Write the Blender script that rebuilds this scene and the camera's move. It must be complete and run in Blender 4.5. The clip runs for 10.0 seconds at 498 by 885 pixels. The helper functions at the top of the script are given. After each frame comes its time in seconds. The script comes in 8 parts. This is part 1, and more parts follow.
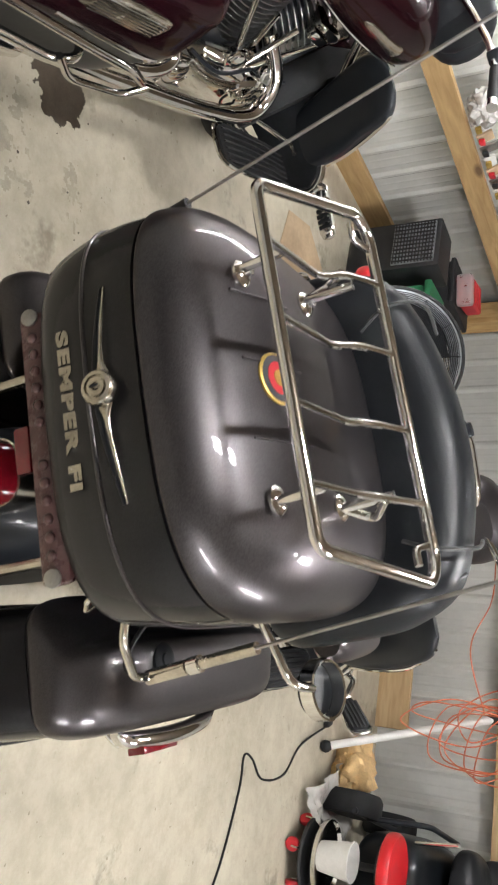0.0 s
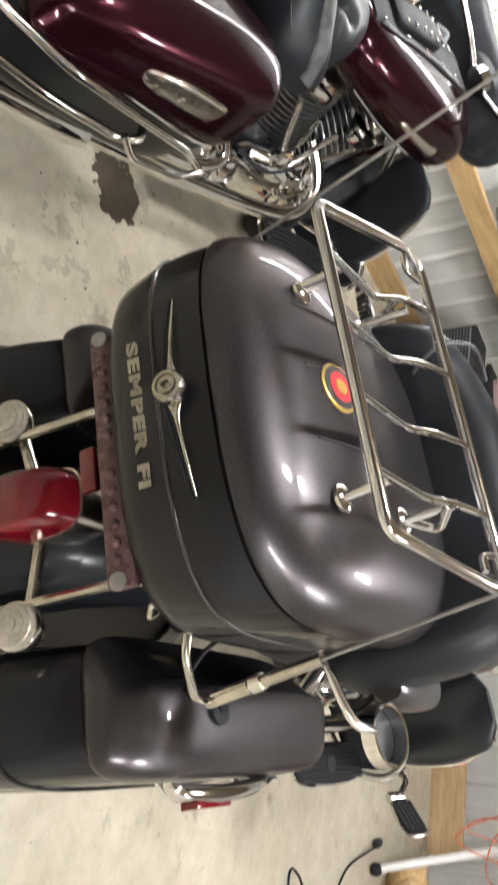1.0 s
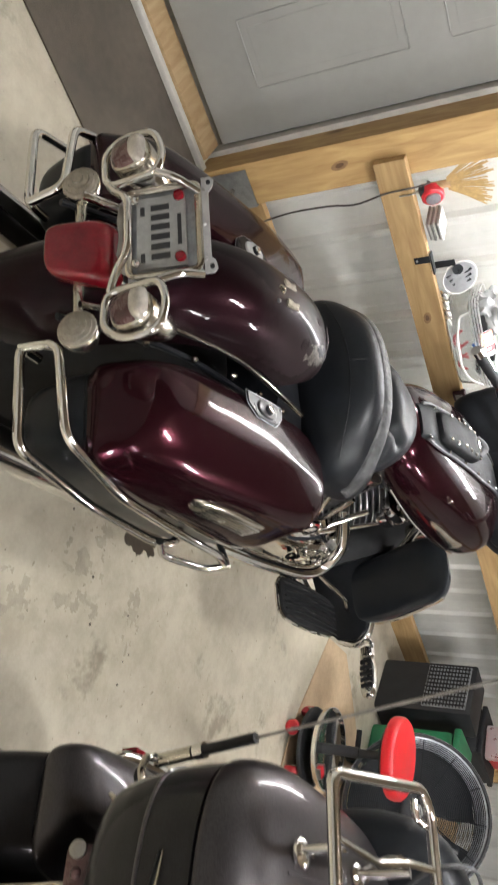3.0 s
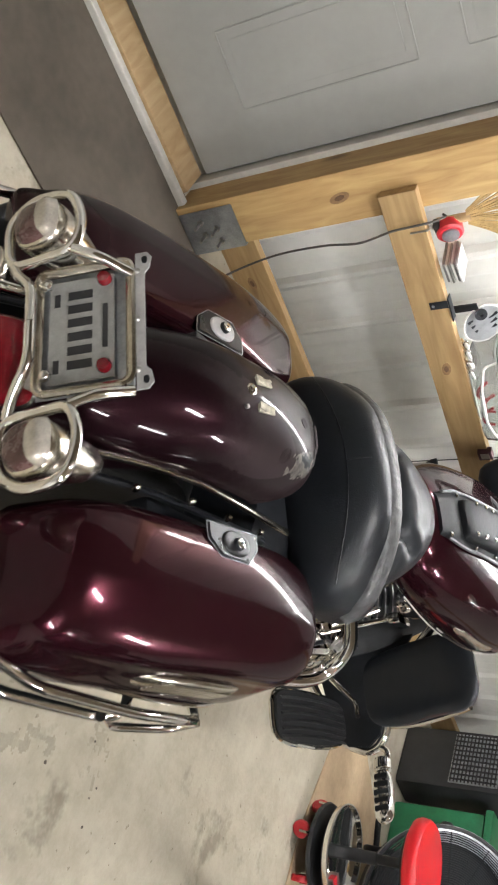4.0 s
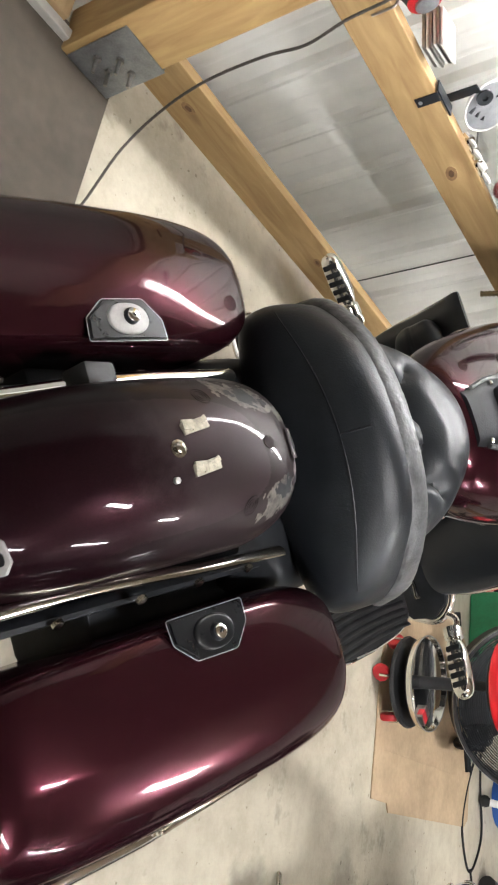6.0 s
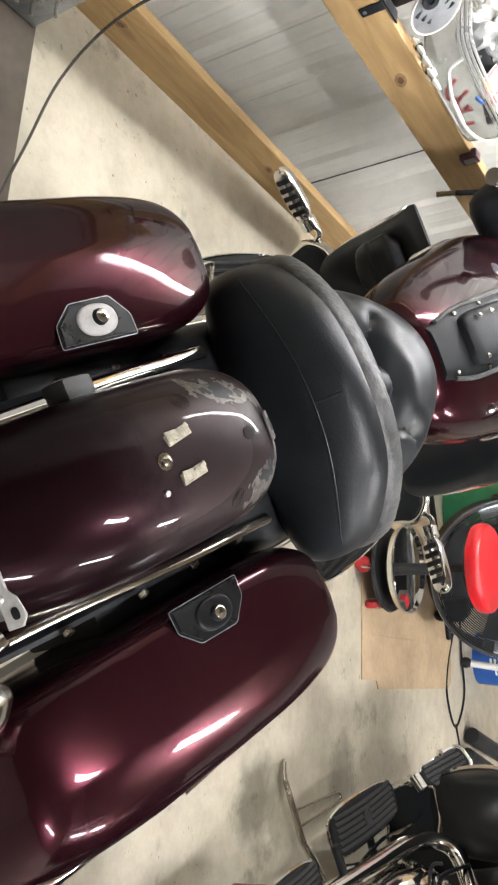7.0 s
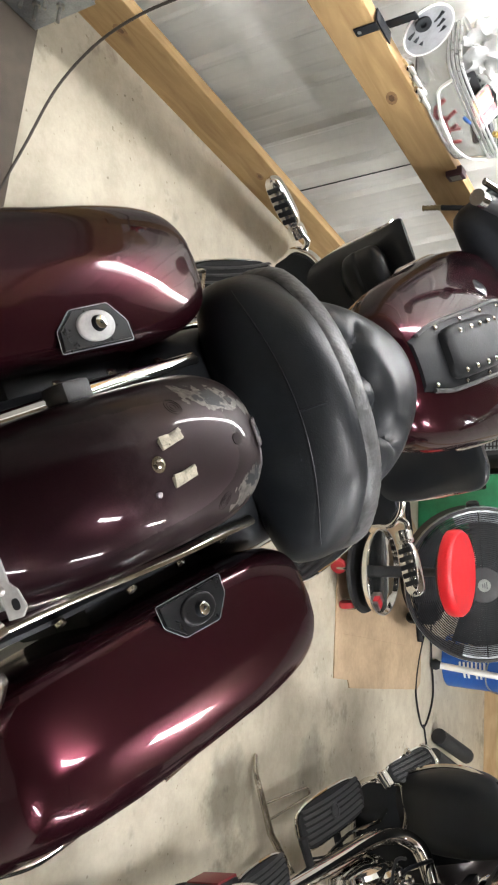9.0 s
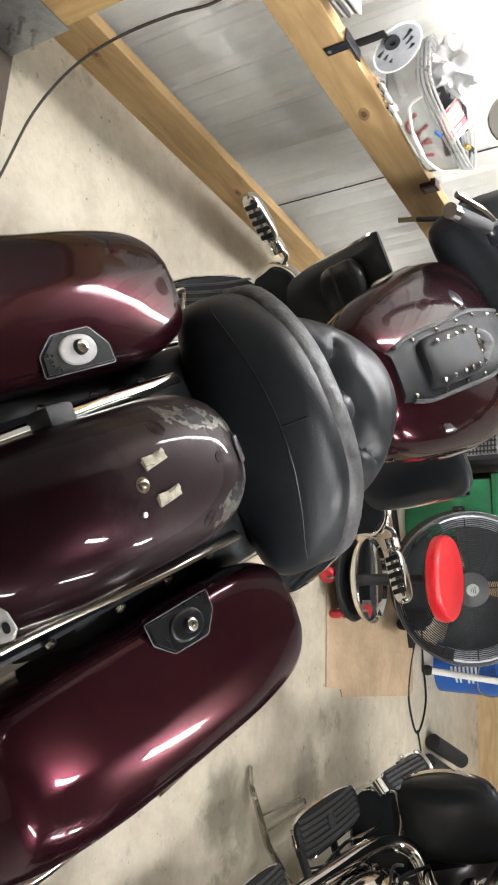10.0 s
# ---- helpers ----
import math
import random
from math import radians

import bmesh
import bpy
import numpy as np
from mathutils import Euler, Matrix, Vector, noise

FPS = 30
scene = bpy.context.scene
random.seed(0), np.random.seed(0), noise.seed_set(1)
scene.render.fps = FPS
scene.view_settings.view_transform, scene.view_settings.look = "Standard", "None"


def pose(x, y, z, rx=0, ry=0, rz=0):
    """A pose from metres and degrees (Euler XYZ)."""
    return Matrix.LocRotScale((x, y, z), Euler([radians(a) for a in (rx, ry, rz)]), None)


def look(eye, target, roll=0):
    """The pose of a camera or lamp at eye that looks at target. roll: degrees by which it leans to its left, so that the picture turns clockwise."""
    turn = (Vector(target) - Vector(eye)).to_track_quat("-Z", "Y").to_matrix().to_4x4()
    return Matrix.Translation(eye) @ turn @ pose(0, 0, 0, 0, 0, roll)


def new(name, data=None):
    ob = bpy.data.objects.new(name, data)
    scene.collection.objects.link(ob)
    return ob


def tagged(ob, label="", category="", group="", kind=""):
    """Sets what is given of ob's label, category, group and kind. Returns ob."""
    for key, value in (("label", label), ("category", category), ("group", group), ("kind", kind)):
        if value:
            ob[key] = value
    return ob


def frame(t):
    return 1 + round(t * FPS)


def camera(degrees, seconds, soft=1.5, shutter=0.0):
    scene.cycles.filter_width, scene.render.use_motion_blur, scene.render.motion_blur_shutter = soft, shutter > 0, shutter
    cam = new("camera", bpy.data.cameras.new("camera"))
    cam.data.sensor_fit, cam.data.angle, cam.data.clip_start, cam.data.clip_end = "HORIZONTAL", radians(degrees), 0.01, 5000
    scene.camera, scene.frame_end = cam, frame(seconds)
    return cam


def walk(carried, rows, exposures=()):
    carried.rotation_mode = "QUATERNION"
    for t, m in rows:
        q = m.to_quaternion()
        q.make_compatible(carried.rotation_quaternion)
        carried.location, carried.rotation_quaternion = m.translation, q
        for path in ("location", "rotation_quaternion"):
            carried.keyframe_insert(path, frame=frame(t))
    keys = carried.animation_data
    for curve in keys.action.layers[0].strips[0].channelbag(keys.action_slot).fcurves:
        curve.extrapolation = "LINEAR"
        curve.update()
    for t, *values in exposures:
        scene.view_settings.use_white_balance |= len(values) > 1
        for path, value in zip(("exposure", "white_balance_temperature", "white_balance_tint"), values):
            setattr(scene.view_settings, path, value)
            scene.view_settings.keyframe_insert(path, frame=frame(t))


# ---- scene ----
cam = camera(33.1, 10.0, 2.0, 0.3)
PATH = [
    (0, (0.105, 0.181, 1.666), (0.078, 1.962, 0.756), 88.8),
    (0.5, (0.257, 0.196, 1.632), (0.126, 1.951, 0.68), 86.9),
    (1, (0.286, 0.154, 1.628), (-0.062, 1.874, 0.668), 83.6),
    (1.5, (0.232, 0.07, 1.647), (-0.364, 1.758, 0.754), 83.9),
    (2, (0.285, 0.099, 1.642), (-0.275, 1.808, 0.767), 84.5),
    (2.5, (0.112, 0.069, 1.647), (-0.583, 1.719, 0.755), 85.9),
    (3, (-0.171, 0.035, 1.618), (-0.992, 1.605, 0.691), 87.3),
    (3.2, (-0.252, 0.042, 1.585), (-1.083, 1.607, 0.657), 86.9),
    (4.3, (-0.693, 0.394, 1.498), (-1.473, 1.935, 0.488), 86.2),
    (4.5, (-0.756, 0.414, 1.48), (-1.48, 1.974, 0.459), 86.8),
    (5, (-0.949, 0.439, 1.475), (-1.438, 2.072, 0.43), 87.3),
    (5.2, (-0.996, 0.44, 1.471), (-1.397, 2.089, 0.412), 86.9),
    (6.3, (-1.174, 0.635, 1.446), (-1.339, 2.289, 0.333), 82.6),
    (6.5, (-1.199, 0.609, 1.465), (-1.309, 2.268, 0.353), 82.8),
    (7, (-1.293, 0.561, 1.47), (-1.199, 2.251, 0.405), 83.7),
    (7.5, (-1.335, 0.507, 1.479), (-1.156, 2.211, 0.448), 83.6),
    (8, (-1.298, 0.521, 1.484), (-1.112, 2.235, 0.47), 83.5),
    (8.5, (-1.301, 0.521, 1.488), (-1.157, 2.24, 0.476), 84.5),
    (9, (-1.309, 0.506, 1.49), (-1.203, 2.222, 0.468), 85.8),
    (9.5, (-1.323, 0.489, 1.492), (-1.245, 2.204, 0.466), 86.2),
    (10, (-1.319, 0.491, 1.509), (-1.234, 2.225, 0.514), 83.7),
]
walk(cam, [(t, look(eye, target, roll)) for t, eye, target, roll in PATH], [(0, 0.59), (1, 0.79), (2, 0.88), (3, 0.65), (4.5, 0.80), (6.5, 1.04), (8, 0.99), (10, 0.92)])

# lamps: place in the room's frame, length, and brightness of the tubes
# the fourth is an added lamp that brightens the floor on the right
LIGHTS = [(-1.0, 0.92, 2.78, 0.5, 290), (-0.42, 3.0, 2.78, 0.6, 290), (1.75, 0.1, 2.78, 1.2, 165), (1.5, 2.6, 2.78, 1.2, 150), (-2.85, 1.98, 1.72, 1.6, 66)]
from mathutils.bvhtree import BVHTree

# ---- light and exposure ----
world = bpy.data.worlds.new("world")
scene.world = world
world.use_nodes = True
world.node_tree.nodes["Background"].inputs[0].default_value = (0.6, 0.62, 0.65, 1)
world.node_tree.nodes["Background"].inputs[1].default_value = 0.05

# The room lies askew to the bikes: its left wall is the plane X = WALL_X of this frame.
ROOM = pose(0, 0, 0, 0, 0, -21.9)
WALL_X, BACK_Y, RIGHT_X, FRONT_Y, HEIGHT = -3.16, 5.42, 4.4, -3.6, 2.9


# ---- materials ----
def material(name, colour, rough=0.5, metal=0.0, coat=0.0, vary=0.0, scale=8.0, bump=0.0, bump_scale=60.0,
             dark=None, rough_vary=0.0, flake=0.0, transmission=0.0, alpha=1.0, coat_rough=0.06, spec=0.5, detail=5.0):
    """A principled surface with large stains, fine grain and relief, in metres of the object."""
    m = bpy.data.materials.new(name)
    m.use_nodes = True
    nodes, links = m.node_tree.nodes, m.node_tree.links
    b = nodes["Principled BSDF"]
    b.inputs["Base Color"].default_value = (*colour, 1)
    b.inputs["Roughness"].default_value = rough
    b.inputs["Metallic"].default_value = metal
    b.inputs["Coat Weight"].default_value = coat
    b.inputs["Coat Roughness"].default_value = coat_rough
    b.inputs["Specular IOR Level"].default_value = spec
    b.inputs["Transmission Weight"].default_value = transmission
    b.inputs["Alpha"].default_value = alpha
    tex = nodes.new("ShaderNodeTexCoord")
    if vary or rough_vary:
        n1 = nodes.new("ShaderNodeTexNoise")
        n1.inputs["Scale"].default_value, n1.inputs["Detail"].default_value = scale, detail
        n1.inputs["Roughness"].default_value = 0.62
        links.new(tex.outputs["Object"], n1.inputs["Vector"])
        n2 = nodes.new("ShaderNodeTexNoise")
        n2.inputs["Scale"].default_value, n2.inputs["Detail"].default_value = scale * 9, 3
        links.new(tex.outputs["Object"], n2.inputs["Vector"])
        mix = nodes.new("ShaderNodeMath")
        mix.operation = "MULTIPLY_ADD"
        mix.inputs[1].default_value = 0.35
        links.new(n2.outputs[0], mix.inputs[0])
        links.new(n1.outputs[0], mix.inputs[2])
        if vary:
            ramp = nodes.new("ShaderNodeValToRGB")
            low = dark or tuple(c * (1 - vary) for c in colour)
            high = tuple(min(1, c * (1 + 0.5 * vary)) for c in colour)
            ramp.color_ramp.elements[0].position, ramp.color_ramp.elements[0].color = 0.45, (*low, 1)
            ramp.color_ramp.elements[1].position, ramp.color_ramp.elements[1].color = 0.9, (*high, 1)
            links.new(mix.outputs[0], ramp.inputs[0])
            links.new(ramp.outputs[0], b.inputs["Base Color"])
        if rough_vary:
            mr = nodes.new("ShaderNodeMapRange")
            mr.inputs[1].default_value, mr.inputs[2].default_value = 0.4, 0.95
            mr.inputs[3].default_value, mr.inputs[4].default_value = max(0.02, rough - rough_vary), min(1, rough + rough_vary)
            links.new(mix.outputs[0], mr.inputs[0])
            links.new(mr.outputs[0], b.inputs["Roughness"])
    if bump:
        n3 = nodes.new("ShaderNodeTexNoise")
        n3.inputs["Scale"].default_value, n3.inputs["Detail"].default_value = bump_scale, 4
        links.new(tex.outputs["Object"], n3.inputs["Vector"])
        bp = nodes.new("ShaderNodeBump")
        bp.inputs["Strength"].default_value, bp.inputs["Distance"].default_value = bump, 0.004
        links.new(n3.outputs[0], bp.inputs["Height"])
        links.new(bp.outputs[0], b.inputs["Normal"])
    return m


def glowing(name, colour, strength):
    m = bpy.data.materials.new(name)
    m.use_nodes = True
    b = m.node_tree.nodes["Principled BSDF"]
    b.inputs["Base Color"].default_value = (*colour, 1)
    b.inputs["Emission Color"].default_value = (*colour, 1)
    b.inputs["Emission Strength"].default_value = strength
    return m


def wood_material(name, light, dark_, along=(1, 6, 6), knots=True):
    """Sawn softwood: long grain bands along one axis, with some knots."""
    m = bpy.data.materials.new(name)
    m.use_nodes = True
    nodes, links = m.node_tree.nodes, m.node_tree.links
    b = nodes["Principled BSDF"]
    b.inputs["Roughness"].default_value = 0.62
    tex, mp = nodes.new("ShaderNodeTexCoord"), nodes.new("ShaderNodeMapping")
    mp.inputs["Scale"].default_value = along
    links.new(tex.outputs["Object"], mp.inputs["Vector"])
    n = nodes.new("ShaderNodeTexNoise")
    n.inputs["Scale"].default_value, n.inputs["Detail"].default_value, n.inputs["Distortion"].default_value = 5, 6, 0.8
    links.new(mp.outputs[0], n.inputs["Vector"])
    ramp = nodes.new("ShaderNodeValToRGB")
    ramp.color_ramp.elements[0].position, ramp.color_ramp.elements[0].color = 0.3, (*dark_, 1)
    ramp.color_ramp.elements[1].position, ramp.color_ramp.elements[1].color = 0.68, (*light, 1)
    links.new(n.outputs[0], ramp.inputs[0])
    out = ramp.outputs[0]
    if knots:
        v = nodes.new("ShaderNodeTexVoronoi")
        v.inputs["Scale"].default_value = 2.3
        mp2 = nodes.new("ShaderNodeMapping")
        mp2.inputs["Scale"].default_value = tuple(0.7 if a < 3 else 1.6 for a in along)
        links.new(tex.outputs["Object"], mp2.inputs["Vector"])
        links.new(mp2.outputs[0], v.inputs["Vector"])
        kr = nodes.new("ShaderNodeValToRGB")
        kr.color_ramp.elements[0].position, kr.color_ramp.elements[0].color = 0.05, (1, 1, 1, 1)
        kr.color_ramp.elements[1].position, kr.color_ramp.elements[1].color = 0.11, (0, 0, 0, 1)
        links.new(v.outputs["Distance"], kr.inputs[0])
        mx = nodes.new("ShaderNodeMixRGB")
        mx.inputs[2].default_value = (dark_[0] * 0.35, dark_[1] * 0.3, dark_[2] * 0.3, 1)
        links.new(kr.outputs[0], mx.inputs[0])
        links.new(out, mx.inputs[1])
        out = mx.outputs[0]
    links.new(out, b.inputs["Base Color"])
    bp = nodes.new("ShaderNodeBump")
    bp.inputs["Strength"].default_value, bp.inputs["Distance"].default_value = 0.3, 0.003
    links.new(n.outputs[0], bp.inputs["Height"])
    links.new(bp.outputs[0], b.inputs["Normal"])
    return m


def paint_material(name, colour, flake_colour, rough, metal=0.75, gloss=0.65):
    """Metallic lacquer: tiny flakes under a clear coat, with dust in patches."""
    m = material(name, colour, rough, metal, coat=gloss, coat_rough=0.035, spec=0.25)
    m.node_tree.nodes["Principled BSDF"].inputs["Coat IOR"].default_value = 1.40
    m.node_tree.nodes["Principled BSDF"].inputs["Specular Tint"].default_value = (*(min(1, 6 * c) for c in flake_colour), 1)
    nodes, links = m.node_tree.nodes, m.node_tree.links
    b = nodes["Principled BSDF"]
    tex = nodes.new("ShaderNodeTexCoord")
    v = nodes.new("ShaderNodeTexVoronoi")
    v.inputs["Scale"].default_value = 900
    links.new(tex.outputs["Object"], v.inputs["Vector"])
    dust = nodes.new("ShaderNodeTexNoise")
    dust.inputs["Scale"].default_value, dust.inputs["Detail"].default_value = 5, 7
    links.new(tex.outputs["Object"], dust.inputs["Vector"])
    mx = nodes.new("ShaderNodeMixRGB")
    mx.inputs[1].default_value, mx.inputs[2].default_value = (*colour, 1), (*flake_colour, 1)
    links.new(v.outputs["Color"], mx.inputs[0])
    links.new(mx.outputs[0], b.inputs["Base Color"])
    mr = nodes.new("ShaderNodeMapRange")
    mr.inputs[1].default_value, mr.inputs[2].default_value = 0.35, 0.75
    mr.inputs[3].default_value, mr.inputs[4].default_value = 0.02, 0.12
    links.new(dust.outputs[0], mr.inputs[0])
    links.new(mr.outputs[0], b.inputs["Coat Roughness"])
    return m


def concrete_material():
    """Trowelled concrete, tan, with dark oily blots, scuffs and specks."""
    m = bpy.data.materials.new("concrete")
    m.use_nodes = True
    nodes, links = m.node_tree.nodes, m.node_tree.links
    b = nodes["Principled BSDF"]
    tex = nodes.new("ShaderNodeTexCoord")

    def noise_at(scale, detail, rough=0.55, offset=0.0):
        n, mp = nodes.new("ShaderNodeTexNoise"), nodes.new("ShaderNodeMapping")
        mp.inputs["Location"].default_value = (offset, offset * 0.7, 0)
        links.new(tex.outputs["Object"], mp.inputs["Vector"])
        links.new(mp.outputs[0], n.inputs["Vector"])
        n.inputs["Scale"].default_value, n.inputs["Detail"].default_value, n.inputs["Roughness"].default_value = scale, detail, rough
        return n.outputs[0]

    def ramp(value, a, ca, z, cz):
        r = nodes.new("ShaderNodeValToRGB")
        r.color_ramp.elements[0].position, r.color_ramp.elements[0].color = a, (*ca, 1)
        r.color_ramp.elements[1].position, r.color_ramp.elements[1].color = z, (*cz, 1)
        links.new(value, r.inputs[0])
        return r.outputs[0]

    def multiply(x, y, amount=1.0):
        mx = nodes.new("ShaderNodeMixRGB")
        mx.blend_type = "MULTIPLY"
        mx.inputs[0].default_value = amount
        links.new(x, mx.inputs[1])
        links.new(y, mx.inputs[2])
        return mx.outputs[0]

    col = ramp(noise_at(1.6, 6), 0.35, (0.44, 0.40, 0.31), 0.7, (0.58, 0.535, 0.425))
    col = multiply(col, ramp(noise_at(11, 7, 0.7, 3.1), 0.38, (0.84, 0.82, 0.8), 0.6, (1, 1, 1)))
    col = multiply(col, ramp(noise_at(3.2, 5, 0.68, 8.3), 0.33, (0.5, 0.48, 0.45), 0.42, (1, 1, 1)), 0.8)
    col = multiply(col, ramp(noise_at(38, 2, 0.5, 1.7), 0.26, (0.4, 0.36, 0.32), 0.3, (1, 1, 1)), 0.7)
    # soft grey smudges round the stand, then a faint strip along it: centre, radii
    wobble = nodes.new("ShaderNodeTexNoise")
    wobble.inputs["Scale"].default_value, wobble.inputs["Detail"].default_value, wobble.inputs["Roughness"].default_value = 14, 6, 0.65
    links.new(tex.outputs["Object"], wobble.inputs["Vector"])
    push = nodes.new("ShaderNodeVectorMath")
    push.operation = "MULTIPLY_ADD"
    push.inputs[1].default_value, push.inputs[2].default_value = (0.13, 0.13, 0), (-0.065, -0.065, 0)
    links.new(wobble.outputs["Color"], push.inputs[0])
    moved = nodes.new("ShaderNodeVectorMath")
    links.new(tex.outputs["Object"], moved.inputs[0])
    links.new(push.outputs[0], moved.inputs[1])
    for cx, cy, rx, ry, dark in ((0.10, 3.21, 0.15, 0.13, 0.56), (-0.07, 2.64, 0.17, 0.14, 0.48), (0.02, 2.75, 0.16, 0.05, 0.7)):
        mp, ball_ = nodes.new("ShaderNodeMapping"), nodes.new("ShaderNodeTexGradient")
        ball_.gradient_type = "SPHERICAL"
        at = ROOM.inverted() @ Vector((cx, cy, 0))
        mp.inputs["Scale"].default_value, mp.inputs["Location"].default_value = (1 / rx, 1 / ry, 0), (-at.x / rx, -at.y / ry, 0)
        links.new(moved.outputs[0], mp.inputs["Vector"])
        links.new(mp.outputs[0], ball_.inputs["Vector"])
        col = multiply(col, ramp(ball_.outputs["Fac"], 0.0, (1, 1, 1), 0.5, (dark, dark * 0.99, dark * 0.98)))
    links.new(col, b.inputs["Base Color"])
    r = nodes.new("ShaderNodeMapRange")
    r.inputs[3].default_value, r.inputs[4].default_value = 0.35, 0.62
    links.new(noise_at(5, 5), r.inputs[0])
    links.new(r.outputs[0], b.inputs["Roughness"])
    bp = nodes.new("ShaderNodeBump")
    bp.inputs["Strength"].default_value, bp.inputs["Distance"].default_value = 0.25, 0.003
    links.new(noise_at(70, 5), bp.inputs["Height"])
    links.new(bp.outputs[0], b.inputs["Normal"])
    return m


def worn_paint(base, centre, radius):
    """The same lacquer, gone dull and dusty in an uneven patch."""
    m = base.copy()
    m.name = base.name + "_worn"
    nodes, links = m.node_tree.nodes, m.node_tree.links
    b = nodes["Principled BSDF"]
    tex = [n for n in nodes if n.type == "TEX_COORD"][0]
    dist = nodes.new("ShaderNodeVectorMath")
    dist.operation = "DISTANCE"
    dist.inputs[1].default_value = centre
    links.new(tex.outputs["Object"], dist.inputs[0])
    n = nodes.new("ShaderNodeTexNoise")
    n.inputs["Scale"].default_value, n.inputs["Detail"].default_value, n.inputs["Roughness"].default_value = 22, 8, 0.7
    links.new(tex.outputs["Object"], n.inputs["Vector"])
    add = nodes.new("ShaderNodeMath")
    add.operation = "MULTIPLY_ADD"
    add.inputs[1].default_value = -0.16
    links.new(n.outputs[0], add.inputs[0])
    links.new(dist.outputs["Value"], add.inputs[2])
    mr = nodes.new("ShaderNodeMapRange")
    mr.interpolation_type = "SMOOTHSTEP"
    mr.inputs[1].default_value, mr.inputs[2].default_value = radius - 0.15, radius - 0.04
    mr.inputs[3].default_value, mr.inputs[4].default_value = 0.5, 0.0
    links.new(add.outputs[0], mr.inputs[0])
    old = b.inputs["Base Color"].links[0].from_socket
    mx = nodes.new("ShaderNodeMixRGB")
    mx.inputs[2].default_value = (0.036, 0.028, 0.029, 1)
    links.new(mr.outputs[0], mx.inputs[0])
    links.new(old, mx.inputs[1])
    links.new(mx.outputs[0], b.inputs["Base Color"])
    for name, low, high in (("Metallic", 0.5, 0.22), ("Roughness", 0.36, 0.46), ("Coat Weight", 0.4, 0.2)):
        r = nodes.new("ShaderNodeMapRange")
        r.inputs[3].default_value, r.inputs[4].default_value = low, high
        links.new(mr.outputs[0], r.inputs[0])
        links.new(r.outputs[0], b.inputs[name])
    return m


CONCRETE = concrete_material()
BURGUNDY = paint_material("burgundy_metallic", (0.0116, 0.0024, 0.0039), (0.032, 0.0066, 0.0108), 0.23, 0.60, 0.52)
BURGUNDY_DARK = material("burgundy_shade", (0.0062, 0.0075, 0.0090), 0.36, coat=0.2, coat_rough=0.08, rough_vary=0.05, scale=8, spec=0.12)
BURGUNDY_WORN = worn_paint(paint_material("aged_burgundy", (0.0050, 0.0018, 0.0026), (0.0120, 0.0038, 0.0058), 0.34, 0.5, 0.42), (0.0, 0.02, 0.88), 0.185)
CHARCOAL = paint_material("charcoal_metallic", (0.043, 0.040, 0.041), (0.088, 0.081, 0.083), 0.38, 0.88, 0.55)
CHARCOAL_FLAT = paint_material("dark_charcoal", (0.012, 0.012, 0.0125), (0.022, 0.021, 0.022), 0.45, 0.4)
BLACK_GLOSS = material("black_gloss", (0.0125, 0.0145, 0.0180), 0.34, coat=0.22, coat_rough=0.14, rough_vary=0.0, vary=0.2, scale=5, spec=0.2)
BLACK_SATIN = material("black_satin", (0.0120, 0.0135, 0.0160), 0.5, vary=0.4, scale=12, bump=0.06, spec=0.2)
BLACK_PLASTIC = material("black_plastic", (0.014, 0.0145, 0.016), 0.55, vary=0.4, scale=14, bump=0.1, bump_scale=260, spec=0.4)
CHROME = material("chrome", (0.78, 0.77, 0.74), 0.07, 1.0, rough_vary=0.05, scale=16)
CHROME_DULL = material("aged_chrome", (0.62, 0.58, 0.50), 0.2, 1.0, vary=0.35, scale=26, rough_vary=0.1)
RAIL_METAL = material("old_rail_chrome", (0.50, 0.47, 0.41), 0.20, 1.0, vary=0.15, scale=14, rough_vary=0.05)
MILKY = material("milky_plastic", (0.80, 0.81, 0.80), 0.32, transmission=0.72, vary=0.1, scale=20, rough_vary=0.1)
DUSTY_CORD = material("dusty_cord", (0.055, 0.047, 0.040), 0.7, vary=0.4, scale=30)
STEEL = material("dull_steel", (0.40, 0.39, 0.37), 0.38, 1.0, vary=0.3, scale=30, rough_vary=0.1, bump=0.08)
FIN_METAL = material("fin_metal", (0.30, 0.30, 0.295), 0.3, 0.9, vary=0.4, scale=40)
GALVANISED = material("galvanised_steel", (0.36, 0.38, 0.40), 0.42, 0.85, vary=0.35, scale=22, rough_vary=0.12)
LEATHER = material("black_leather", (0.0090, 0.0104, 0.0125), 0.41, vary=0.3, scale=14, bump=0.12, bump_scale=330, rough_vary=0.08, spec=0.22)
LEATHER_WORN = material("worn_leather", (0.060, 0.061, 0.062), 0.45, vary=0.7, scale=38, bump=0.5, bump_scale=70, rough_vary=0.14, spec=0.26)
RUBBER = material("rubber", (0.011, 0.0115, 0.0125), 0.7, vary=0.4, scale=20, bump=0.2, bump_scale=160, spec=0.3)
WORN_PAD = material("worn_pad", (0.026, 0.026, 0.027), 0.5, vary=0.5, scale=30, bump=0.15, bump_scale=140, rough_vary=0.15)
DULL_RED = material("dull_red", (0.17, 0.014, 0.018), 0.5, vary=0.3, scale=20)
FAN_LABEL = material("fan_label", (0.16, 0.165, 0.15), 0.5, vary=0.3, scale=40)
RED_LENS = material("red_lens", (0.14, 0.004, 0.009), 0.12, coat=0.5, vary=0.3, scale=20)
DULL_RED_LENS = material("dusty_red_lens", (0.080, 0.034, 0.033), 0.28, coat=0.4, vary=0.35, scale=40, rough_vary=0.1)
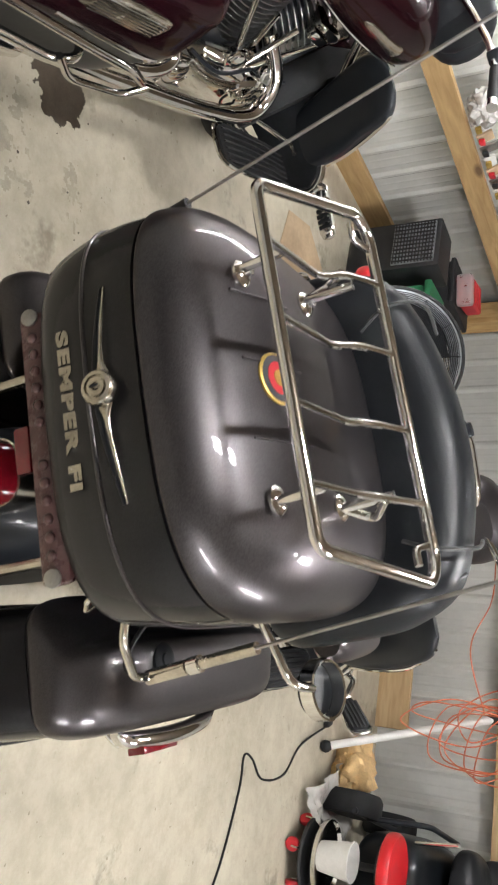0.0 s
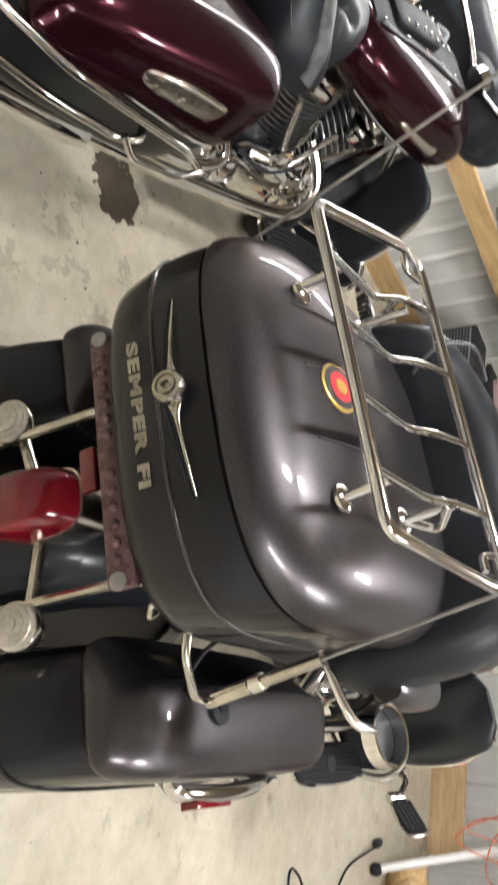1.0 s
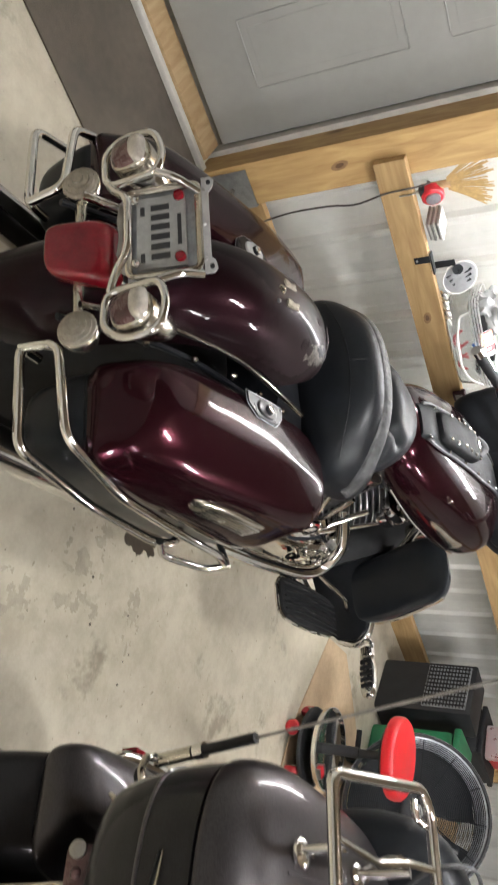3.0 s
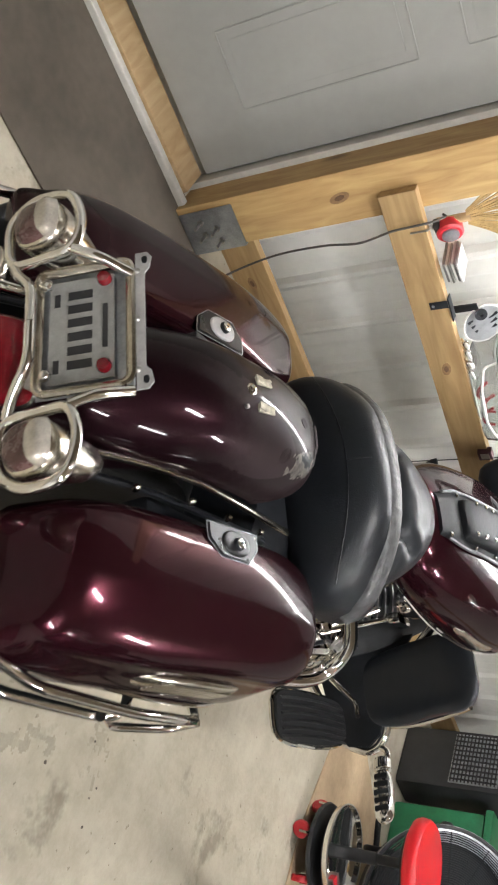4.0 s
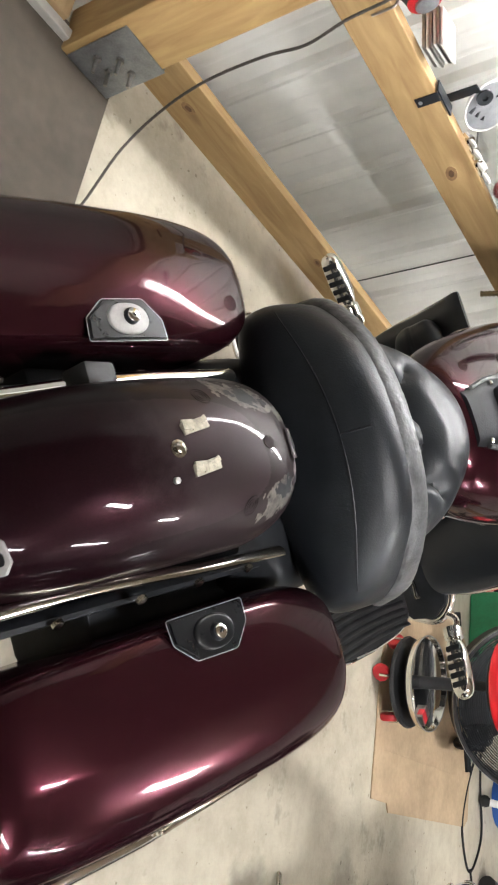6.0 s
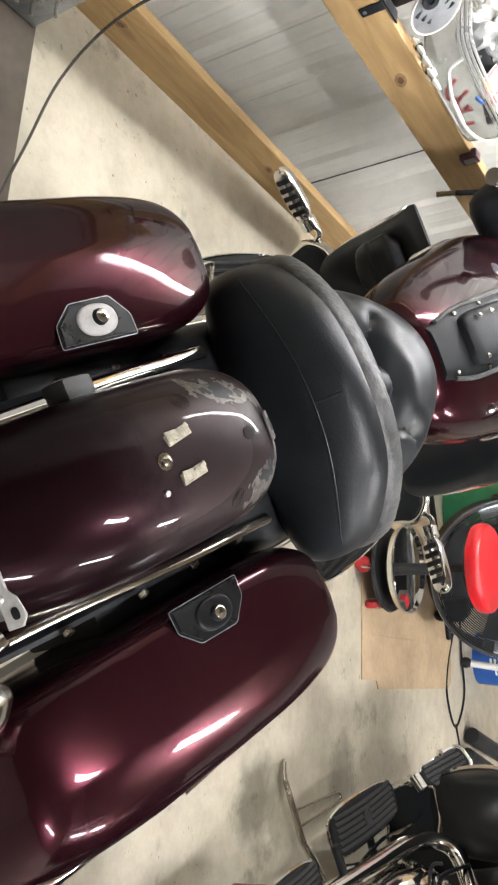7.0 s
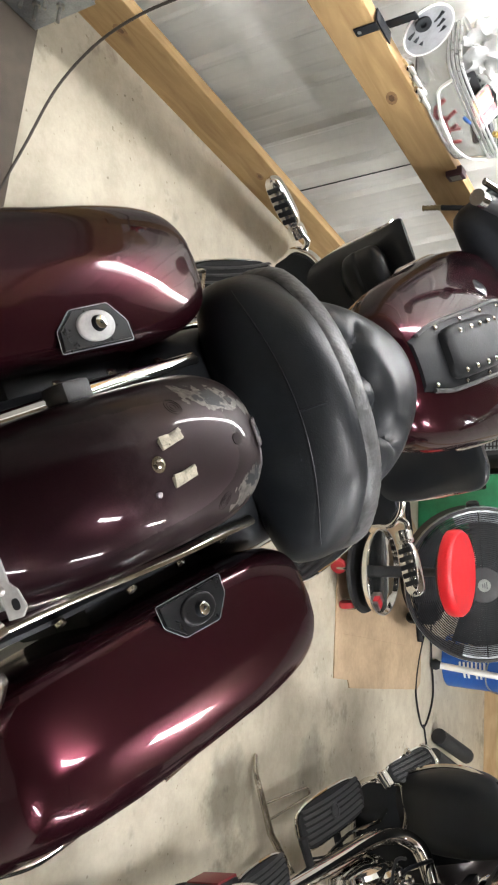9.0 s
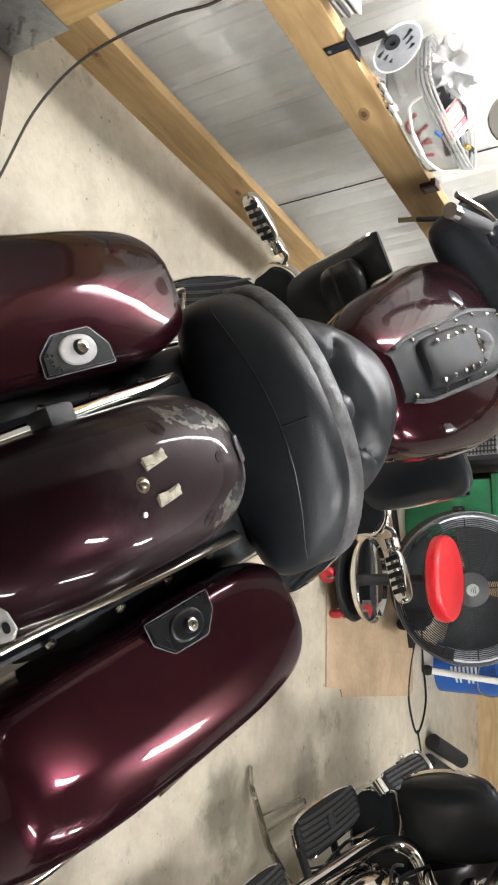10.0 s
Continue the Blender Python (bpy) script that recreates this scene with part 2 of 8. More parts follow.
AMBER_LENS = material("smoked_lens", (0.28, 0.25, 0.20), 0.2, coat=0.5, vary=0.4, scale=35, metal=0.2)
CLEAR_LENS = material("clear_lens", (0.50, 0.46, 0.40), 0.14, coat=0.7, vary=0.35, scale=40, metal=0.45)
RED_PAD = material("red_vinyl", (0.55, 0.012, 0.018), 0.33, vary=0.15, scale=9, rough_vary=0.06, bump=0.05)
RED_PLASTIC = material("red_plastic", (0.5, 0.02, 0.03), 0.4, vary=0.2, scale=12)
BLUE_PLASTIC = material("blue_plastic", (0.015, 0.085, 0.33), 0.4, vary=0.25, scale=9, rough_vary=0.08)
GREEN_PLASTIC = material("green_plastic", (0.01, 0.15, 0.06), 0.45, vary=0.3, scale=10)
WHITE_PAINT = material("white_paint", (0.74, 0.73, 0.70), 0.42, vary=0.10, scale=5, bump=0.05, rough_vary=0.06)
TRIM_PAINT = material("trim_paint", (0.52, 0.50, 0.455), 0.45, vary=0.2, scale=7, bump=0.05, rough_vary=0.06)
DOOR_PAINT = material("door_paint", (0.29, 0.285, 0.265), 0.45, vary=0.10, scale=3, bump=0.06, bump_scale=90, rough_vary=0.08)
SIDING = material("siding_metal", (0.82, 0.815, 0.775), 0.45, 0.0, vary=0.09, scale=3, rough_vary=0.1, coat=0.1)
WHITE_PLASTIC = material("white_plastic", (0.7, 0.69, 0.66), 0.35, vary=0.12, scale=12)
CARD = material("cardboard", (0.50, 0.37, 0.235), 0.8, vary=0.22, scale=6, bump=0.1)
PAPER = material("brown_paper", (0.62, 0.42, 0.2), 0.8, vary=0.3, scale=12, bump=0.3, bump_scale=50)
MAT_RUBBER = material("door_mat", (0.086, 0.069, 0.052), 0.8, vary=0.35, scale=3.5, bump=0.35, bump_scale=260)
BARE_METAL = material("bare_patch", (0.115, 0.105, 0.092), 0.45, 0.5, vary=0.85, scale=70, bump=0.3)
GREY_PRIMER = material("grey_primer", (0.075, 0.064, 0.066), 0.58, vary=0.5, scale=24, rough_vary=0.12)
OLD_MARK = material("old_mark", (0.020, 0.015, 0.016), 0.7, vary=0.4, scale=60, spec=0.05)
SADDLE_LEATHER = material("saddle_leather", (0.0060, 0.0066, 0.0076), 0.55, vary=0.3, scale=14, bump=0.12, bump_scale=260, rough_vary=0.08, spec=0.14)
BOSS_GREY = material("boss_grey", (0.36, 0.355, 0.345), 0.35, vary=0.25, scale=30, rough_vary=0.1)
LOCK_BLACK = material("lock_black", (0.0045, 0.0048, 0.0055), 0.3, rough_vary=0.06, scale=30, spec=0.25)
FAN_SLATE = material("fan_slate", (0.022, 0.024, 0.026), 0.5, vary=0.3, scale=9, spec=0.3)
STICKY = material("old_adhesive", (0.30, 0.275, 0.21), 0.7, vary=0.6, scale=90, bump=0.5)
ORANGE_CORD = material("orange_cord", (0.55, 0.14, 0.06), 0.5, vary=0.2, scale=30)
FAINT_DIRT = material("faint_dirt", (0.385, 0.345, 0.262), 0.55, vary=0.25, scale=20)
DARK_OIL = material("oil", (0.075, 0.058, 0.042), 0.38, vary=0.45, scale=18)
PINE = wood_material("pine_upright", (0.50, 0.34, 0.145), (0.35, 0.205, 0.08), (7, 7, 1))
PINE_ALONG = wood_material("pine_board", (0.43, 0.292, 0.135), (0.29, 0.178, 0.076), (7, 0.8, 7))
PLY = wood_material("plywood", (0.5, 0.36, 0.2), (0.38, 0.25, 0.12), (1, 7, 7), False)
PLATE_WHITE = material("plate_white", (0.30, 0.30, 0.285), 0.45, vary=0.2, scale=40)
INK = material("ink", (0.02, 0.02, 0.022), 0.5)
BOARD_CEILING = wood_material("ceiling_board", (0.20, 0.155, 0.11), (0.13, 0.10, 0.07), (1, 7, 7), False)
DUSTY_LENS = material("dusty_clear_lens", (0.32, 0.33, 0.34), 0.3, coat=0.4, vary=0.4, scale=30, transmission=0.55)
BRASS = material("old_brass", (0.26, 0.20, 0.11), 0.35, 0.9, vary=0.4, scale=60)
KNOT = material("knot_wood", (0.13, 0.065, 0.03), 0.6, vary=0.5, scale=60, bump=0.2)
KNOT_RING = material("knot_ring", (0.27, 0.155, 0.07), 0.6, vary=0.4, scale=50, bump=0.15)
GOLD = material("badge_gold", (0.55, 0.38, 0.1), 0.3, 0.6, vary=0.3, scale=90)
CLEAR = material("clear_plastic", (0.86, 0.87, 0.86), 0.12, transmission=0.92, vary=0.08, scale=20, rough_vary=0.08)
GLASS_MIRROR = material("mirror_glass", (0.8, 0.8, 0.8), 0.03, 1.0, rough_vary=0.02)
MESH_TAN = material("grille_wire", (0.42, 0.36, 0.26), 0.5, 0.4, vary=0.3, scale=30)


# ---- shaping ----
def thing(name, m, label, category, group="", kind=""):
    ob = new(name)
    ob.matrix_basis = m
    return tagged(ob, label, category, group, kind)


def part(name, bm, mat_, parent=None, label="", smooth=True, m=None):
    me = bpy.data.meshes.new(name)
    bmesh.ops.recalc_face_normals(bm, faces=bm.faces)
    bm.to_mesh(me)
    bm.free()
    me.materials.append(mat_)
    if smooth:
        for p in me.polygons:
            p.use_smooth = True
        me.set_sharp_from_angle(angle=radians(38))
    ob = new(name, me)
    ob.parent = parent
    if m is not None:
        ob.matrix_basis = m
    return tagged(ob, label)


def mirrored(build, parent, *args):
    for side in (-1, 1):
        build(parent, side, *args)


def ease(ctrl, count):
    """Rows between control rows, along a smooth (Catmull-Rom) curve."""
    c = np.array(ctrl, float)
    t = np.linspace(0, len(c) - 1, count)
    i = np.clip(t.astype(int), 0, len(c) - 2)
    f = (t - i)[:, None]
    p0, p1, p2, p3 = c[np.maximum(i - 1, 0)], c[i], c[i + 1], c[np.minimum(i + 2, len(c) - 1)]
    return 0.5 * (2 * p1 + (p2 - p0) * f + (2 * p0 - 5 * p1 + 4 * p2 - p3) * f**2 + (3 * p1 - p0 - 3 * p2 + p3) * f**3)


def skin(bm, rings, cap=True, loop=False):
    """Faces between rings of points."""
    vs = [[bm.verts.new(p) for p in ring] for ring in rings]
    pairs = list(zip(vs, vs[1:])) + ([(vs[-1], vs[0])] if loop else [])
    for a, b in pairs:
        for k in range(len(a)):
            bm.faces.new((a[k], a[(k + 1) % len(a)], b[(k + 1) % len(b)], b[k]))
    if cap and not loop:
        bm.faces.new(vs[0])
        bm.faces.new(vs[-1])
    return bm


def oval(hw, hh, e, n):
    out = []
    for k in range(n):
        a = 2 * math.pi * k / n
        c, s = math.cos(a), math.sin(a)
        out.append((hw * math.copysign(abs(c) ** (2 / e), c), hh * math.copysign(abs(s) ** (2 / e), s)))
    return out


def loft(ctrl, axis="y", n=32, m=36, bend=None, bm=None):
    """A body along an axis from rows (along, across, up, half width, half height, squareness)."""
    bm = bm or bmesh.new()
    rings = []
    for a, c, u, hw, hh, e in ease(ctrl, m):
        ring = []
        for p, q in oval(max(hw, 0.0005), max(hh, 0.0005), max(e, 1.2), n):
            v = {"y": (c + p, a, u + q), "x": (a, c + p, u + q), "z": (c + p, u + q, a)}[axis]
            ring.append(Vector(bend(*v) if bend else v))
        rings.append(ring)
    return skin(bm, rings)


def tube(points, r, n=10, smooth=0, loop=False, bm=None, flat=1.0):
    """A round bar through points; smooth: how many steps a span is rounded into."""
    bm = bm or bmesh.new()
    pts = [Vector(p) for p in points]
    if smooth:
        if loop:
            ext = [pts[-1]] + pts + pts[:2]
            e = ease(ext, (len(ext) - 1) * smooth + 1)[smooth:-smooth]
            pts = [Vector(p) for p in e[:-1]]
        else:
            pts = [Vector(p) for p in ease(pts, (len(pts) - 1) * smooth + 1)]
    rings, side = [], None
    for k, p in enumerate(pts):
        a = pts[k - 1] if (k or loop) else p
        b = pts[(k + 1) % len(pts)] if (k < len(pts) - 1 or loop) else p
        d = (b - a).normalized()
        if side is None:
            side = d.orthogonal().normalized()
        side = (side - d * side.dot(d)).normalized()
        up = d.cross(side)
        rings.append([p + r * (math.cos(2 * math.pi * q / n) * side + flat * math.sin(2 * math.pi * q / n) * up) for q in range(n)])
    return skin(bm, rings, loop=loop)


def fillet(points, radius, steps=5, loop=False):
    """Points of a polyline with its corners rounded."""
    pts, out = [Vector(p) for p in points], []
    for k, p in enumerate(pts):
        if not loop and k in (0, len(pts) - 1):
            out.append(p)
            continue
        a, b = pts[k - 1] - p, pts[(k + 1) % len(pts)] - p
        cut = min(radius, 0.45 * a.length, 0.45 * b.length)
        s, e = p + a.normalized() * cut, p + b.normalized() * cut
        for i in range(steps + 1):
            f = i / steps
            out.append((1 - f) ** 2 * s + 2 * f * (1 - f) * p + f * f * e)
    return out


def bar(points, r, radius=0.04, loop=False, n=10, bm=None, flat=1.0):
    return tube(fillet(points, radius, loop=loop), r, n, 0, loop, bm, flat)


def lathe(profile, n=28, m=None, bm=None, ring=False):
    """A turned body from (radius, height) rows, round z."""
    bm = bm or bmesh.new()
    m = m or Matrix()
    rings = [[m @ Vector((r * math.cos(2 * math.pi * k / n), r * math.sin(2 * math.pi * k / n), z)) for k in range(n)] for r, z in profile]
    return skin(bm, rings, loop=ring)


def block(size, at=(0, 0, 0), bevel=0.004, m=None, segments=2, bm=None):
    """A box with eased edges."""
    b = bmesh.new()
    bmesh.ops.create_cube(b, size=1)
    bmesh.ops.scale(b, vec=size, verts=b.verts)
    if bevel:
        bmesh.ops.bevel(b, geom=b.edges[:], offset=min(bevel, 0.45 * min(size)), segments=segments, affect="EDGES", profile=0.6)
    bmesh.ops.translate(b, vec=at, verts=b.verts)
    if m is not None:
        bmesh.ops.transform(b, matrix=m, verts=b.verts)
    if bm is None:
        return b
    me = bpy.data.meshes.new("block")
    b.to_mesh(me)
    b.free()
    bm.from_mesh(me)
    bpy.data.meshes.remove(me)
    return bm


def plate(outline, thick, m=None, bevel=0.0):
    """A flat outline in x and y, thick upwards."""
    bm = bmesh.new()
    rings = [[Vector((x, y, z)) for x, y in outline] for z in (0, thick)]
    skin(bm, rings)
    if bevel:
        bmesh.ops.bevel(bm, geom=[e for e in bm.edges if abs(e.verts[0].co.z - e.verts[1].co.z) < 1e-6], offset=bevel, segments=2, affect="EDGES")
    if m is not None:
        bmesh.ops.transform(bm, matrix=m, verts=bm.verts)
    return bm


def ball(r, at, squash=(1, 1, 1), n=16):
    bm = bmesh.new()
    bmesh.ops.create_uvsphere(bm, u_segments=n, v_segments=max(6, n // 2), radius=r)
    bmesh.ops.scale(bm, vec=squash, verts=bm.verts)
    bmesh.ops.translate(bm, vec=at, verts=bm.verts)
    return bm


def surface(ob):
    """Finds the top of a finished part: (x, y) -> point and normal, in the part's frame."""
    me = ob.data
    tree = BVHTree.FromPolygons([v.co for v in me.vertices], [p.vertices for p in me.polygons])

    def top(x, y):
        hit, nor, _, _ = tree.ray_cast(Vector((x, y, 3.0)), Vector((0, 0, -1)))
        return (hit, nor if nor.z > 0 else -nor) if hit else (Vector((x, y, 0.0)), Vector((0, 0, 1)))

    return top


def aim(at, d, roll=0):
    """A frame at a point whose z looks along d."""
    return Matrix.Translation(at) @ Vector(d).to_track_quat("Z", "Y").to_matrix().to_4x4() @ pose(0, 0, 0, 0, 0, roll)


def smooth_box(sx, sy, sz, at, e=4.0, n=32, m=14, bend=None):
    """A cushion-like box: flat sides, rounded rims."""
    rows = []
    for k in range(m):
        a = math.sin(math.pi * (k / (m - 1) - 0.5))
        s = (1 - abs(a) ** e) ** (1 / e)
        rows.append((at[2] + a * sz, at[0], at[1], max(sx * s, 0.002), max(sy * s, 0.002), e))
    return loft(rows, "z", n, m, bend)


# ---- the room ----
def room_part(name, bm, mat_, label, category="", smooth=False):
    ob = part(name, bm, mat_, None, "", smooth, ROOM)
    return tagged(ob, label, category, "", "structure")


def siding_sheet(length, z0, z1):
    """Ribbed wall metal along y, facing +x: a tall rib every 0.205 m and two low ones between."""
    shape, out = [(0, 0), (0.020, 0.014), (0.036, 0.014), (0.056, 0), (0.096, 0), (0.104, 0.0013), (0.110, 0.0013), (0.116, 0),
                  (0.152, 0), (0.160, 0.0013), (0.166, 0.0013), (0.172, 0)], []
    for k in range(int(length / 0.205) + 1):
        out += [(k * 0.205 + y, x) for y, x in shape]
    bm = bmesh.new()
    rows = [[bm.verts.new((x, y, z)) for y, x in out] for z in (z0, z1)]
    for k in range(len(out) - 1):
        bm.faces.new((rows[0][k], rows[0][k + 1], rows[1][k + 1], rows[1][k]))
    bmesh.ops.solidify(bm, geom=bm.faces[:], thickness=0.002)
    return bm


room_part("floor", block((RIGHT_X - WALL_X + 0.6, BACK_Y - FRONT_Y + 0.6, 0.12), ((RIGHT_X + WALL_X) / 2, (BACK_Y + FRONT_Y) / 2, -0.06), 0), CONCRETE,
          "tan trowelled concrete floor with oil spots and scuffs", "floor")
room_part("ceiling", block((RIGHT_X - WALL_X + 0.6, BACK_Y - FRONT_Y + 0.6, 0.1), ((RIGHT_X + WALL_X) / 2, (BACK_Y + FRONT_Y) / 2, HEIGHT + 0.05), 0), BOARD_CEILING,
          "brown boarded ceiling", "ceiling")
DOOR_Y0, DOOR_Y1, DOOR_H = 0.03, 0.950, 2.05
# the left wall, with the opening for the door
bm = siding_sheet(BACK_Y - 1.0, 0.0, HEIGHT)
bmesh.ops.translate(bm, vec=(WALL_X, 1.0, 0), verts=bm.verts)
wall_left = room_part("wall_left", bm, SIDING, "white ribbed metal wall siding", "wall")
bm = siding_sheet(DOOR_Y0 - 0.03 - FRONT_Y, 0.0, HEIGHT)
bmesh.ops.translate(bm, vec=(WALL_X, FRONT_Y - 0.05, 0), verts=bm.verts)
room_part("wall_left_front", bm, SIDING, "white ribbed metal wall siding", "wall")
room_part("wall_above_door", block((0.03, 1.1, HEIGHT - DOOR_H - 0.03), (WALL_X, 0.5, (HEIGHT + DOOR_H + 0.03) / 2), 0), SIDING, "white metal wall over the door", "wall")
room_part("wall_outer", block((0.05, BACK_Y - FRONT_Y + 0.5, HEIGHT), (WALL_X - 0.12, (BACK_Y + FRONT_Y) / 2, HEIGHT / 2), 0), SIDING, "outer skin of the metal wall", "wall")
bm = siding_sheet(RIGHT_X - WALL_X, 0.0, HEIGHT)
bmesh.ops.transform(bm, matrix=pose(WALL_X, BACK_Y, 0, 0, 0, -90), verts=bm.verts)
room_part("wall_back", bm, SIDING, "white ribbed metal back wall", "wall")
room_part("wall_right", block((0.1, BACK_Y - FRONT_Y, HEIGHT), (RIGHT_X + 0.05, (BACK_Y + FRONT_Y) / 2, HEIGHT / 2), 0), WHITE_PAINT, "plain white wall", "wall")
room_part("wall_front", block((RIGHT_X - WALL_X, 0.1, HEIGHT), ((RIGHT_X + WALL_X) / 2, FRONT_Y - 0.05, HEIGHT / 2), 0), WHITE_PAINT, "plain white wall", "wall")

# timber of the left wall: sole board, posts, girts
POST_Y0, POST_Y1, GIRT_X = 0.975, 1.137, -2.888
room_part("sole_board", block((0.038, BACK_Y - POST_Y1 + 0.02, 0.14), (WALL_X + 0.042, (BACK_Y + POST_Y1) / 2, 0.07), 0.003), PINE_ALONG, "yellow pine board along the foot of the wall", "timber")
room_part("door_post", block((0.15, POST_Y1 - POST_Y0, HEIGHT), (-3.005, (POST_Y0 + POST_Y1) / 2, HEIGHT / 2), 0.005), PINE, "yellow pine post beside the door", "post")
room_part("post_corner", block((0.15, 0.15, HEIGHT), (-3.0, BACK_Y - 0.12, HEIGHT / 2), 0.005), PINE, "pine post in the corner", "post")
room_part("girt_shelf", block((0.038, BACK_Y - 1.06, 0.115), (GIRT_X - 0.019, (BACK_Y + 1.06) / 2, 0.752), 0.003), PINE_ALONG, "brown pine girt across the posts, its top used as a shelf", "timber")
room_part("girt_ledge", block((0.036, BACK_Y - POST_Y1, 0.02), (-2.944, (BACK_Y + POST_Y1) / 2, 0.785), 0.002), PLY, "board laid behind the girt as a shelf", "timber")
room_part("back_sole_board", block((-0.25 - WALL_X - 0.06, 0.038, 0.20), ((-0.25 + WALL_X + 0.06) / 2, BACK_Y - 0.05, 0.10), 0.003), PLY, "brown board along the foot of the back wall", "timber")
room_part("back_girt", block((RIGHT_X - WALL_X - 0.3, 0.09, 0.14), ((RIGHT_X + WALL_X) / 2, BACK_Y - 0.065, 0.80), 0.003), PLY, "pine girt on the back wall, used as a shelf", "timber")


def knot(x, y, z, ry, rz, turn=0):
    """A knot in a board that faces +x, with its ring of darker grain."""
    for f, mat_, thick in ((1.0, KNOT_RING, 0.0006), (0.5, KNOT, 0.0011)):
        bm = plate([(ry * f * p, rz * f * q) for p, q in oval(1, 1, 2, 20)], thick, pose(x, y, z, 90, 0, 90) @ pose(0, 0, 0, 0, 0, turn))
        room_part("wood_knot", bm, mat_, "dark knot in the pine board", "timber")


knot(-2.9298, 1.054, 0.566, 0.016, 0.034, 12)
knot(-2.8878, 1.700, 0.750, 0.026, 0.015, -15)
knot(-2.8878, 2.62, 0.765, 0.022, 0.012, 10)
knot(-3.0988, 1.38, 0.066, 0.026, 0.014, 8)
knot(-3.0988, 2.14, 0.078, 0.022, 0.012, -10)
room_part("sheet_joint", block((0.003, 0.003, HEIGHT - 0.02), (WALL_X + 0.0045, 2.352, HEIGHT / 2), 0, None), BLACK_SATIN, "dark joint between two wall sheets", "joint")

# door, set into the wall
door = thing("door_1", ROOM, "closed white panelled door in a white frame", "door", "", "structure")
bm = block((0.045, DOOR_Y1 - DOOR_Y0, DOOR_H - 0.05), (-3.135, (DOOR_Y0 + DOOR_Y1) / 2, DOOR_H / 2 + 0.035), 0.003)
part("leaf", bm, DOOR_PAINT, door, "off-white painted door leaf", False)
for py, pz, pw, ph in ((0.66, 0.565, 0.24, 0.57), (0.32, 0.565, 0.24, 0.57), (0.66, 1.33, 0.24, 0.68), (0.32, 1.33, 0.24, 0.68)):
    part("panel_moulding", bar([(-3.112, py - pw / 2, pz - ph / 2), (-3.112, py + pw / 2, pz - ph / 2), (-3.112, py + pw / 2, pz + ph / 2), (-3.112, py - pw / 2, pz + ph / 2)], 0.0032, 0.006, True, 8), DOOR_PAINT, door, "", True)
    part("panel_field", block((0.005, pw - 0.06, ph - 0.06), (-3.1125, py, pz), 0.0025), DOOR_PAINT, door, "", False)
part("jamb", block((0.07, 0.035, DOOR_H), (-3.105, DOOR_Y1 + 0.022, DOOR_H / 2), 0.004), TRIM_PAINT, door, "white jamb", False)
part("jamb", block((0.07, 0.035, DOOR_H), (-3.105, DOOR_Y0 - 0.022, DOOR_H / 2), 0.004), TRIM_PAINT, door, "white jamb", False)
part("threshold", block((0.130, DOOR_Y1 - DOOR_Y0, 0.034), (-3.058, (DOOR_Y0 + DOOR_Y1) / 2, 0.021), 0.004), PLY, door, "brown wooden threshold", False)
part("sill_strip", block((0.03, DOOR_Y1 - DOOR_Y0 + 0.08, 0.03), (-2.968, (DOOR_Y0 + DOOR_Y1) / 2, 0.016), 0.006), TRIM_PAINT, door, "white strip before the threshold", False)
part("door_knob", lathe([(0.03, 0), (0.03, 0.008), (0.012, 0.012), (0.012, 0.04), (0.026, 0.05), (0.028, 0.065), (0.018, 0.078)], 20, pose(-3.112, DOOR_Y0 + 0.08, 0.95, 0, 90, 0)), STEEL, door, "steel door knob")

bracket = thing("post_bracket", ROOM, "galvanised steel bracket at the foot of the post", "bracket", "", "structure")
part("face_plate", block((0.004, 0.15, 0.20), (-2.927, 1.07, 0.11), 0.002), GALVANISED, bracket, "", False)
part("side_plate", block((0.12, 0.004, 0.20), (-2.985, 1.14, 0.11), 0.002), GALVANISED, bracket, "", False)
for k in range(4):
    part("bolt", lathe([(0.011, 0), (0.011, 0.008), (0.005, 0.009), (0.005, 0.05)], 6, pose(-2.925, 1.035 + 0.03 * (k % 2) + 0.045 * (k // 2), 0.08 + 0.05 * (k % 2), 0, 90, 0)), STEEL, bracket)

mat_thing = thing("floor_mat", ROOM, "dark brown rubber mat before the door", "mat")
part("sheet", block((0.62, 2.2, 0.007), (-2.71, 0.055, 0.0045), 0.002), MAT_RUBBER, mat_thing, "", False)


# lamps: twin tubes in white housings, hung from the ceiling, one on the posts
def shop_light(x, y, z, length, bright):
    lamp = thing("shop_light", ROOM @ pose(x, y, z), "white twin-tube shop light out of view, lit", "lamp", "shop lights")
    part("housing", block((0.13, length + 0.06, 0.04), (0, 0, 0.04), 0.012), WHITE_PAINT, lamp)
    for s in ((-0.035, 0.035) if z > 2 else (-0.016, 0.016)):
        part("lamp_tube", tube([(s, -length / 2, 0), (s, length / 2, 0)], 0.014, 12), glowing("lamp_tube", (0.99, 0.985, 1.0), bright), lamp, "glowing tube")
    for s in (-0.4, 0.4):
        if z > 2:
            part("hanger", tube([(0, s * length, 0.05), (0, s * length, 0.12)], 0.006, 8), STEEL, lamp)
        else:
            part("wall_bracket", block((0.33, 0.03, 0.02), (-0.18, s * length, 0.062), 0.003), STEEL, lamp)



for spot in LIGHTS:
    shop_light(*spot)


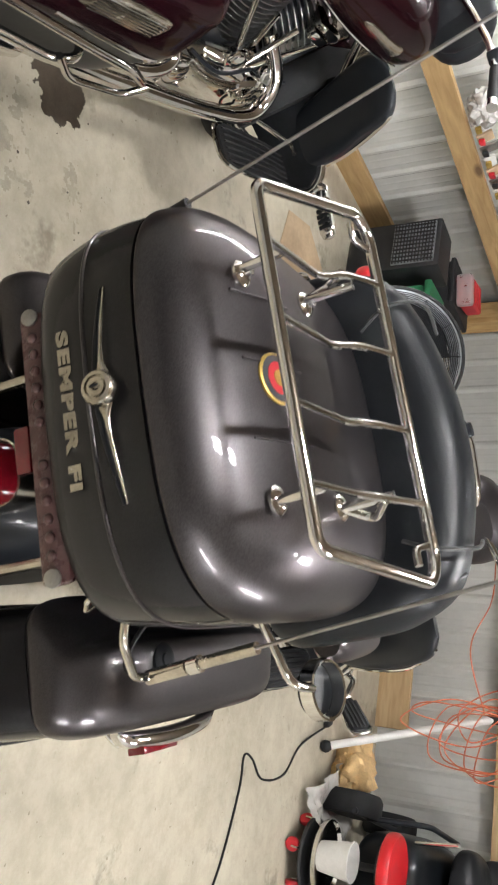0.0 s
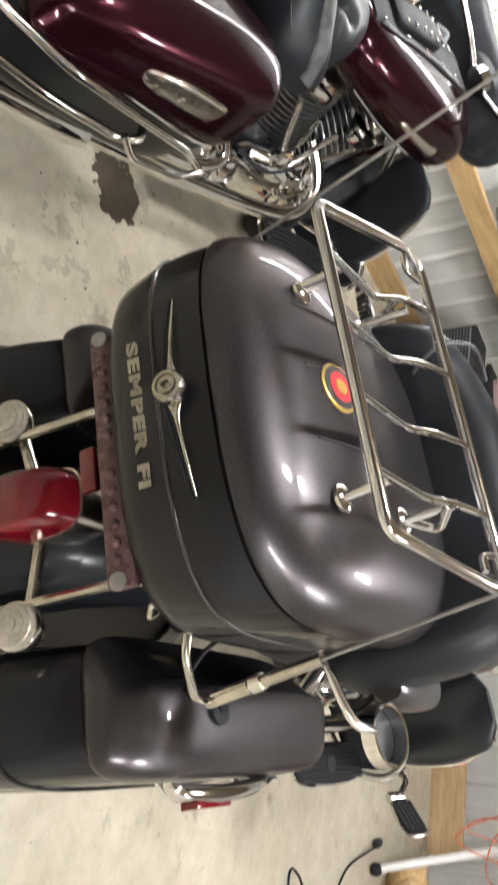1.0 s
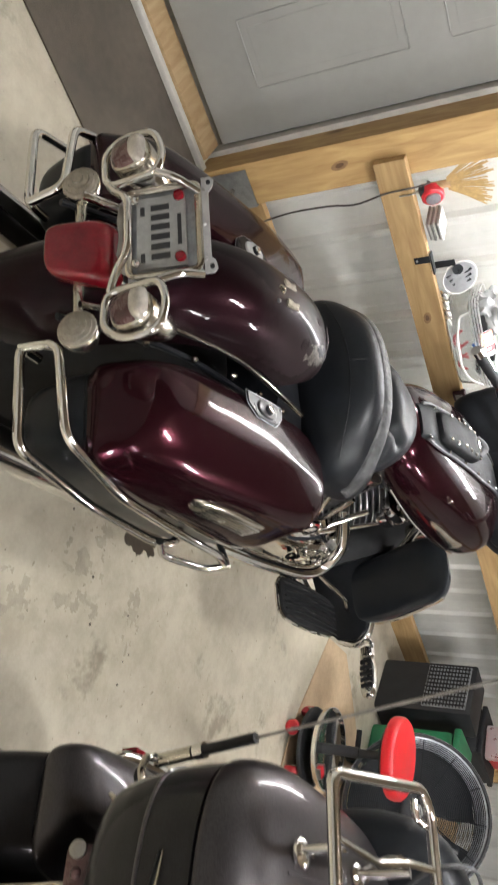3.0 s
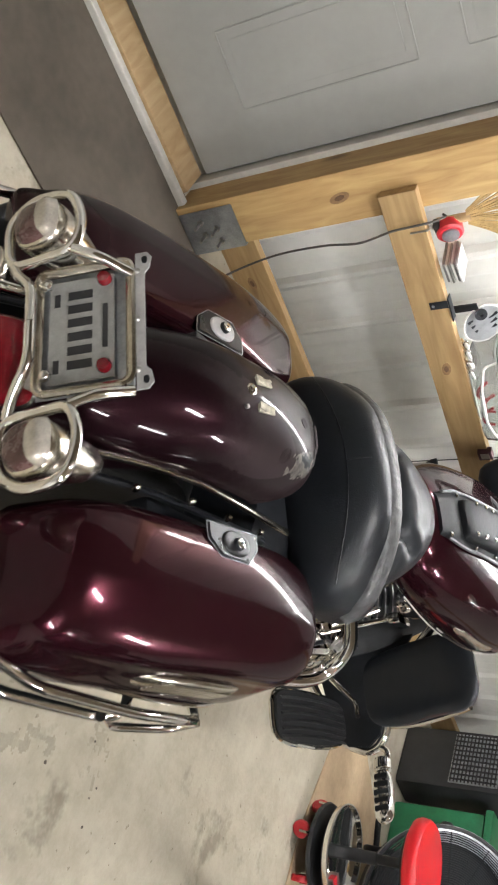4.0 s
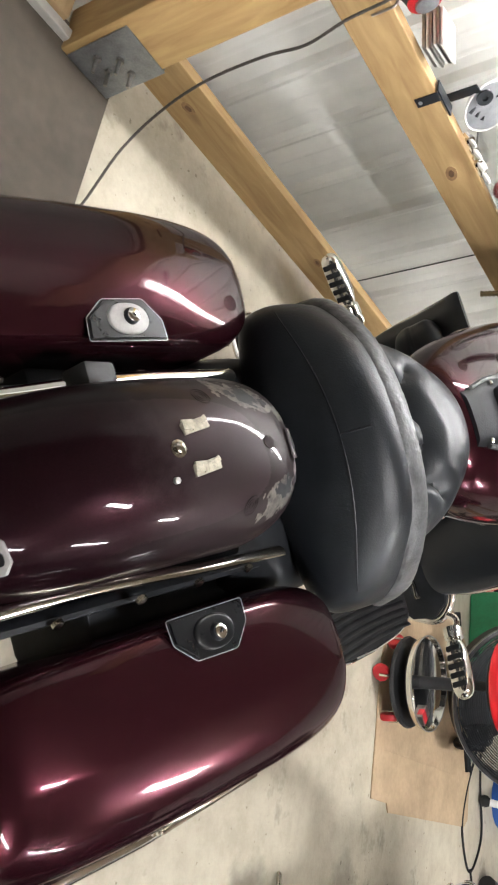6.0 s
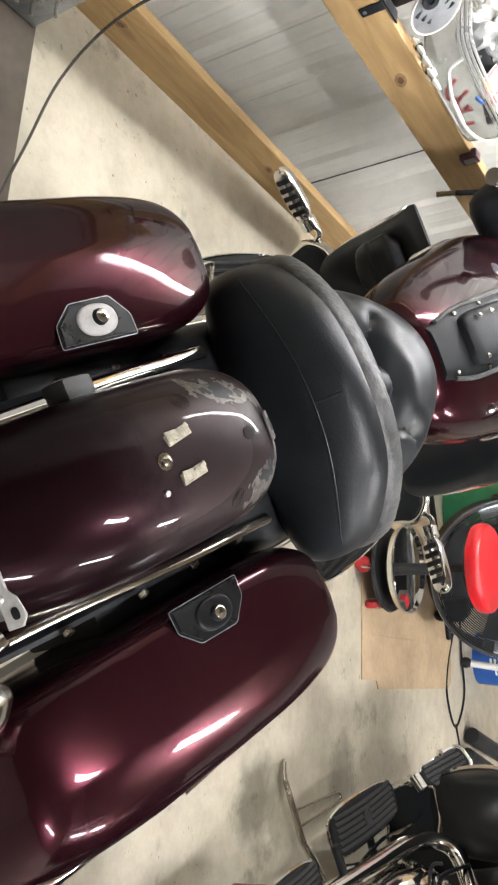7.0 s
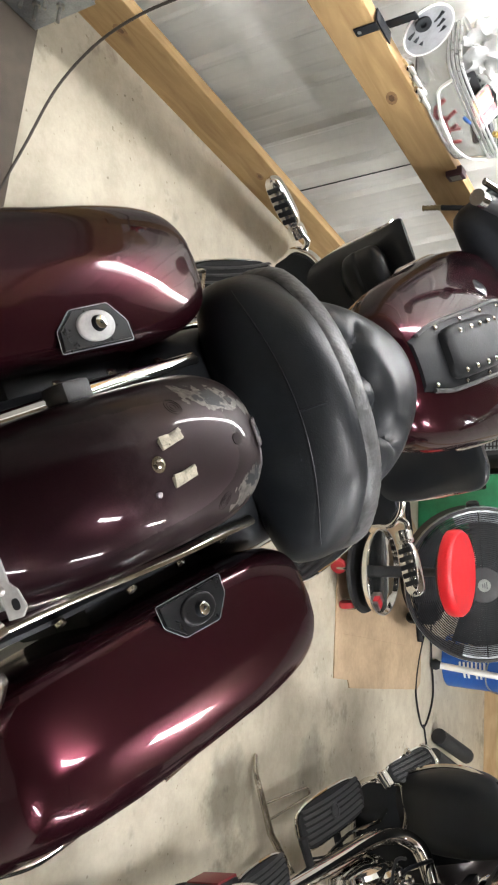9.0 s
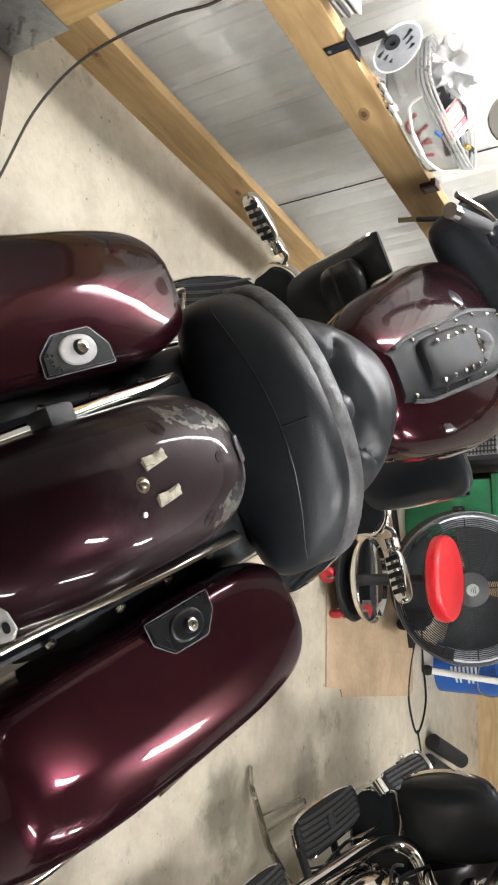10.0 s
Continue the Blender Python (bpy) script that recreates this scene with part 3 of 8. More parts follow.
# ---- motorcycle parts common to both ----
def wheel(parent, y, r, width, name="wheel", turn=0.0):
    hub = new(name)
    hub.parent = parent
    hub.matrix_basis = pose(0, y, r, 0, 0, turn)
    prof = [(r - 0.10, -width * 0.42), (r - 0.05, -width * 0.5), (r - 0.015, -width * 0.42), (r, -width * 0.15), (r, width * 0.15), (r - 0.015, width * 0.42), (r - 0.05, width * 0.5), (r - 0.10, width * 0.42)]
    part("tyre", lathe(prof, 40, pose(0, 0, 0, 0, 90, 0)), RUBBER, hub, "worn black tyre")
    part("rim", lathe([(0.05, -0.06), (0.05, 0.06), (r - 0.12, 0.02), (r - 0.085, 0.05), (r - 0.085, -0.05), (r - 0.12, -0.02)], 32, pose(0, 0, 0, 0, 90, 0)), CHROME_DULL, hub, "chrome rim")
    return hub


def finned_cylinder(parent, base, top, r, fins):
    b, t = Vector(base), Vector(top)
    d = t - b
    frame_ = aim(b, d)
    cyl = part("cylinder", lathe([(r * 0.72, 0), (r * 0.72, d.length)], 20, frame_), BLACK_SATIN, parent, "black finned engine cylinder")
    for k in range(fins):
        z = d.length * (k + 0.5) / fins
        part("fin", lathe([(r * 0.6, z - 0.0035), (r, z - 0.0022), (r, z + 0.0022), (r * 0.6, z + 0.0035)], 22, frame_), FIN_METAL, cyl, "bright-edged cooling fin")
    part("cylinder_head", lathe([(r * 0.85, d.length), (r * 0.98, d.length + 0.01), (r * 0.98, d.length + 0.05), (r * 0.7, d.length + 0.075)], 20, frame_), CHROME_DULL, parent, "chrome cylinder head")


def engine(parent, y0, z0, s=1.0, cleaner=True, bore=0.098, rise=0.30):
    """A V-twin with chrome covers."""
    part("crankcase", smooth_box(0.13, 0.22 * s, 0.13, (0, y0, z0), 3.2), BLACK_SATIN, parent, "black crankcase")
    for dy in (-0.13, 0.13):
        finned_cylinder(parent, (0, y0 + dy * 0.5, z0 + 0.08), (0, y0 + dy * 1.45, z0 + rise), bore, 13)
    for side in (-1, 1):
        part("primary_cover", loft([(y0 - 0.22, side * 0.15, z0, 0.03, 0.07, 2.2), (y0 - 0.1, side * 0.165, z0, 0.05, 0.105, 2.4), (y0 + 0.08, side * 0.165, z0 - 0.01, 0.05, 0.095, 2.4), (y0 + 0.2, side * 0.15, z0 - 0.01, 0.03, 0.06, 2.2)], "y", 24, 16), CHROME, parent, "polished chrome engine cover")
        part("round_cover", lathe([(0.085, 0), (0.085, 0.014), (0.07, 0.026), (0.05, 0.024), (0.03, 0.034)], 26, aim((side * 0.195, y0 + 0.05, z0 + 0.02), (side, 0, 0))), CHROME, parent, "round chrome cover")
        for k in range(7):
            a = 2 * math.pi * k / 7
            part("cover_bolt", lathe([(0.007, 0), (0.007, 0.008), (0.003, 0.009)], 6, aim((side * 0.208, y0 + 0.05 + 0.074 * math.cos(a), z0 + 0.02 + 0.074 * math.sin(a)), (side, 0, 0))), STEEL, parent)
    if cleaner:
        part("air_cleaner", loft([(0.12, y0, z0 + 0.24, 0.05, 0.05, 2.4), (0.15, y0, z0 + 0.24, 0.085, 0.075, 2.6), (0.20, y0, z0 + 0.24, 0.085, 0.075, 2.6), (0.225, y0, z0 + 0.24, 0.05, 0.045, 2.4)], "x", 26, 14), CHROME_DULL, parent, "chrome air cleaner")
    for k in range(5):
        part("linkage", tube([(0.17, y0 - 0.24 + 0.03 * k, z0 - 0.05 + 0.05 * (k % 3)), (0.20, y0 - 0.1 + 0.05 * k, z0 + 0.07 * (k % 2))], 0.008, 8), CHROME, parent)


def engine_dress(parent, side, y0, z0, top, seed, rods=True):
    """Chrome covers, tubes, bolts and hoses on one side of an engine."""
    rng = random.Random(seed)
    for dy, dz, r in ((-0.19, -0.04, 0.062), (0.19, -0.03, 0.055), (-0.07, 0.10, 0.045)):
        prof = [(r, 0), (r, 0.020), (r * 0.9, 0.028), (r * 0.86, 0.024), (r * 0.6, 0.024), (r * 0.55, 0.032), (r * 0.2, 0.036)]
        part("chrome_cap", lathe(prof, 24, aim((side * 0.165, y0 + dy, z0 + dz), (side, 0.1 * dy, 0.25))), CHROME, parent, "round chrome engine cap")
    for dy in (-0.035, -0.012, 0.012, 0.035) if rods else ():
        foot, head = Vector((side * 0.165, y0 + dy, z0 + 0.08)), Vector((side * 0.12, y0 + dy * 6.0, top - 0.02))
        part("pushrod_tube", tube([foot, head], 0.0105, 10), CHROME, parent, "chrome pushrod tube")
    for dy in (-0.19, 0.19):
        part("rocker_cover", loft([(y0 + dy - 0.075, side * 0.07, top + 0.03, 0.03, 0.012, 2.4), (y0 + dy - 0.055, side * 0.075, top + 0.035, 0.055, 0.03, 3), (y0 + dy + 0.055, side * 0.075, top + 0.035, 0.055, 0.03, 3), (y0 + dy + 0.075, side * 0.07, top + 0.03, 0.03, 0.012, 2.4)], "y", 22, 14), CHROME, parent, "chrome rocker cover")
        for a in (-0.04, 0.04):
            part("cover_bolt", lathe([(0.009, 0), (0.009, 0.010), (0.004, 0.012)], 6, aim((side * 0.10, y0 + dy + a, top + 0.058), (side * 0.3, 0, 1))), STEEL, parent)
    part("cylinder_strap", block((0.03, 0.10, 0.035), (side * 0.16, y0 + 0.08, top + 0.03), 0.008, None), CHROME, parent, "chrome bracket")
    for k in range(16):
        a = (side * rng.uniform(0.155, 0.20), y0 + rng.uniform(-0.30, 0.26), z0 + rng.uniform(-0.10, 0.16))
        r = rng.uniform(0.008, 0.017)
        part("fitting", lathe([(r * 1.3, 0), (r * 1.3, r * 0.5), (r, r * 0.6), (r, r * 1.6), (r * 0.4, r * 1.9)], 8, aim(a, (side, rng.uniform(-0.5, 0.5), rng.uniform(0, 0.8)))), CHROME if k % 3 else STEEL, parent)
    for k in range(7):
        a = Vector((side * rng.uniform(0.15, 0.19), y0 + rng.uniform(-0.30, 0.1), z0 + rng.uniform(-0.08, 0.1)))
        b = a + Vector((side * 0.02, rng.uniform(0.10, 0.24), rng.uniform(-0.05, 0.14)))
        part("hose", tube([a, (a + b) / 2 + Vector((side * rng.uniform(0.01, 0.035), 0, rng.uniform(-0.03, 0.04))), b], rng.uniform(0.005, 0.009), 8, 6), CHROME if k % 2 else BLACK_GLOSS, parent)


def floorboard(parent, x, y, z, w, l, label="chrome-edged footboard with a ribbed rubber pad", tilt=0, emblem=False):
    fb = new("footboard")
    fb.parent = parent
    fb.matrix_basis = pose(x, y, z, tilt, 0, 0)
    tagged(fb, label)
    side = 1 if x > 0 else -1
    out = [(w * 0.5 * (p if p * side < 0 else p * (1 - (0.22 if q > 0 else 0.05) * q * q)), l * 0.5 * q) for p, q in oval(1, 1, 4.5, 36)]
    part("tray", plate(out, 0.012, pose(0, 0, -0.010), 0.003), CHROME_DULL, fb, "chrome tray under the pad")
    part("rim", bar([(a, b, -0.001) for a, b in out], 0.0058, 0.0, True, 8), CHROME, fb, "thick chrome rim")
    pad = part("pad", plate([(a * 0.93, b * 0.96) for a, b in out], 0.008, pose(0, 0, 0.002), 0.002), RUBBER, fb, "ribbed rubber pad")
    for k in range(6):
        bow = [(w * ((k - 2.5) * 0.135 + side * 0.05 * (v * v - 0.3)), l * 0.43 * v, 0.0115) for v in np.linspace(-1, 1, 9)]
        part("rib", tube(bow, w * 0.052, 6, 0, flat=0.35), WORN_PAD, pad, "grey worn rib")
    if emblem:
        part("emblem", lathe([(0.026, 0.013), (0.026, 0.0165), (0.021, 0.0175), (0.019, 0.0155), (0.003, 0.0155)], 26), WORN_PAD, pad, "round moulded emblem")
    return fb


def peg_pad(parent, a, b, across):
    """A flat highway peg: a chrome body with a ribbed rubber face, from its joint to its end."""
    a, b, across = Vector(a), Vector(b), Vector(across)
    y = (b - a).normalized()
    z = across.cross(y).normalized()
    x = y.cross(z)
    peg = new("foot_peg")
    peg.parent = parent
    peg.matrix_basis = Matrix(((x.x, y.x, z.x, a.x), (x.y, y.y, z.y, a.y), (x.z, y.z, z.z, a.z), (0, 0, 0, 1)))
    tagged(peg, "flat chrome highway peg with a ribbed rubber face")
    n, w = (b - a).length, across.length
    out = [(w * 0.5 * p * (0.80 + 0.20 * min(1, max(0, 0.5 + q))), n * 0.5 * (1 + q)) for p, q in oval(1, 1, 4.0, 30)]
    part("body", plate(out, 0.016, pose(0, 0, -0.018), 0.005), CHROME, peg, "chrome body")
    face = part("face", plate([(p * 0.86, n * 0.5 + (q - n * 0.5) * 0.90) for p, q in out], 0.006, pose(0, 0, -0.002), 0.002), RUBBER, peg, "black rubber face")
    for k in range(5):
        part("rib", block((w * 0.085, n * (0.80 - 0.05 * abs(k - 2)), 0.005), ((k - 2) * w * 0.165, n * 0.5, 0.0055), 0.002), WORN_PAD, face)
    part("end_cap", bar([(q[0], q[1], -0.008) for q in out if q[1] > n * 0.86], 0.008, 0.0), CHROME, peg, "rounded chrome end")
    part("knuckle", lathe([(0.016, -0.03), (0.021, -0.026), (0.021, 0.026), (0.016, 0.03)], 18, pose(0, -0.006, -0.01, 0, 90, 0)), CHROME, peg, "chrome knuckle")
    return peg


def foot_peg(parent, a, b, r=0.019):
    """A chrome highway peg with rubber blocks, from its joint to its end."""
    a, b = Vector(a), Vector(b)
    peg = new("foot_peg")
    peg.parent = parent
    peg.matrix_basis = aim(a, b - a)
    tagged(peg, "rounded chrome highway peg with rubber inlays")
    n = (b - a).length
    part("core", loft([(-0.01, 0, 0, r * 0.6, r * 0.6, 2.2), (0.0, 0, 0, r * 0.95, r * 1.0, 2.4), (n * 0.25, 0, 0, r * 1.0, r * 1.35, 2.8), (n * 0.8, 0, 0, r * 1.0, r * 1.3, 2.8), (n, 0, 0, r * 0.85, r * 1.05, 2.4), (n + 0.012, 0, 0, r * 0.4, r * 0.5, 2.2)], "z", 22, 20), CHROME, peg, "rounded chrome body")
    for k in range(5):
        for s in (-1, 1):
            part("rubber_inlay", block((r * 0.5, r * 2.1 * (1 - 0.06 * abs(k - 2)), n * 0.105), (s * r * 0.88, 0, n * (0.14 + 0.175 * k)), 0.003), RUBBER, peg, "black rubber inlay")
    part("clamp", lathe([(r * 1.2, -0.045), (r * 1.2, -0.012), (r * 0.7, -0.006)], 14), CHROME, peg)


def mirror(parent, foot, head, tilt):
    f, h = Vector(foot), Vector(head)
    mr = new("mirror")
    mr.parent = parent
    tagged(mr, "oval chrome mirror on a stalk")
    part("stalk", tube([f, f + (h - f) * 0.45 + Vector((0, 0.03, 0)), h], 0.007, 8, 5), CHROME, mr)
    fr = aim(h + Vector((0, 0, 0.06)), tilt)
    part("shell", loft([(-0.03, 0, 0, 0.03, 0.04, 2.3), (-0.02, 0, 0, 0.055, 0.08, 2.3), (0.0, 0, 0, 0.062, 0.09, 2.3), (0.003, 0, 0, 0.055, 0.084, 2.3)], "z", 26, 12, lambda x, y, z: fr @ Vector((x, y, z))), CHROME, mr)
    part("glass", plate([(0.053 * p, 0.081 * q) for p, q in oval(1, 1, 2.3, 26)], 0.002, fr @ pose(0, 0, 0.0025)), GLASS_MIRROR, mr, "mirror glass")


def turn_signal(parent, at, d, r=0.045, lens=None):
    sig = new("turn_signal")
    sig.parent = parent
    sig.matrix_basis = aim(at, d)
    tagged(sig, "round bullet turn signal with a dusty clear lens")
    part("housing", lathe([(r * 0.2, -r * 1.25), (r * 0.65, -r * 1.0), (r * 0.96, -r * 0.35), (r, 0), (r * 0.96, 0.004)], 26), CHROME_DULL, sig, "aged chrome cup")
    part("lens", lathe([(r * 0.95, 0.0), (r * 0.93, 0.008), (r * 0.8, 0.010), (r * 0.78, 0.014), (r * 0.58, 0.015), (r * 0.56, 0.019), (r * 0.3, 0.020), (r * 0.28, 0.023), (0.002, 0.024)], 26), lens or AMBER_LENS, sig, "dusty ribbed lens")


def skirt_fender(profile, half, drop, mat_, name, parent, label, n=26, thick=0.004):
    """A mudguard: a rounded arch along a profile of (y, z) rows."""
    rows = ease(profile, 40)
    rings = []
    for k, (y, z) in enumerate(rows):
        a, b = rows[max(k - 1, 0)], rows[min(k + 1, len(rows) - 1)]
        d = Vector((0, b[0] - a[0], b[1] - a[1])).normalized()
        up = Vector((1, 0, 0)).cross(d)
        ends = min(1.0, 0.72 + 0.28 * min(k, len(rows) - 1 - k) / 5)
        outer, inner = [], []
        for i in range(n):
            f = -1 + 2 * i / (n - 1)
            x = math.sin(f * math.pi / 2) if abs(f) < 2 else f
            h = drop * (1 - math.sqrt(max(0.0, 1 - min(1, abs(x)) ** 2.6)))
            p = Vector((x * half * ends, y, z)) - up * h
            outer.append(p)
            inner.append(p - up * thick + Vector((-x * thick, 0, 0)))
        rings.append(outer + inner[::-1])
    bm = bmesh.new()
    skin(bm, rings)
    return part(name, bm, mat_, parent, label)


# ---- the burgundy motorcycle; its own frame: y ahead, x to its right, the floor at z = 0 ----
def burgundy_motorcycle():
    bike = thing("motorcycle", pose(-1.065, 1.493, 0, 0, -12.2, 6.1), "burgundy touring motorcycle with a worn rear fender, on its stand", "motorcycle", "parked motorcycles")
    wheel(bike, -0.05, 0.325, 0.15, "rear_wheel")
    wheel(bike, 1.64, 0.325, 0.14, "front_wheel", 24)
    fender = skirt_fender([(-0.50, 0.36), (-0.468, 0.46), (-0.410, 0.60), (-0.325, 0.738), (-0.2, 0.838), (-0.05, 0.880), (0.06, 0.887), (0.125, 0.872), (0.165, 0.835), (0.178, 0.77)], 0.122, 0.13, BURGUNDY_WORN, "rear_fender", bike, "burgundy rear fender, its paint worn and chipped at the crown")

    # what is left of a removed luggage rack: pads, bolts and bare spots
    top = surface(fender)

    def seat_on(x, y, turn=0.0, lift=0.0):
        p, n = top(x, y)
        across = Vector((0, 1, 0)).cross(n).normalized()
        m_ = Matrix((across, n.cross(across), n)).transposed().to_4x4()
        return Matrix.Translation(p + n * lift) @ m_ @ pose(0, 0, 0, 0, 0, turn)

    for px, py, turn in ((-0.027, -0.084, 8), (0.024, -0.082, 10)):
        pad = part("adhesive_pad", block((0.015, 0.042, 0.004), (0, 0, 0.002), 0.0012, seat_on(px, py, turn)), STICKY, fender, "grubby adhesive pad")
        for k in range(3):
            part("foam_shred", block((0.013 - 0.003 * k, 0.018, 0.003), (0.001 * k - 0.001, -0.012 + 0.012 * k, 0.0045), 0.001, seat_on(px, py, turn + 14 * k - 10)), STICKY, pad)
    nut = part("fender_bolt", lathe([(0.0075, 0), (0.0075, 0.006), (0.005, 0.0075), (0.003, 0.008)], 6, seat_on(-0.002, -0.117, 15)), RAIL_METAL, fender, "hexagonal steel nut")
    part("washer", lathe([(0.011, 0), (0.011, 0.0012), (0.008, 0.0016)], 22, seat_on(-0.002, -0.117)), RAIL_METAL, nut, "thin washer ring")
    part("fender_bolt", lathe([(0.004, 0), (0.004, 0.005), (0.002, 0.006)], 8, seat_on(0.034, -0.13)), STEEL, fender, "small screw")
    part("stud_hole", plate([(0.009 * p, 0.012 * q) for p, q in oval(1, 1, 2, 20)], 0.0008, seat_on(0.003, 0.045, 0, 0.0002)), OLD_MARK, fender)
    for px, py in ((-0.067, -0.045), (0.078, 0.0)):
        for r in (0.004, 0.008, 0.012):
            m_ = seat_on(px, py, 0, 0.0002)
            part("ring_mark", tube([m_ @ Vector((r * 1.2 * math.cos(a), r * math.sin(a), 0)) for a in np.linspace(0, 2 * math.pi, 18)[:-1]], 0.0005, 5, 0, True), OLD_MARK, fender)
    tab = part("seat_tab", block((0.042, 0.044, 0.004), (0, 0, 0.0), 0.0015, seat_on(0.004, 0.122, 4, 0.001)), GREY_PRIMER, fender, "dull mounting tab")
    rnd = random.Random(4)
    part("tab_hole", plate([(0.010 * p * rnd.uniform(0.7, 1.25), 0.011 * q * rnd.uniform(0.7, 1.25)) for p, q in oval(1, 1, 2.4, 16)], 0.0008, seat_on(0.004, 0.119, 4, 0.0032)), BLACK_SATIN, tab, "ragged dark hole")

    def ragged(cx, cy, rx, ry, turn, seed, mat_, level, lift, size, name, label):
        """Flaked spots: small scales that lie on the crown, their edge broken up."""
        bm, c, sn = bmesh.new(), math.cos(radians(turn)), math.sin(radians(turn))
        n, rows = int(2.4 * max(rx, ry) / size), {}
        rnd = random.Random(seed)
        for i in range(n + 1):
            for k in range(n + 1):
                u, v = -1.2 + 2.4 * i / n, -1.2 + 2.4 * k / n
                x, y = cx + rx * u * c - ry * v * sn + rnd.uniform(-0.3, 0.3) * size, cy + rx * u * sn + ry * v * c + rnd.uniform(-0.3, 0.3) * size
                p, nor = top(x, y)
                f = u * u + v * v + 0.9 * noise.noise(Vector((x * 60 + seed, y * 60, 1.3))) + 0.7 * noise.noise(Vector((x * 160, y * 160, seed)))
                rows[i, k] = (bm.verts.new(p + nor * lift), f)
        for i in range(n):
            for k in range(n):
                quad = [rows[i, k], rows[i + 1, k], rows[i + 1, k + 1], rows[i, k + 1]]
                if sum(q[1] for q in quad) / 4 < level:
                    bm.faces.new([q[0] for q in quad])
        bmesh.ops.delete(bm, geom=[v for v in bm.verts if not v.link_faces], context="VERTS")
        part(name, bm, mat_, fender, label)

    bare = "ragged patch of bare metal where the paint has flaked off"
    ragged(-0.067, 0.030, 0.022, 0.060, -22, 3, BARE_METAL, 0.75, 0.0009, 0.0025, "paint_chip", bare)
    ragged(-0.064, 0.030, 0.018, 0.052, -22, 9, BLACK_SATIN, 0.30, 0.0015, 0.002, "paint_flake", "dark curled flakes of paint")
    ragged(-0.036, 0.105, 0.012, 0.024, -35, 5, BARE_METAL, 0.7, 0.0009, 0.0025, "paint_chip", bare)
    ragged(-0.036, 0.105, 0.012, 0.022, -35, 13, BLACK_SATIN, 0.12, 0.0015, 0.002, "paint_flake", "dark curled flakes of paint")
    ragged(0.070, 0.068, 0.024, 0.042, 25, 21, BARE_METAL, 0.85, 0.0009, 0.0025, "paint_chip", bare)
    ragged(0.066, 0.068, 0.022, 0.042, 25, 31, BLACK_SATIN, 0.22, 0.0015, 0.002, "paint_flake", "dark curled flakes of paint")
    ragged(0.042, 0.118, 0.016, 0.018, 10, 41, GREY_PRIMER, 0.8, 0.0009, 0.0025, "paint_chip", "grey primer under flaked paint")
    for fx, fy, fa, fb, turn, seed in ((-0.070, 0.022, 0.007, 0.011, 20, 61), (-0.060, 0.048, 0.006, 0.012, -30, 62), (-0.052, 0.070, 0.005, 0.009, 10, 63), (-0.036, 0.108, 0.005, 0.008, 60, 64), (0.066, 0.085, 0.006, 0.010, -20, 65)):
        ragged(fx, fy, fa, fb, turn, seed, BLACK_SATIN, 0.8, 0.0016, 0.0025, "paint_chip", "dark flake of old paint")
    ragged(0.05, 0.112, 0.014, 0.016, 10, 47, BLACK_SATIN, 0.05, 0.0015, 0.002, "paint_flake", "dark curled flakes of paint")

    # saddlebags
    def saddlebag(parent, s):
        bag = new("saddlebag")
        bag.parent = parent
        tagged(bag, "burgundy hard saddlebag with a lockable lid")

        def sway(x, y, z):
            """The lid is crowned across, falls to the rear, and its nose is drawn out."""
            up = max(0.0, min(1.0, (z - 0.48) / 0.32))
            up = up * up * (3 - 2 * up)
            u = 0.12 - y
            v = max(0.0, min(1.0, (x - 0.19) / 0.25))
            fall = 0.22 * 0.5 * (u + math.sqrt(u * u + 0.01)) + 0.9 * max(0.0, -y - 0.20) ** 2 - 0.050 * v * (1 - v) + 0.20 * max(0.0, x - 0.33)
            taper = 1 - 0.24 * max(0.0, -y - 0.14)
            slim = max(0.0, min(1.0, (z - 0.60) / 0.14))
            xx = 0.186 + (x - 0.19) * taper * (1 - 0.040 * slim)
            nose = max(0.0, min(1.0, (y - 0.12) / 0.19)) ** 2
            xx += nose * 0.022 * max(0.0, 0.43 - xx) / 0.25
            drop = max(0.0, min(1.0, (z - 0.50) / 0.22))
            return (s * xx, y, z - up * fall - 0.012 * drop)

        yc, hy = (-0.038, 0.330) if s > 0 else (-0.031, 0.337)
        part("body", loft([(0.355, 0.305, yc - 0.02, 0.05, 0.25, 4), (0.365, 0.306, yc - 0.02, 0.085, 0.29, 4), (0.40, 0.308, yc - 0.02, 0.103, 0.318, 4.5), (0.46, 0.312, yc - 0.016, 0.110, 0.330, 5), (0.51, 0.316, yc - 0.008, 0.117, 0.334, 5.4), (0.545, 0.319, yc, 0.123, 0.330, 5.6)], "z", 56, 22, sway), BURGUNDY_DARK, bag, "dark burgundy saddlebag body")
        lid = part("lid", loft([(0.55, 0.319, yc, 0.128, hy - 0.003, 5.6), (0.60, 0.319, yc, 0.131, hy, 7), (0.66, 0.318, yc + 0.004, 0.130, hy - 0.003, 7), (0.712, 0.316, yc + 0.010, 0.128, hy - 0.009, 7), (0.742, 0.316, yc + 0.014, 0.127, hy - 0.016, 7), (0.762, 0.314, yc + 0.016, 0.122, hy - 0.024, 6), (0.775, 0.309, yc + 0.016, 0.113, hy - 0.035, 5.6), (0.783, 0.302, yc + 0.016, 0.100, hy - 0.050, 5.2), (0.787, 0.292, yc + 0.016, 0.082, hy - 0.075, 4.8), (0.789, 0.275, yc + 0.01, 0.052, hy - 0.13, 4.2), (0.790, 0.255, yc, 0.016, hy - 0.25, 3.2)], "z", 96, 72, sway), BURGUNDY, bag, "glossy burgundy saddlebag lid")
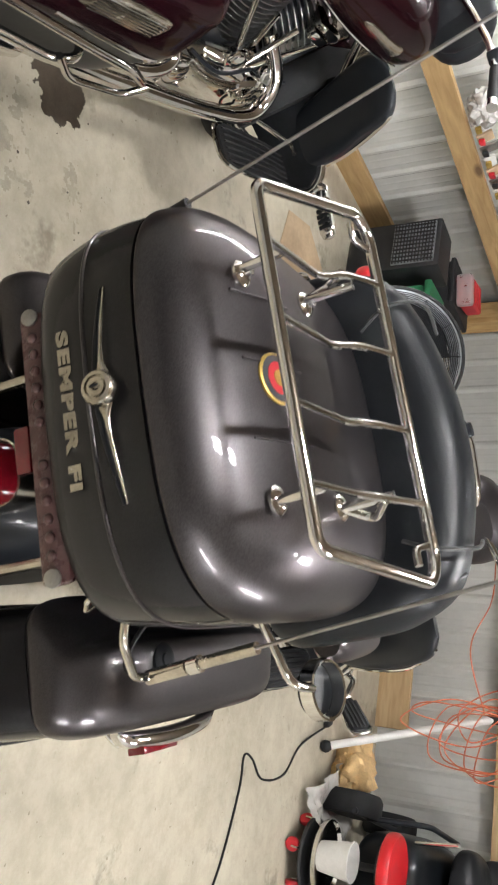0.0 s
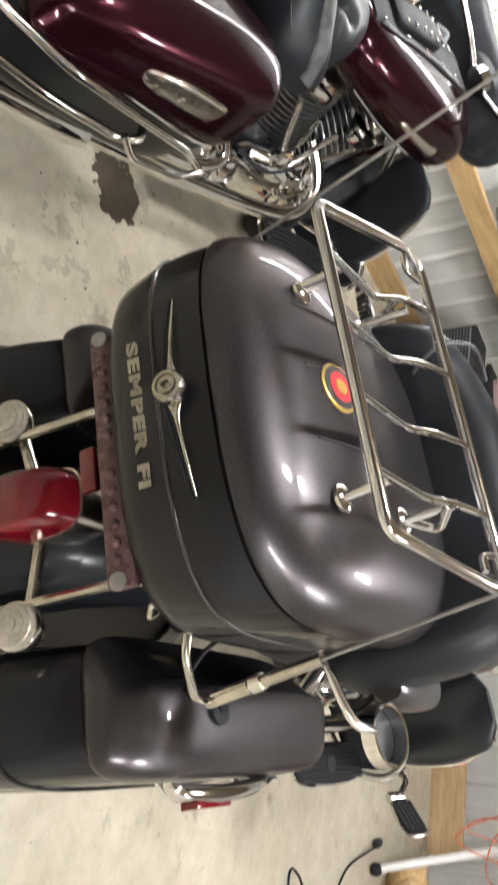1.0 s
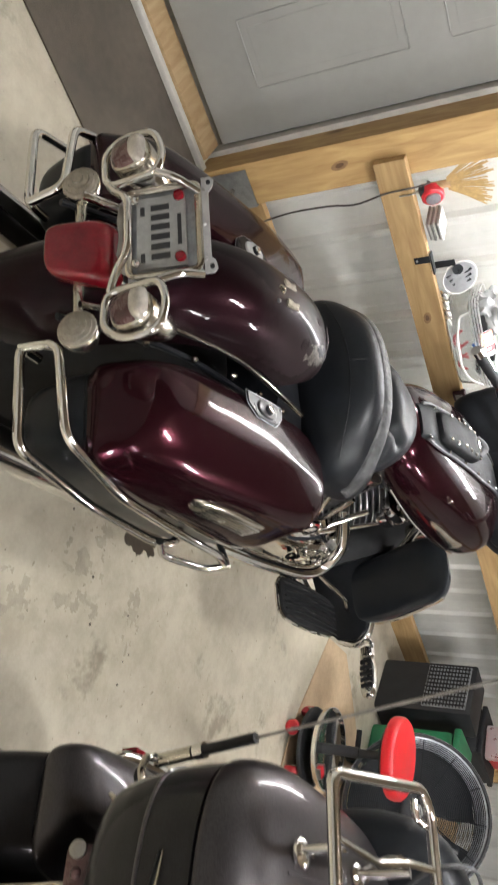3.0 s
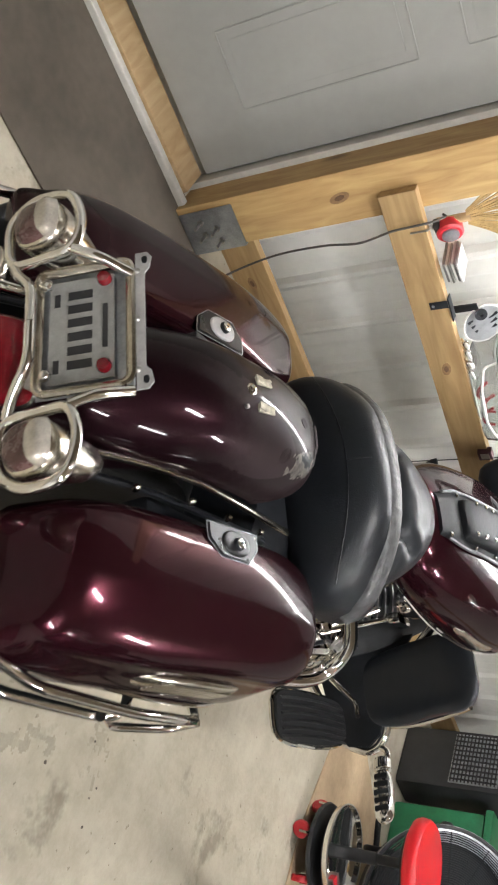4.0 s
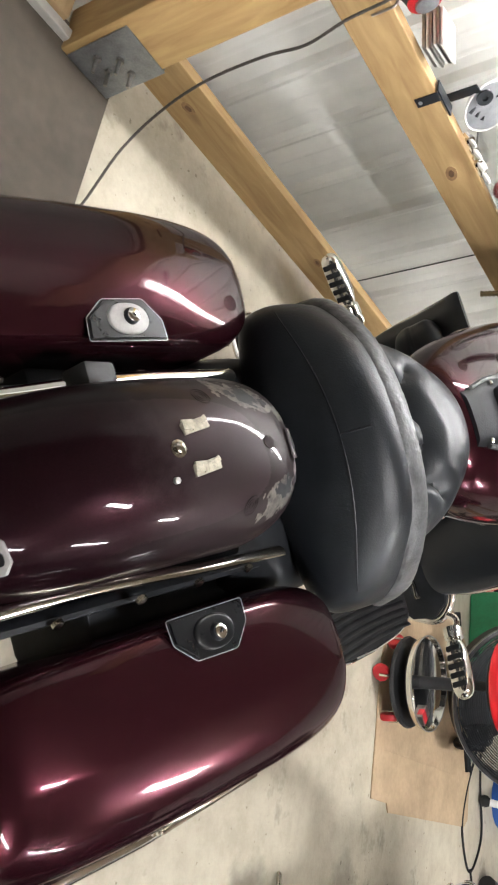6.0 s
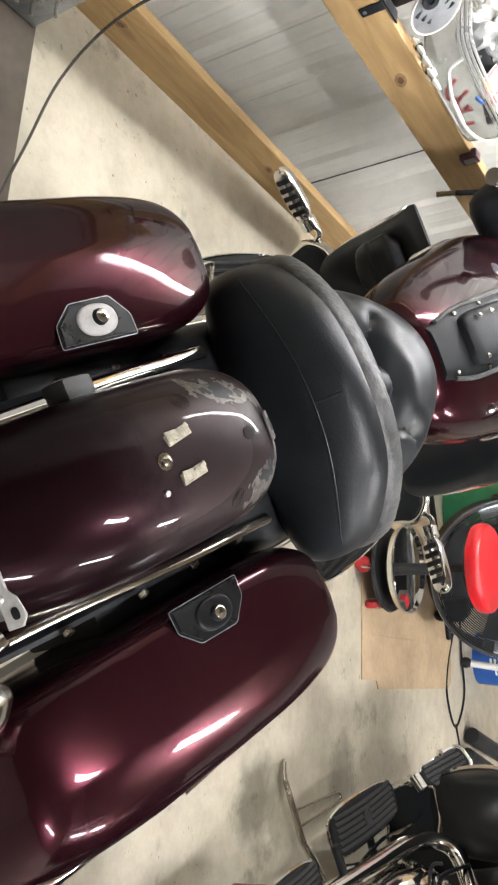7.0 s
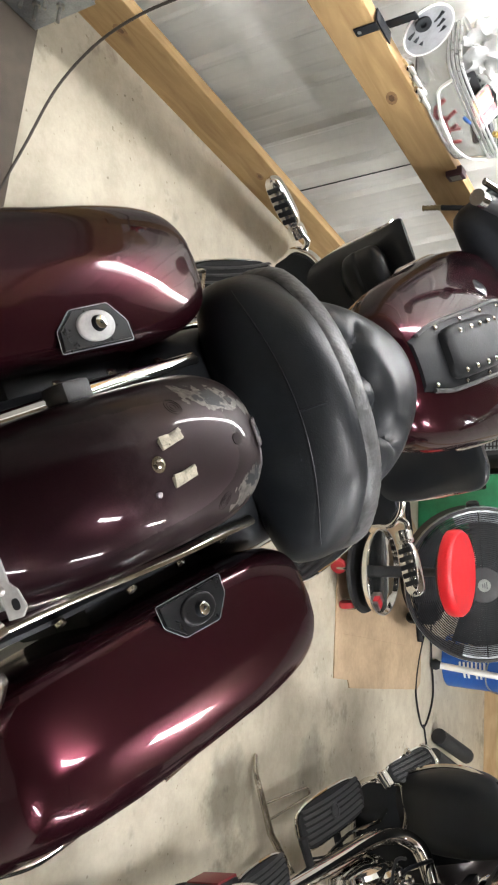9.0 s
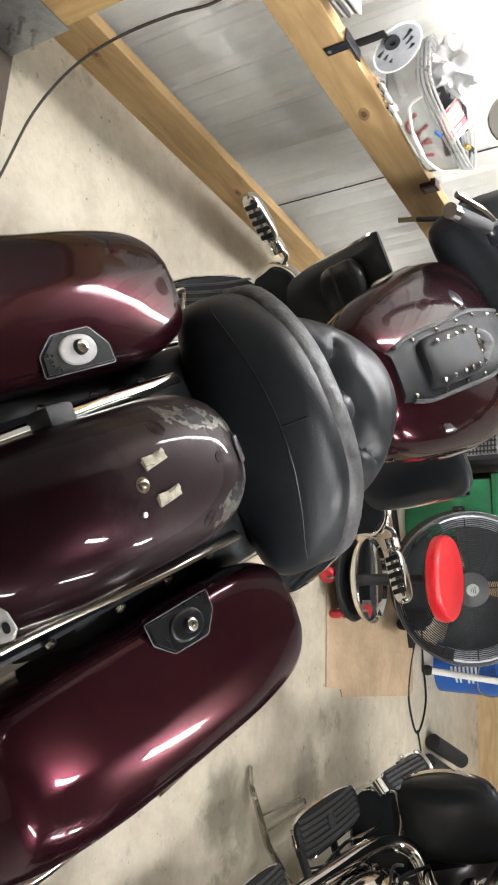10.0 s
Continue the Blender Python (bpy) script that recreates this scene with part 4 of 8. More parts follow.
        part("seam", loft([(0.540, 0.320, yc, 0.121, 0.327, 5.6), (0.556, 0.319, yc, 0.122, 0.328, 5.6)], "z", 48, 3, sway), BLACK_SATIN, bag, "black seam")
        lid_top = surface(lid)
        lp, ln = lid_top(s * 0.214, -0.006)
        fore, aft = lid_top(s * 0.214, 0.045)[0], lid_top(s * 0.214, -0.057)[0]
        along = (fore - aft).normalized()
        side_ = Vector((s * 0.998, 0, 0.05)) - along * along.dot(Vector((s * 0.998, 0, 0.05)))
        side_.normalize()
        up_ = side_.cross(along) * s
        tilt = Matrix(((side_.x, along.x, up_.x, lp.x), (side_.y, along.y, up_.y, lp.y), (side_.z, along.z, up_.z, lp.z + 0.004), (0, 0, 0, 1)))
        hexa = [(-0.026, -0.068), (0.006, -0.066), (0.032, -0.036), (0.034, 0.034), (0.004, 0.062), (-0.026, 0.064)]
        lock = part("lock_plate", plate(hexa, 0.009, tilt @ pose(0, 0, -0.005), 0.003), LOCK_BLACK, lid, "black hexagonal lock plate with a bright rim", False)
        part("rim", bar([tilt @ Vector((a * 1.03, b * 1.02, 0.001)) for a, b in hexa], 0.0006, 0.005, True, 6), GALVANISED, lock)
        part("boss", loft([(0.003, 0.004, 0, 0.023, 0.035, 2.2), (0.006, 0.004, 0, 0.0225, 0.034, 2.2), (0.008, 0.004, 0, 0.020, 0.031, 2.2), (0.0085, 0.004, 0, 0.012, 0.02, 2.2)], "z", 32, 10, lambda x, y, z: tilt @ Vector((x, y, z))), BOSS_GREY if s < 0 else LOCK_BLACK, lock, "pale grey oval boss" if s < 0 else "black oval boss")
        part("key_barrel", lathe([(0.0125, 0.0), (0.0115, 0.007), (0.0105, 0.009)], 22, tilt @ pose(0.006, 0.002, 0.006)), BLACK_SATIN, lock, "short black lock barrel")
        part("key_face", lathe([(0.0098, 0.0), (0.0098, 0.002), (0.0085, 0.003), (0.003, 0.003), (0.003, 0.0015)], 22, tilt @ pose(0.006, 0.002, 0.0146)), CHROME, lock, "chrome key face")
        part("key_slot", block((0.002, 0.008, 0.001), (0, 0, 0), 0, tilt @ pose(0.006, 0.002, 0.0178, 0, 0, 20)), BLACK_SATIN, lock, "", False)
        # ribbed trim on the side
        trim = part("side_trim", loft([(-0.135, 0.424, 0.602, 0.004, 0.006, 2), (-0.09, 0.432, 0.612, 0.010, 0.024, 2.2), (0.0, 0.434, 0.626, 0.012, 0.034, 2.8), (0.12, 0.432, 0.632, 0.012, 0.035, 3.0), (0.165, 0.426, 0.632, 0.007, 0.026, 3.0)], "y", 22, 24, lambda x, y, z: (s * x, y, z)), CHROME_DULL, bag, "ribbed chrome trim badge")
        for k in range(6):
            part("trim_rib", tube([(s * 0.4445, -0.07, 0.598 + 0.0085 * k), (s * 0.4445, 0.13, 0.612 + 0.0085 * k)], 0.0026, 6), CHROME, trim)
        part("edge_strip", tube([(s * 0.440, -0.10, 0.550), (s * 0.447, 0.02, 0.552), (s * 0.446, 0.17, 0.552), (s * 0.436, 0.24, 0.552)], 0.005, 8, 5), CHROME, bag, "slim chrome strip along the lid edge")

    mirrored(saddlebag, bike)

    # chrome rails beside the fender
    for s in (-1, 1):
        pts = [(s * 0.132, -0.46, 0.585), (s * 0.125, -0.36, 0.645), (s * 0.122, -0.22, 0.703), (s * 0.127, -0.10, 0.740), (s * 0.133, 0.0, 0.751), (s * 0.137, 0.10, 0.755), (s * 0.141, 0.20, 0.758)]
        rail = part("fender_rail", tube(pts, 0.0115 if s > 0 else 0.013, 12, 5, flat=0.6 if s > 0 else 0.8), RAIL_METAL if s > 0 else CHROME, bike, "aged chrome fender rail")
        strut = part("fender_strut", tube([(s * 0.140, -0.46, 0.53), (s * 0.142, -0.2, 0.66), (s * 0.146, 0.2, 0.705)], 0.014, 8, 5, flat=0.5), BLACK_SATIN, bike, "black fender strut")
        for k in range(5):
            y = -0.30 + 0.11 * k
            part("rail_bolt", lathe([(0.008, 0), (0.008, 0.006), (0.004, 0.008)], 10, aim((s * 0.150, y, float(np.interp(y, [-0.36, -0.22, -0.1, 0.2], [0.60, 0.668, 0.715, 0.738]))), (s, 0, 0.5))), CHROME_DULL, rail)
        # added block: stands in for the shade between fender and bag
        part("gap_filler", block((0.062, 0.64, 0.16), (s * 0.160, 0.21, 0.568), 0.012), BLACK_SATIN, bike, "black block added to darken the gap beside the fender")
    part("docking_clamp", block((0.032, 0.055, 0.045), (-0.131, -0.105, 0.752), 0.008), BLACK_PLASTIC, bike, "black rack docking clamp")

    # plate, its holder, and the rear guard round the lamps
    holder = new("plate_holder")
    holder.parent = bike
    holder.matrix_basis = pose(-0.022, -0.398, 0.735, 72, 0, 0)
    tagged(holder, "licence plate in a steel and clear plastic holder")
    part("back", block((0.215, 0.15, 0.004), (0, 0.002, -0.009), 0.002), GALVANISED, holder, "", False)
    part("licence_plate", block((0.178, 0.102, 0.002), (0, -0.002, -0.002), 0.001), PLATE_WHITE, holder, "white licence plate with its writing made plain bars", False)
    for k in range(6):
        part("plate_bar", block((0.014, 0.038, 0.0012), (-0.060 + 0.024 * k, -0.004, -0.0005), 0.0), INK, holder, "", False)
    part("plate_bar", block((0.075, 0.008, 0.0012), (0.0, 0.035, -0.0005), 0.0), INK, holder, "", False)
    for sx in (-0.055, 0.06):
        part("plate_bar", block((0.022, 0.009, 0.0012), (sx, -0.040, -0.0005), 0.0), INK, holder, "", False)
    part("frame", bar([(-0.104, -0.068, 0.003), (0.104, -0.068, 0.003), (0.104, 0.075, 0.003), (-0.104, 0.075, 0.003)], 0.006, 0.018, True, 8, flat=1.4), CHROME_DULL, holder, "bevelled chrome frame")
    part("lower_lip", plate([(-0.10, -0.066), (-0.085, -0.088), (-0.04, -0.094), (0.0, -0.088), (0.04, -0.094), (0.085, -0.088), (0.10, -0.066)], 0.004, pose(0, 0, -0.004), 0.001), STEEL, holder, "scalloped lower lip", False)
    flange = [(-0.118, 0.082), (0.118, 0.082), (0.118, 0.100), (0.108, 0.108), (0.088, 0.104), (0.080, 0.095), (-0.080, 0.095), (-0.088, 0.104), (-0.108, 0.108), (-0.118, 0.100)]
    fl = part("flange", plate(flange, 0.0035, pose(0, 0, -0.002), 0.001), BOSS_GREY, holder, "pale grey upper flange with slotted ends", False)
    for sx in (-1, 1):
        part("slot", plate([(sx * 0.103 + 0.0065 * p, 0.097 + 0.0045 * q) for p, q in oval(1, 1, 2.6, 14)], 0.0008, pose(0, 0, 0.0016)), BLACK_SATIN, fl, "", False)
        part("plate_bolt", lathe([(0.0115, 0.0), (0.0115, 0.006), (0.009, 0.010), (0.003, 0.0115)], 18, pose(sx * 0.075, 0.037, 0.007)), RED_LENS, holder, "red reflector bolt")
        part("plate_bolt", lathe([(0.009, 0.0), (0.009, 0.006), (0.006, 0.010), (0.003, 0.011)], 14, pose(sx * 0.078, -0.052, 0.007)), CHROME, holder, "chrome bolt")
    for sx in (-0.085, 0.0, 0.085):
        part("rivet", lathe([(0.006, 0), (0.004, 0.003), (0.002, 0.004)], 12, pose(sx, 0.084, 0.0015)), STEEL, fl)
    guard = new("rear_guard")
    guard.parent = bike
    tagged(guard, "chrome tube guard round the rear lamps")
    for s in (-1, 1):
        y = -0.455
        part("lamp_loop", bar([(s * 0.128, y, 0.640), (s * 0.210, y - 0.005, 0.640), (s * 0.243, y, 0.685), (s * 0.237, y + 0.01, 0.752), (s * 0.176, y + 0.015, 0.766), (s * 0.130, y + 0.01, 0.755)], 0.0085, 0.03, True, 10), CHROME, guard)
        part("arm", bar([(s * 0.128, y, 0.650), (s * 0.100, y - 0.01, 0.668), (s * 0.062, y - 0.02, 0.704), (0, y - 0.022, 0.706)], 0.0085, 0.02), CHROME, guard)
        part("arm", bar([(s * 0.13, y + 0.01, 0.752), (s * 0.115, y + 0.03, 0.785), (s * 0.1, y + 0.075, 0.812)], 0.0085, 0.03), CHROME, guard)
        lamp = part("side_lamp", loft([(-0.47, s * 0.185, 0.70, 0.030, 0.030, 2.4), (-0.465, s * 0.185, 0.70, 0.040, 0.042, 2.4), (-0.43, s * 0.185, 0.70, 0.042, 0.044, 2.4), (-0.36, s * 0.175, 0.705, 0.030, 0.03, 2.2), (-0.33, s * 0.17, 0.71, 0.012, 0.012, 2)], "y", 22, 18), CHROME_DULL, bike, "chrome lamp cup in its guard")
        part("lens", loft([(-0.484, s * 0.185, 0.70, 0.008, 0.008, 2.2), (-0.480, s * 0.185, 0.70, 0.028, 0.03, 2.4), (-0.468, s * 0.185, 0.70, 0.037, 0.039, 2.4)], "y", 22, 8), DULL_RED_LENS, lamp, "dull red lens")
        part("lens_cap", loft([(-0.486, s * 0.185, 0.722, 0.006, 0.006, 2.2), (-0.482, s * 0.185, 0.722, 0.027, 0.014, 2.6), (-0.466, s * 0.185, 0.724, 0.036, 0.018, 2.6)], "y", 22, 8), CLEAR_LENS, lamp, "pale worn upper half of the lens")
        turn_signal(bike, (s * 0.178, -0.445, 0.570), (0, -1, 0.25), 0.042)
        part("signal_stalk", tube([(0, -0.43, 0.555), (s * 0.165, -0.43, 0.560)], 0.012, 10), CHROME_DULL, bike)
        # guards round the bags
        part("bag_guard", bar([(s * 0.178, -0.40, 0.44), (s * 0.178, -0.458, 0.44), (s * 0.393, -0.450, 0.44), (s * 0.447, -0.234, 0.45), (s * 0.467, -0.02, 0.46), (s * 0.468, 0.03, 0.49), (s * 0.40, 0.05, 0.50)], 0.0105, 0.032), CHROME, bike, "chrome saddlebag guard, lower bar")
        part("bag_guard", bar([(s * 0.182, -0.456, 0.44), (s * 0.192, -0.447, 0.526), (s * 0.380, -0.418, 0.526), (s * 0.452, -0.25, 0.536), (s * 0.473, 0.0, 0.540), (s * 0.473, 0.15, 0.535), (s * 0.465, 0.26, 0.50), (s * 0.40, 0.28, 0.47)], 0.0105, 0.032), CHROME, bike, "chrome saddlebag guard, upper bar")
        part("bag_guard_foot", bar([(s * 0.472, -0.02, 0.48), (s * 0.48, 0.05, 0.44), (s * 0.476, 0.22, 0.455), (s * 0.465, 0.27, 0.50)], 0.009, 0.03), CHROME, bike)
    def lay(x, y, z):
        """The lamp is a wedge: wide above, narrow below, leaning with the fender."""
        return (x * (0.62 + 0.38 * max(0.0, min(1.0, (z - 0.47) / 0.13))), y - 0.62 * (0.565 - z) + 0.0, z)

    tail = part("tail_light", loft([(-0.37, 0, 0.580, 0.064, 0.054, 4), (-0.425, 0, 0.580, 0.074, 0.060, 4), (-0.438, 0, 0.580, 0.076, 0.062, 4)], "y", 28, 10, lay), CHROME_DULL, bike, "chrome tail light housing")
    part("lens", loft([(-0.436, 0, 0.579, 0.075, 0.060, 6), (-0.455, 0, 0.578, 0.075, 0.059, 6), (-0.472, 0, 0.576, 0.070, 0.053, 5), (-0.480, 0, 0.574, 0.058, 0.042, 4.5), (-0.483, 0, 0.573, 0.022, 0.016, 3)], "y", 40, 18, lay), RED_LENS, tail, "red wedge-shaped tail light lens")

    # seats
    seat = part("pillion_seat", loft([(-0.272, 0.44, 0.745, 0.03, 0.02, 2.2), (-0.264, 0.43, 0.755, 0.09, 0.045, 2.6), (-0.225, 0.397, 0.785, 0.105, 0.080, 2.8), (-0.13, 0.348, 0.818, 0.085, 0.115, 2.8), (0, 0.334, 0.828, 0.082, 0.124, 2.8), (0.13, 0.348, 0.816, 0.085, 0.115, 2.8), (0.225, 0.394, 0.780, 0.105, 0.080, 2.8), (0.264, 0.43, 0.755, 0.09, 0.045, 2.6), (0.272, 0.44, 0.745, 0.03, 0.02, 2.2)], "x", 36, 44), LEATHER, bike, "black leather pillion seat")
    rim = [(-0.262, 0.44, 0.768), (-0.232, 0.392, 0.850), (-0.13, 0.341, 0.921), (0, 0.328, 0.940), (0.13, 0.341, 0.918), (0.232, 0.388, 0.842), (0.262, 0.436, 0.760)]
    band_rows = ease(rim, 141)
    rings = []
    for k, (x, y, z) in enumerate(band_rows):
        swell = 1 + 0.025 * math.sin(k * 0.9) + 0.05 * math.sin(k * 2.2 + 1) * math.sin(k * 0.31)
        out_ = Vector((x * 0.9, 0, z - 0.72)).normalized()
        ring = []
        for i in range(12):
            a = 2 * math.pi * i / 12
            ring.append(Vector((x, y + 0.018, z)) + Vector((0, 1, 0)) * 0.031 * math.cos(a) + out_ * (0.006 + 0.014 * math.sin(a) * swell + 0.003 * math.cos(a)))
        rings.append(ring)
    part("seat_band", skin(bmesh.new(), rings), LEATHER_WORN, seat, "worn pleated leather band round the rim")
    part("piping", tube([(x, y - 0.012, z + 0.008) for x, y, z in rim], 0.0022, 6, 8), LEATHER_WORN, seat, "rolled leather welt")
    seat_tree = BVHTree.FromPolygons([v.co for v in seat.data.vertices], [p.vertices for p in seat.data.polygons])

    def on_back(x, z):
        """The rear face of the seat at that height."""
        hit = seat_tree.ray_cast(Vector((x, 0.0, z)), Vector((0, 1, 0)))[0]
        return hit if hit else Vector((x, 0.40, z))

    line = [on_back(x, 0.884 - 1.3 * x * x) - Vector((0, 0.0008, 0)) for x in np.linspace(-0.235, 0.235, 25)]
    part("seam", tube(line, 0.0014, 6, 3), LEATHER, seat, "stitched seam")
    part("seam", tube([on_back(0.0, z) - Vector((0, 0.0006, 0)) for z in np.linspace(0.886, 0.930, 7)], 0.0015, 6, 3), LEATHER, seat, "stitched seam")
    buttons = ((-0.052, 0.490), (0.074, 0.484))
    creases = [(-0.19, 0.455), (-0.12, 0.468), (-0.052, 0.490), (-0.028, 0.508), (0.012, 0.518), (0.050, 0.506), (0.074, 0.484), (0.13, 0.462), (0.19, 0.45)]
    creases = [Vector(p) for p in ease(creases, 60)]
    for (bx, by), ends in zip(buttons, (((-0.115, 0.435), (-0.060, 0.425), (-0.105, 0.540)), ((0.078, 0.415), (0.150, 0.440), (0.125, 0.545)))):
        for end in ends:
            creases += [Vector((bx, by)).lerp(Vector(end), f) for f in np.linspace(0.15, 1.0, 14)]

    def tufted(x, y, z):
        """The cushion is drawn in at its buttons, with creases between them."""
        dip = 0.0
        for bx, by in buttons:
            d = math.hypot(x - bx, y - by)
            dip = max(dip, 0.046 * math.exp(-(d / 0.026) ** 2))
        near = min((c - Vector((x, y))).length for c in creases) if 0.40 < y < 0.62 else 1.0
        dip += 0.020 * math.exp(-near / 0.009) - 0.004 * math.exp(-((near - 0.035) / 0.018) ** 2)
        return (x, y, z - dip * max(0.0, min(1.0, (z - 0.80) / 0.06)))

    rider = part("rider_seat", loft([(0.37, 0, 0.76, 0.16, 0.06, 2.8), (0.42, 0, 0.775, 0.19, 0.10, 2.8), (0.52, 0, 0.785, 0.20, 0.138, 2.5), (0.61, 0, 0.79, 0.17, 0.155, 2.3), (0.68, 0, 0.80, 0.125, 0.135, 2.2), (0.725, 0, 0.80, 0.075, 0.095, 2.2), (0.745, 0, 0.80, 0.03, 0.04, 2.2)], "y", 128, 120, tufted), LEATHER, bike, "black tufted leather rider seat")
    rider_top = surface(rider)
    for bx, by in buttons:
        part("tuft_button", ball(0.009, rider_top(bx, by)[0], (1, 1, 0.5)), LEATHER, rider)

    # tank with a leather cover
    rows = [(0.655, 0, 0.84, 0.07, 0.04, 2.2), (0.70, 0, 0.855, 0.135, 0.085, 2.4), (0.82, 0, 0.865, 0.190, 0.112, 2.5), (1.0, 0, 0.88, 0.226, 0.130, 2.5), (1.2, 0, 0.89, 0.250, 0.138, 2.5), (1.36, 0, 0.895, 0.238, 0.128, 2.4), (1.44, 0, 0.895, 0.15, 0.085, 2.2), (1.465, 0, 0.895, 0.03, 0.02, 2)]
    tank = part("fuel_tank", loft(rows, "y", 64, 60), BURGUNDY, bike, "glossy burgundy teardrop fuel tank")
    dense = ease(rows, 120)

    def tank_top(x, y, lift):
        i = int(np.argmin(abs(dense[:, 0] - y)))
        _, _, zc, hw, hh, e = dense[i]
        return Vector((x, y, zc + hh * max(0.0, 1 - min(1, abs(x) / hw) ** e) ** (1 / e) + lift))

    bm = bmesh.new()
    rings = []
    for k in range(24):
        y = 0.70 + 0.68 * k / 23
        w = float(np.interp(y, [0.70, 0.78, 1.1, 1.38], [0.055, 0.075, 0.085, 0.06]))
        top = [tank_top(w * f, y, 0.007 if abs(f) < 0.95 else 0.001) for f in np.linspace(-1, 1, 11)]
        rings.append(top + [p - Vector((0, 0, 0.012)) for p in top[::-1]])
    skin(bm, rings)
    bra = part("tank_cover", bm, SADDLE_LEATHER, tank, "studded black leather tank cover")
    pouch = part("pouch", loft([(0.78, 0.0, 0, 0.02, 0.008, 3), (0.80, 0.0, 0, 0.055, 0.02, 4), (0.95, 0.0, 0, 0.06, 0.028, 4), (1.0, 0.0, 0, 0.055, 0.03, 4), (1.02, 0.0, 0, 0.03, 0.01, 3)], "y", 24, 16, lambda x, y, z: tank_top(x * 0.3, y, 0.008 + z) + Vector((x * 0.7, 0, 0))), SADDLE_LEATHER, bra, "black leather pouch with a buckle")
    for k in range(11):
        side, f = (-1 if k % 2 else 1), k / 10
        part("stud", ball(0.006, tank_top(side * 0.042, 0.80 + 0.21 * f, 0.034 + 0.006 * math.sin(3 * f)), (1, 1, 0.7), 10), CHROME, pouch, "chrome stud")
    for k in range(12):
        side, f = (-1 if k % 2 else 1), k / 11
        y = 0.73 + 0.6 * f
        w = float(np.interp(y, [0.70, 0.78, 1.1, 1.38], [0.055, 0.075, 0.085, 0.06]))
        part("stud", ball(0.006, tank_top(side * (w - 0.012), y, 0.008), (1, 1, 0.7), 10), CHROME, bra, "chrome stud")
    part("buckle", bar([tank_top(-0.02, 1.0, 0.04), tank_top(0.02, 1.0, 0.04), tank_top(0.02, 1.04, 0.035), tank_top(-0.02, 1.04, 0.035)], 0.004, 0.008, True, 8), CHROME, pouch, "chrome buckle")
    part("strap", tube([tank_top(-0.03, 1.01, 0.036), tank_top(0.0, 1.03, 0.05), tank_top(0.035, 1.0, 0.036)], 0.012, 8, 5, flat=0.35), LEATHER_WORN, pouch)
    for s in (-1, 1):
        part("braid", tube([tank_top(s * float(np.interp(y, [0.70, 0.78, 1.1, 1.38], [0.055, 0.075, 0.085, 0.06])), y, 0.006) for y in np.linspace(0.72, 1.34, 14)], 0.005, 6, 3), LEATHER_WORN, bra, "braided leather edge")
        badge = part("tank_badge", loft([(0.98, s * 0.220, 0.862, 0.002, 0.004, 2), (1.02, s * 0.229, 0.866, 0.006, 0.014, 2.2), (1.12, s * 0.242, 0.872, 0.006, 0.018, 2.2), (1.20, s * 0.250, 0.878, 0.006, 0.024, 2.2), (1.23, s * 0.249, 0.88, 0.003, 0.01, 2)], "y", 16, 16), CHROME_DULL, tank, "chrome tank emblem")
        part("tank_trim", tube([(s * 0.163, 0.78, 0.80), (s * 0.207, 0.98, 0.80), (s * 0.234, 1.2, 0.815), (s * 0.226, 1.36, 0.83)], 0.004, 6, 6), CHROME, tank, "chrome strip")
    part("tank_cap", lathe([(0.03, 0), (0.03, 0.008), (0.022, 0.014), (0.004, 0.016)], 22, pose(-0.125, 1.10, 0.998, 0, -27, 0)), BLACK_GLOSS, tank)
    part("dash_strip", tube([(-0.175, 1.02, 0.962), (-0.19, 1.16, 0.974), (-0.185, 1.28, 0.976)], 0.012, 8, 5, flat=0.5), CHROME, tank, "chrome strip on the tank")

    # frame, engine, exhaust
    engine(bike, 1.02, 0.37, 1.0, False, 0.122, 0.33)
    engine_dress(bike, 1, 0.98, 0.37, 0.66, 5)
    engine_dress(bike, -1, 0.98, 0.37, 0.66, 6)
    part("frame_tube", bar([(0, 1.42, 0.86), (0.06, 1.30, 0.55), (0.10, 1.2, 0.22), (0.10, 0.4, 0.2), (0.08, 0.2, 0.45)], 0.02, 0.1), BLACK_GLOSS, bike, "black frame tube")
    part("frame_tube", bar([(0, 1.42, 0.86), (-0.06, 1.30, 0.55), (-0.10, 1.2, 0.22), (-0.10, 0.4, 0.2), (-0.08, 0.2, 0.45)], 0.02, 0.1), BLACK_GLOSS, bike, "black frame tube")
    # side cover, widened to stand in for the shade in the gaps below the seat
    part("under_seat_cover", loft([(0.17, 0, 0.60, 0.17, 0.12, 3.4), (0.24, 0, 0.60, 0.205, 0.13, 3.4), (0.42, 0, 0.62, 0.21, 0.13, 3.4), (0.62, 0, 0.66, 0.15, 0.10, 3)], "y", 24, 12), BLACK_SATIN, bike, "black side cover below the seat")
    for s in (-1, 1):
        part("exhaust_pipe", tube([(s * 0.10, 1.02, 0.56), (s * 0.20, 1.12, 0.50), (s * 0.27, 1.10, 0.40), (s * 0.285, 0.9, 0.34), (s * 0.29, 0.5, 0.30), (s * 0.29, 0.1, 0.28)], 0.027, 14, 8), CHROME, bike, "chrome exhaust pipe")
        part("exhaust_pipe", tube([(s * 0.10, 0.55, 0.55), (s * 0.19, 0.52, 0.48), (s * 0.25, 0.60, 0.42), (s * 0.29, 0.5, 0.37), (s * 0.30, 0.2, 0.35)], 0.024, 14, 8), CHROME, bike, "chrome exhaust pipe")
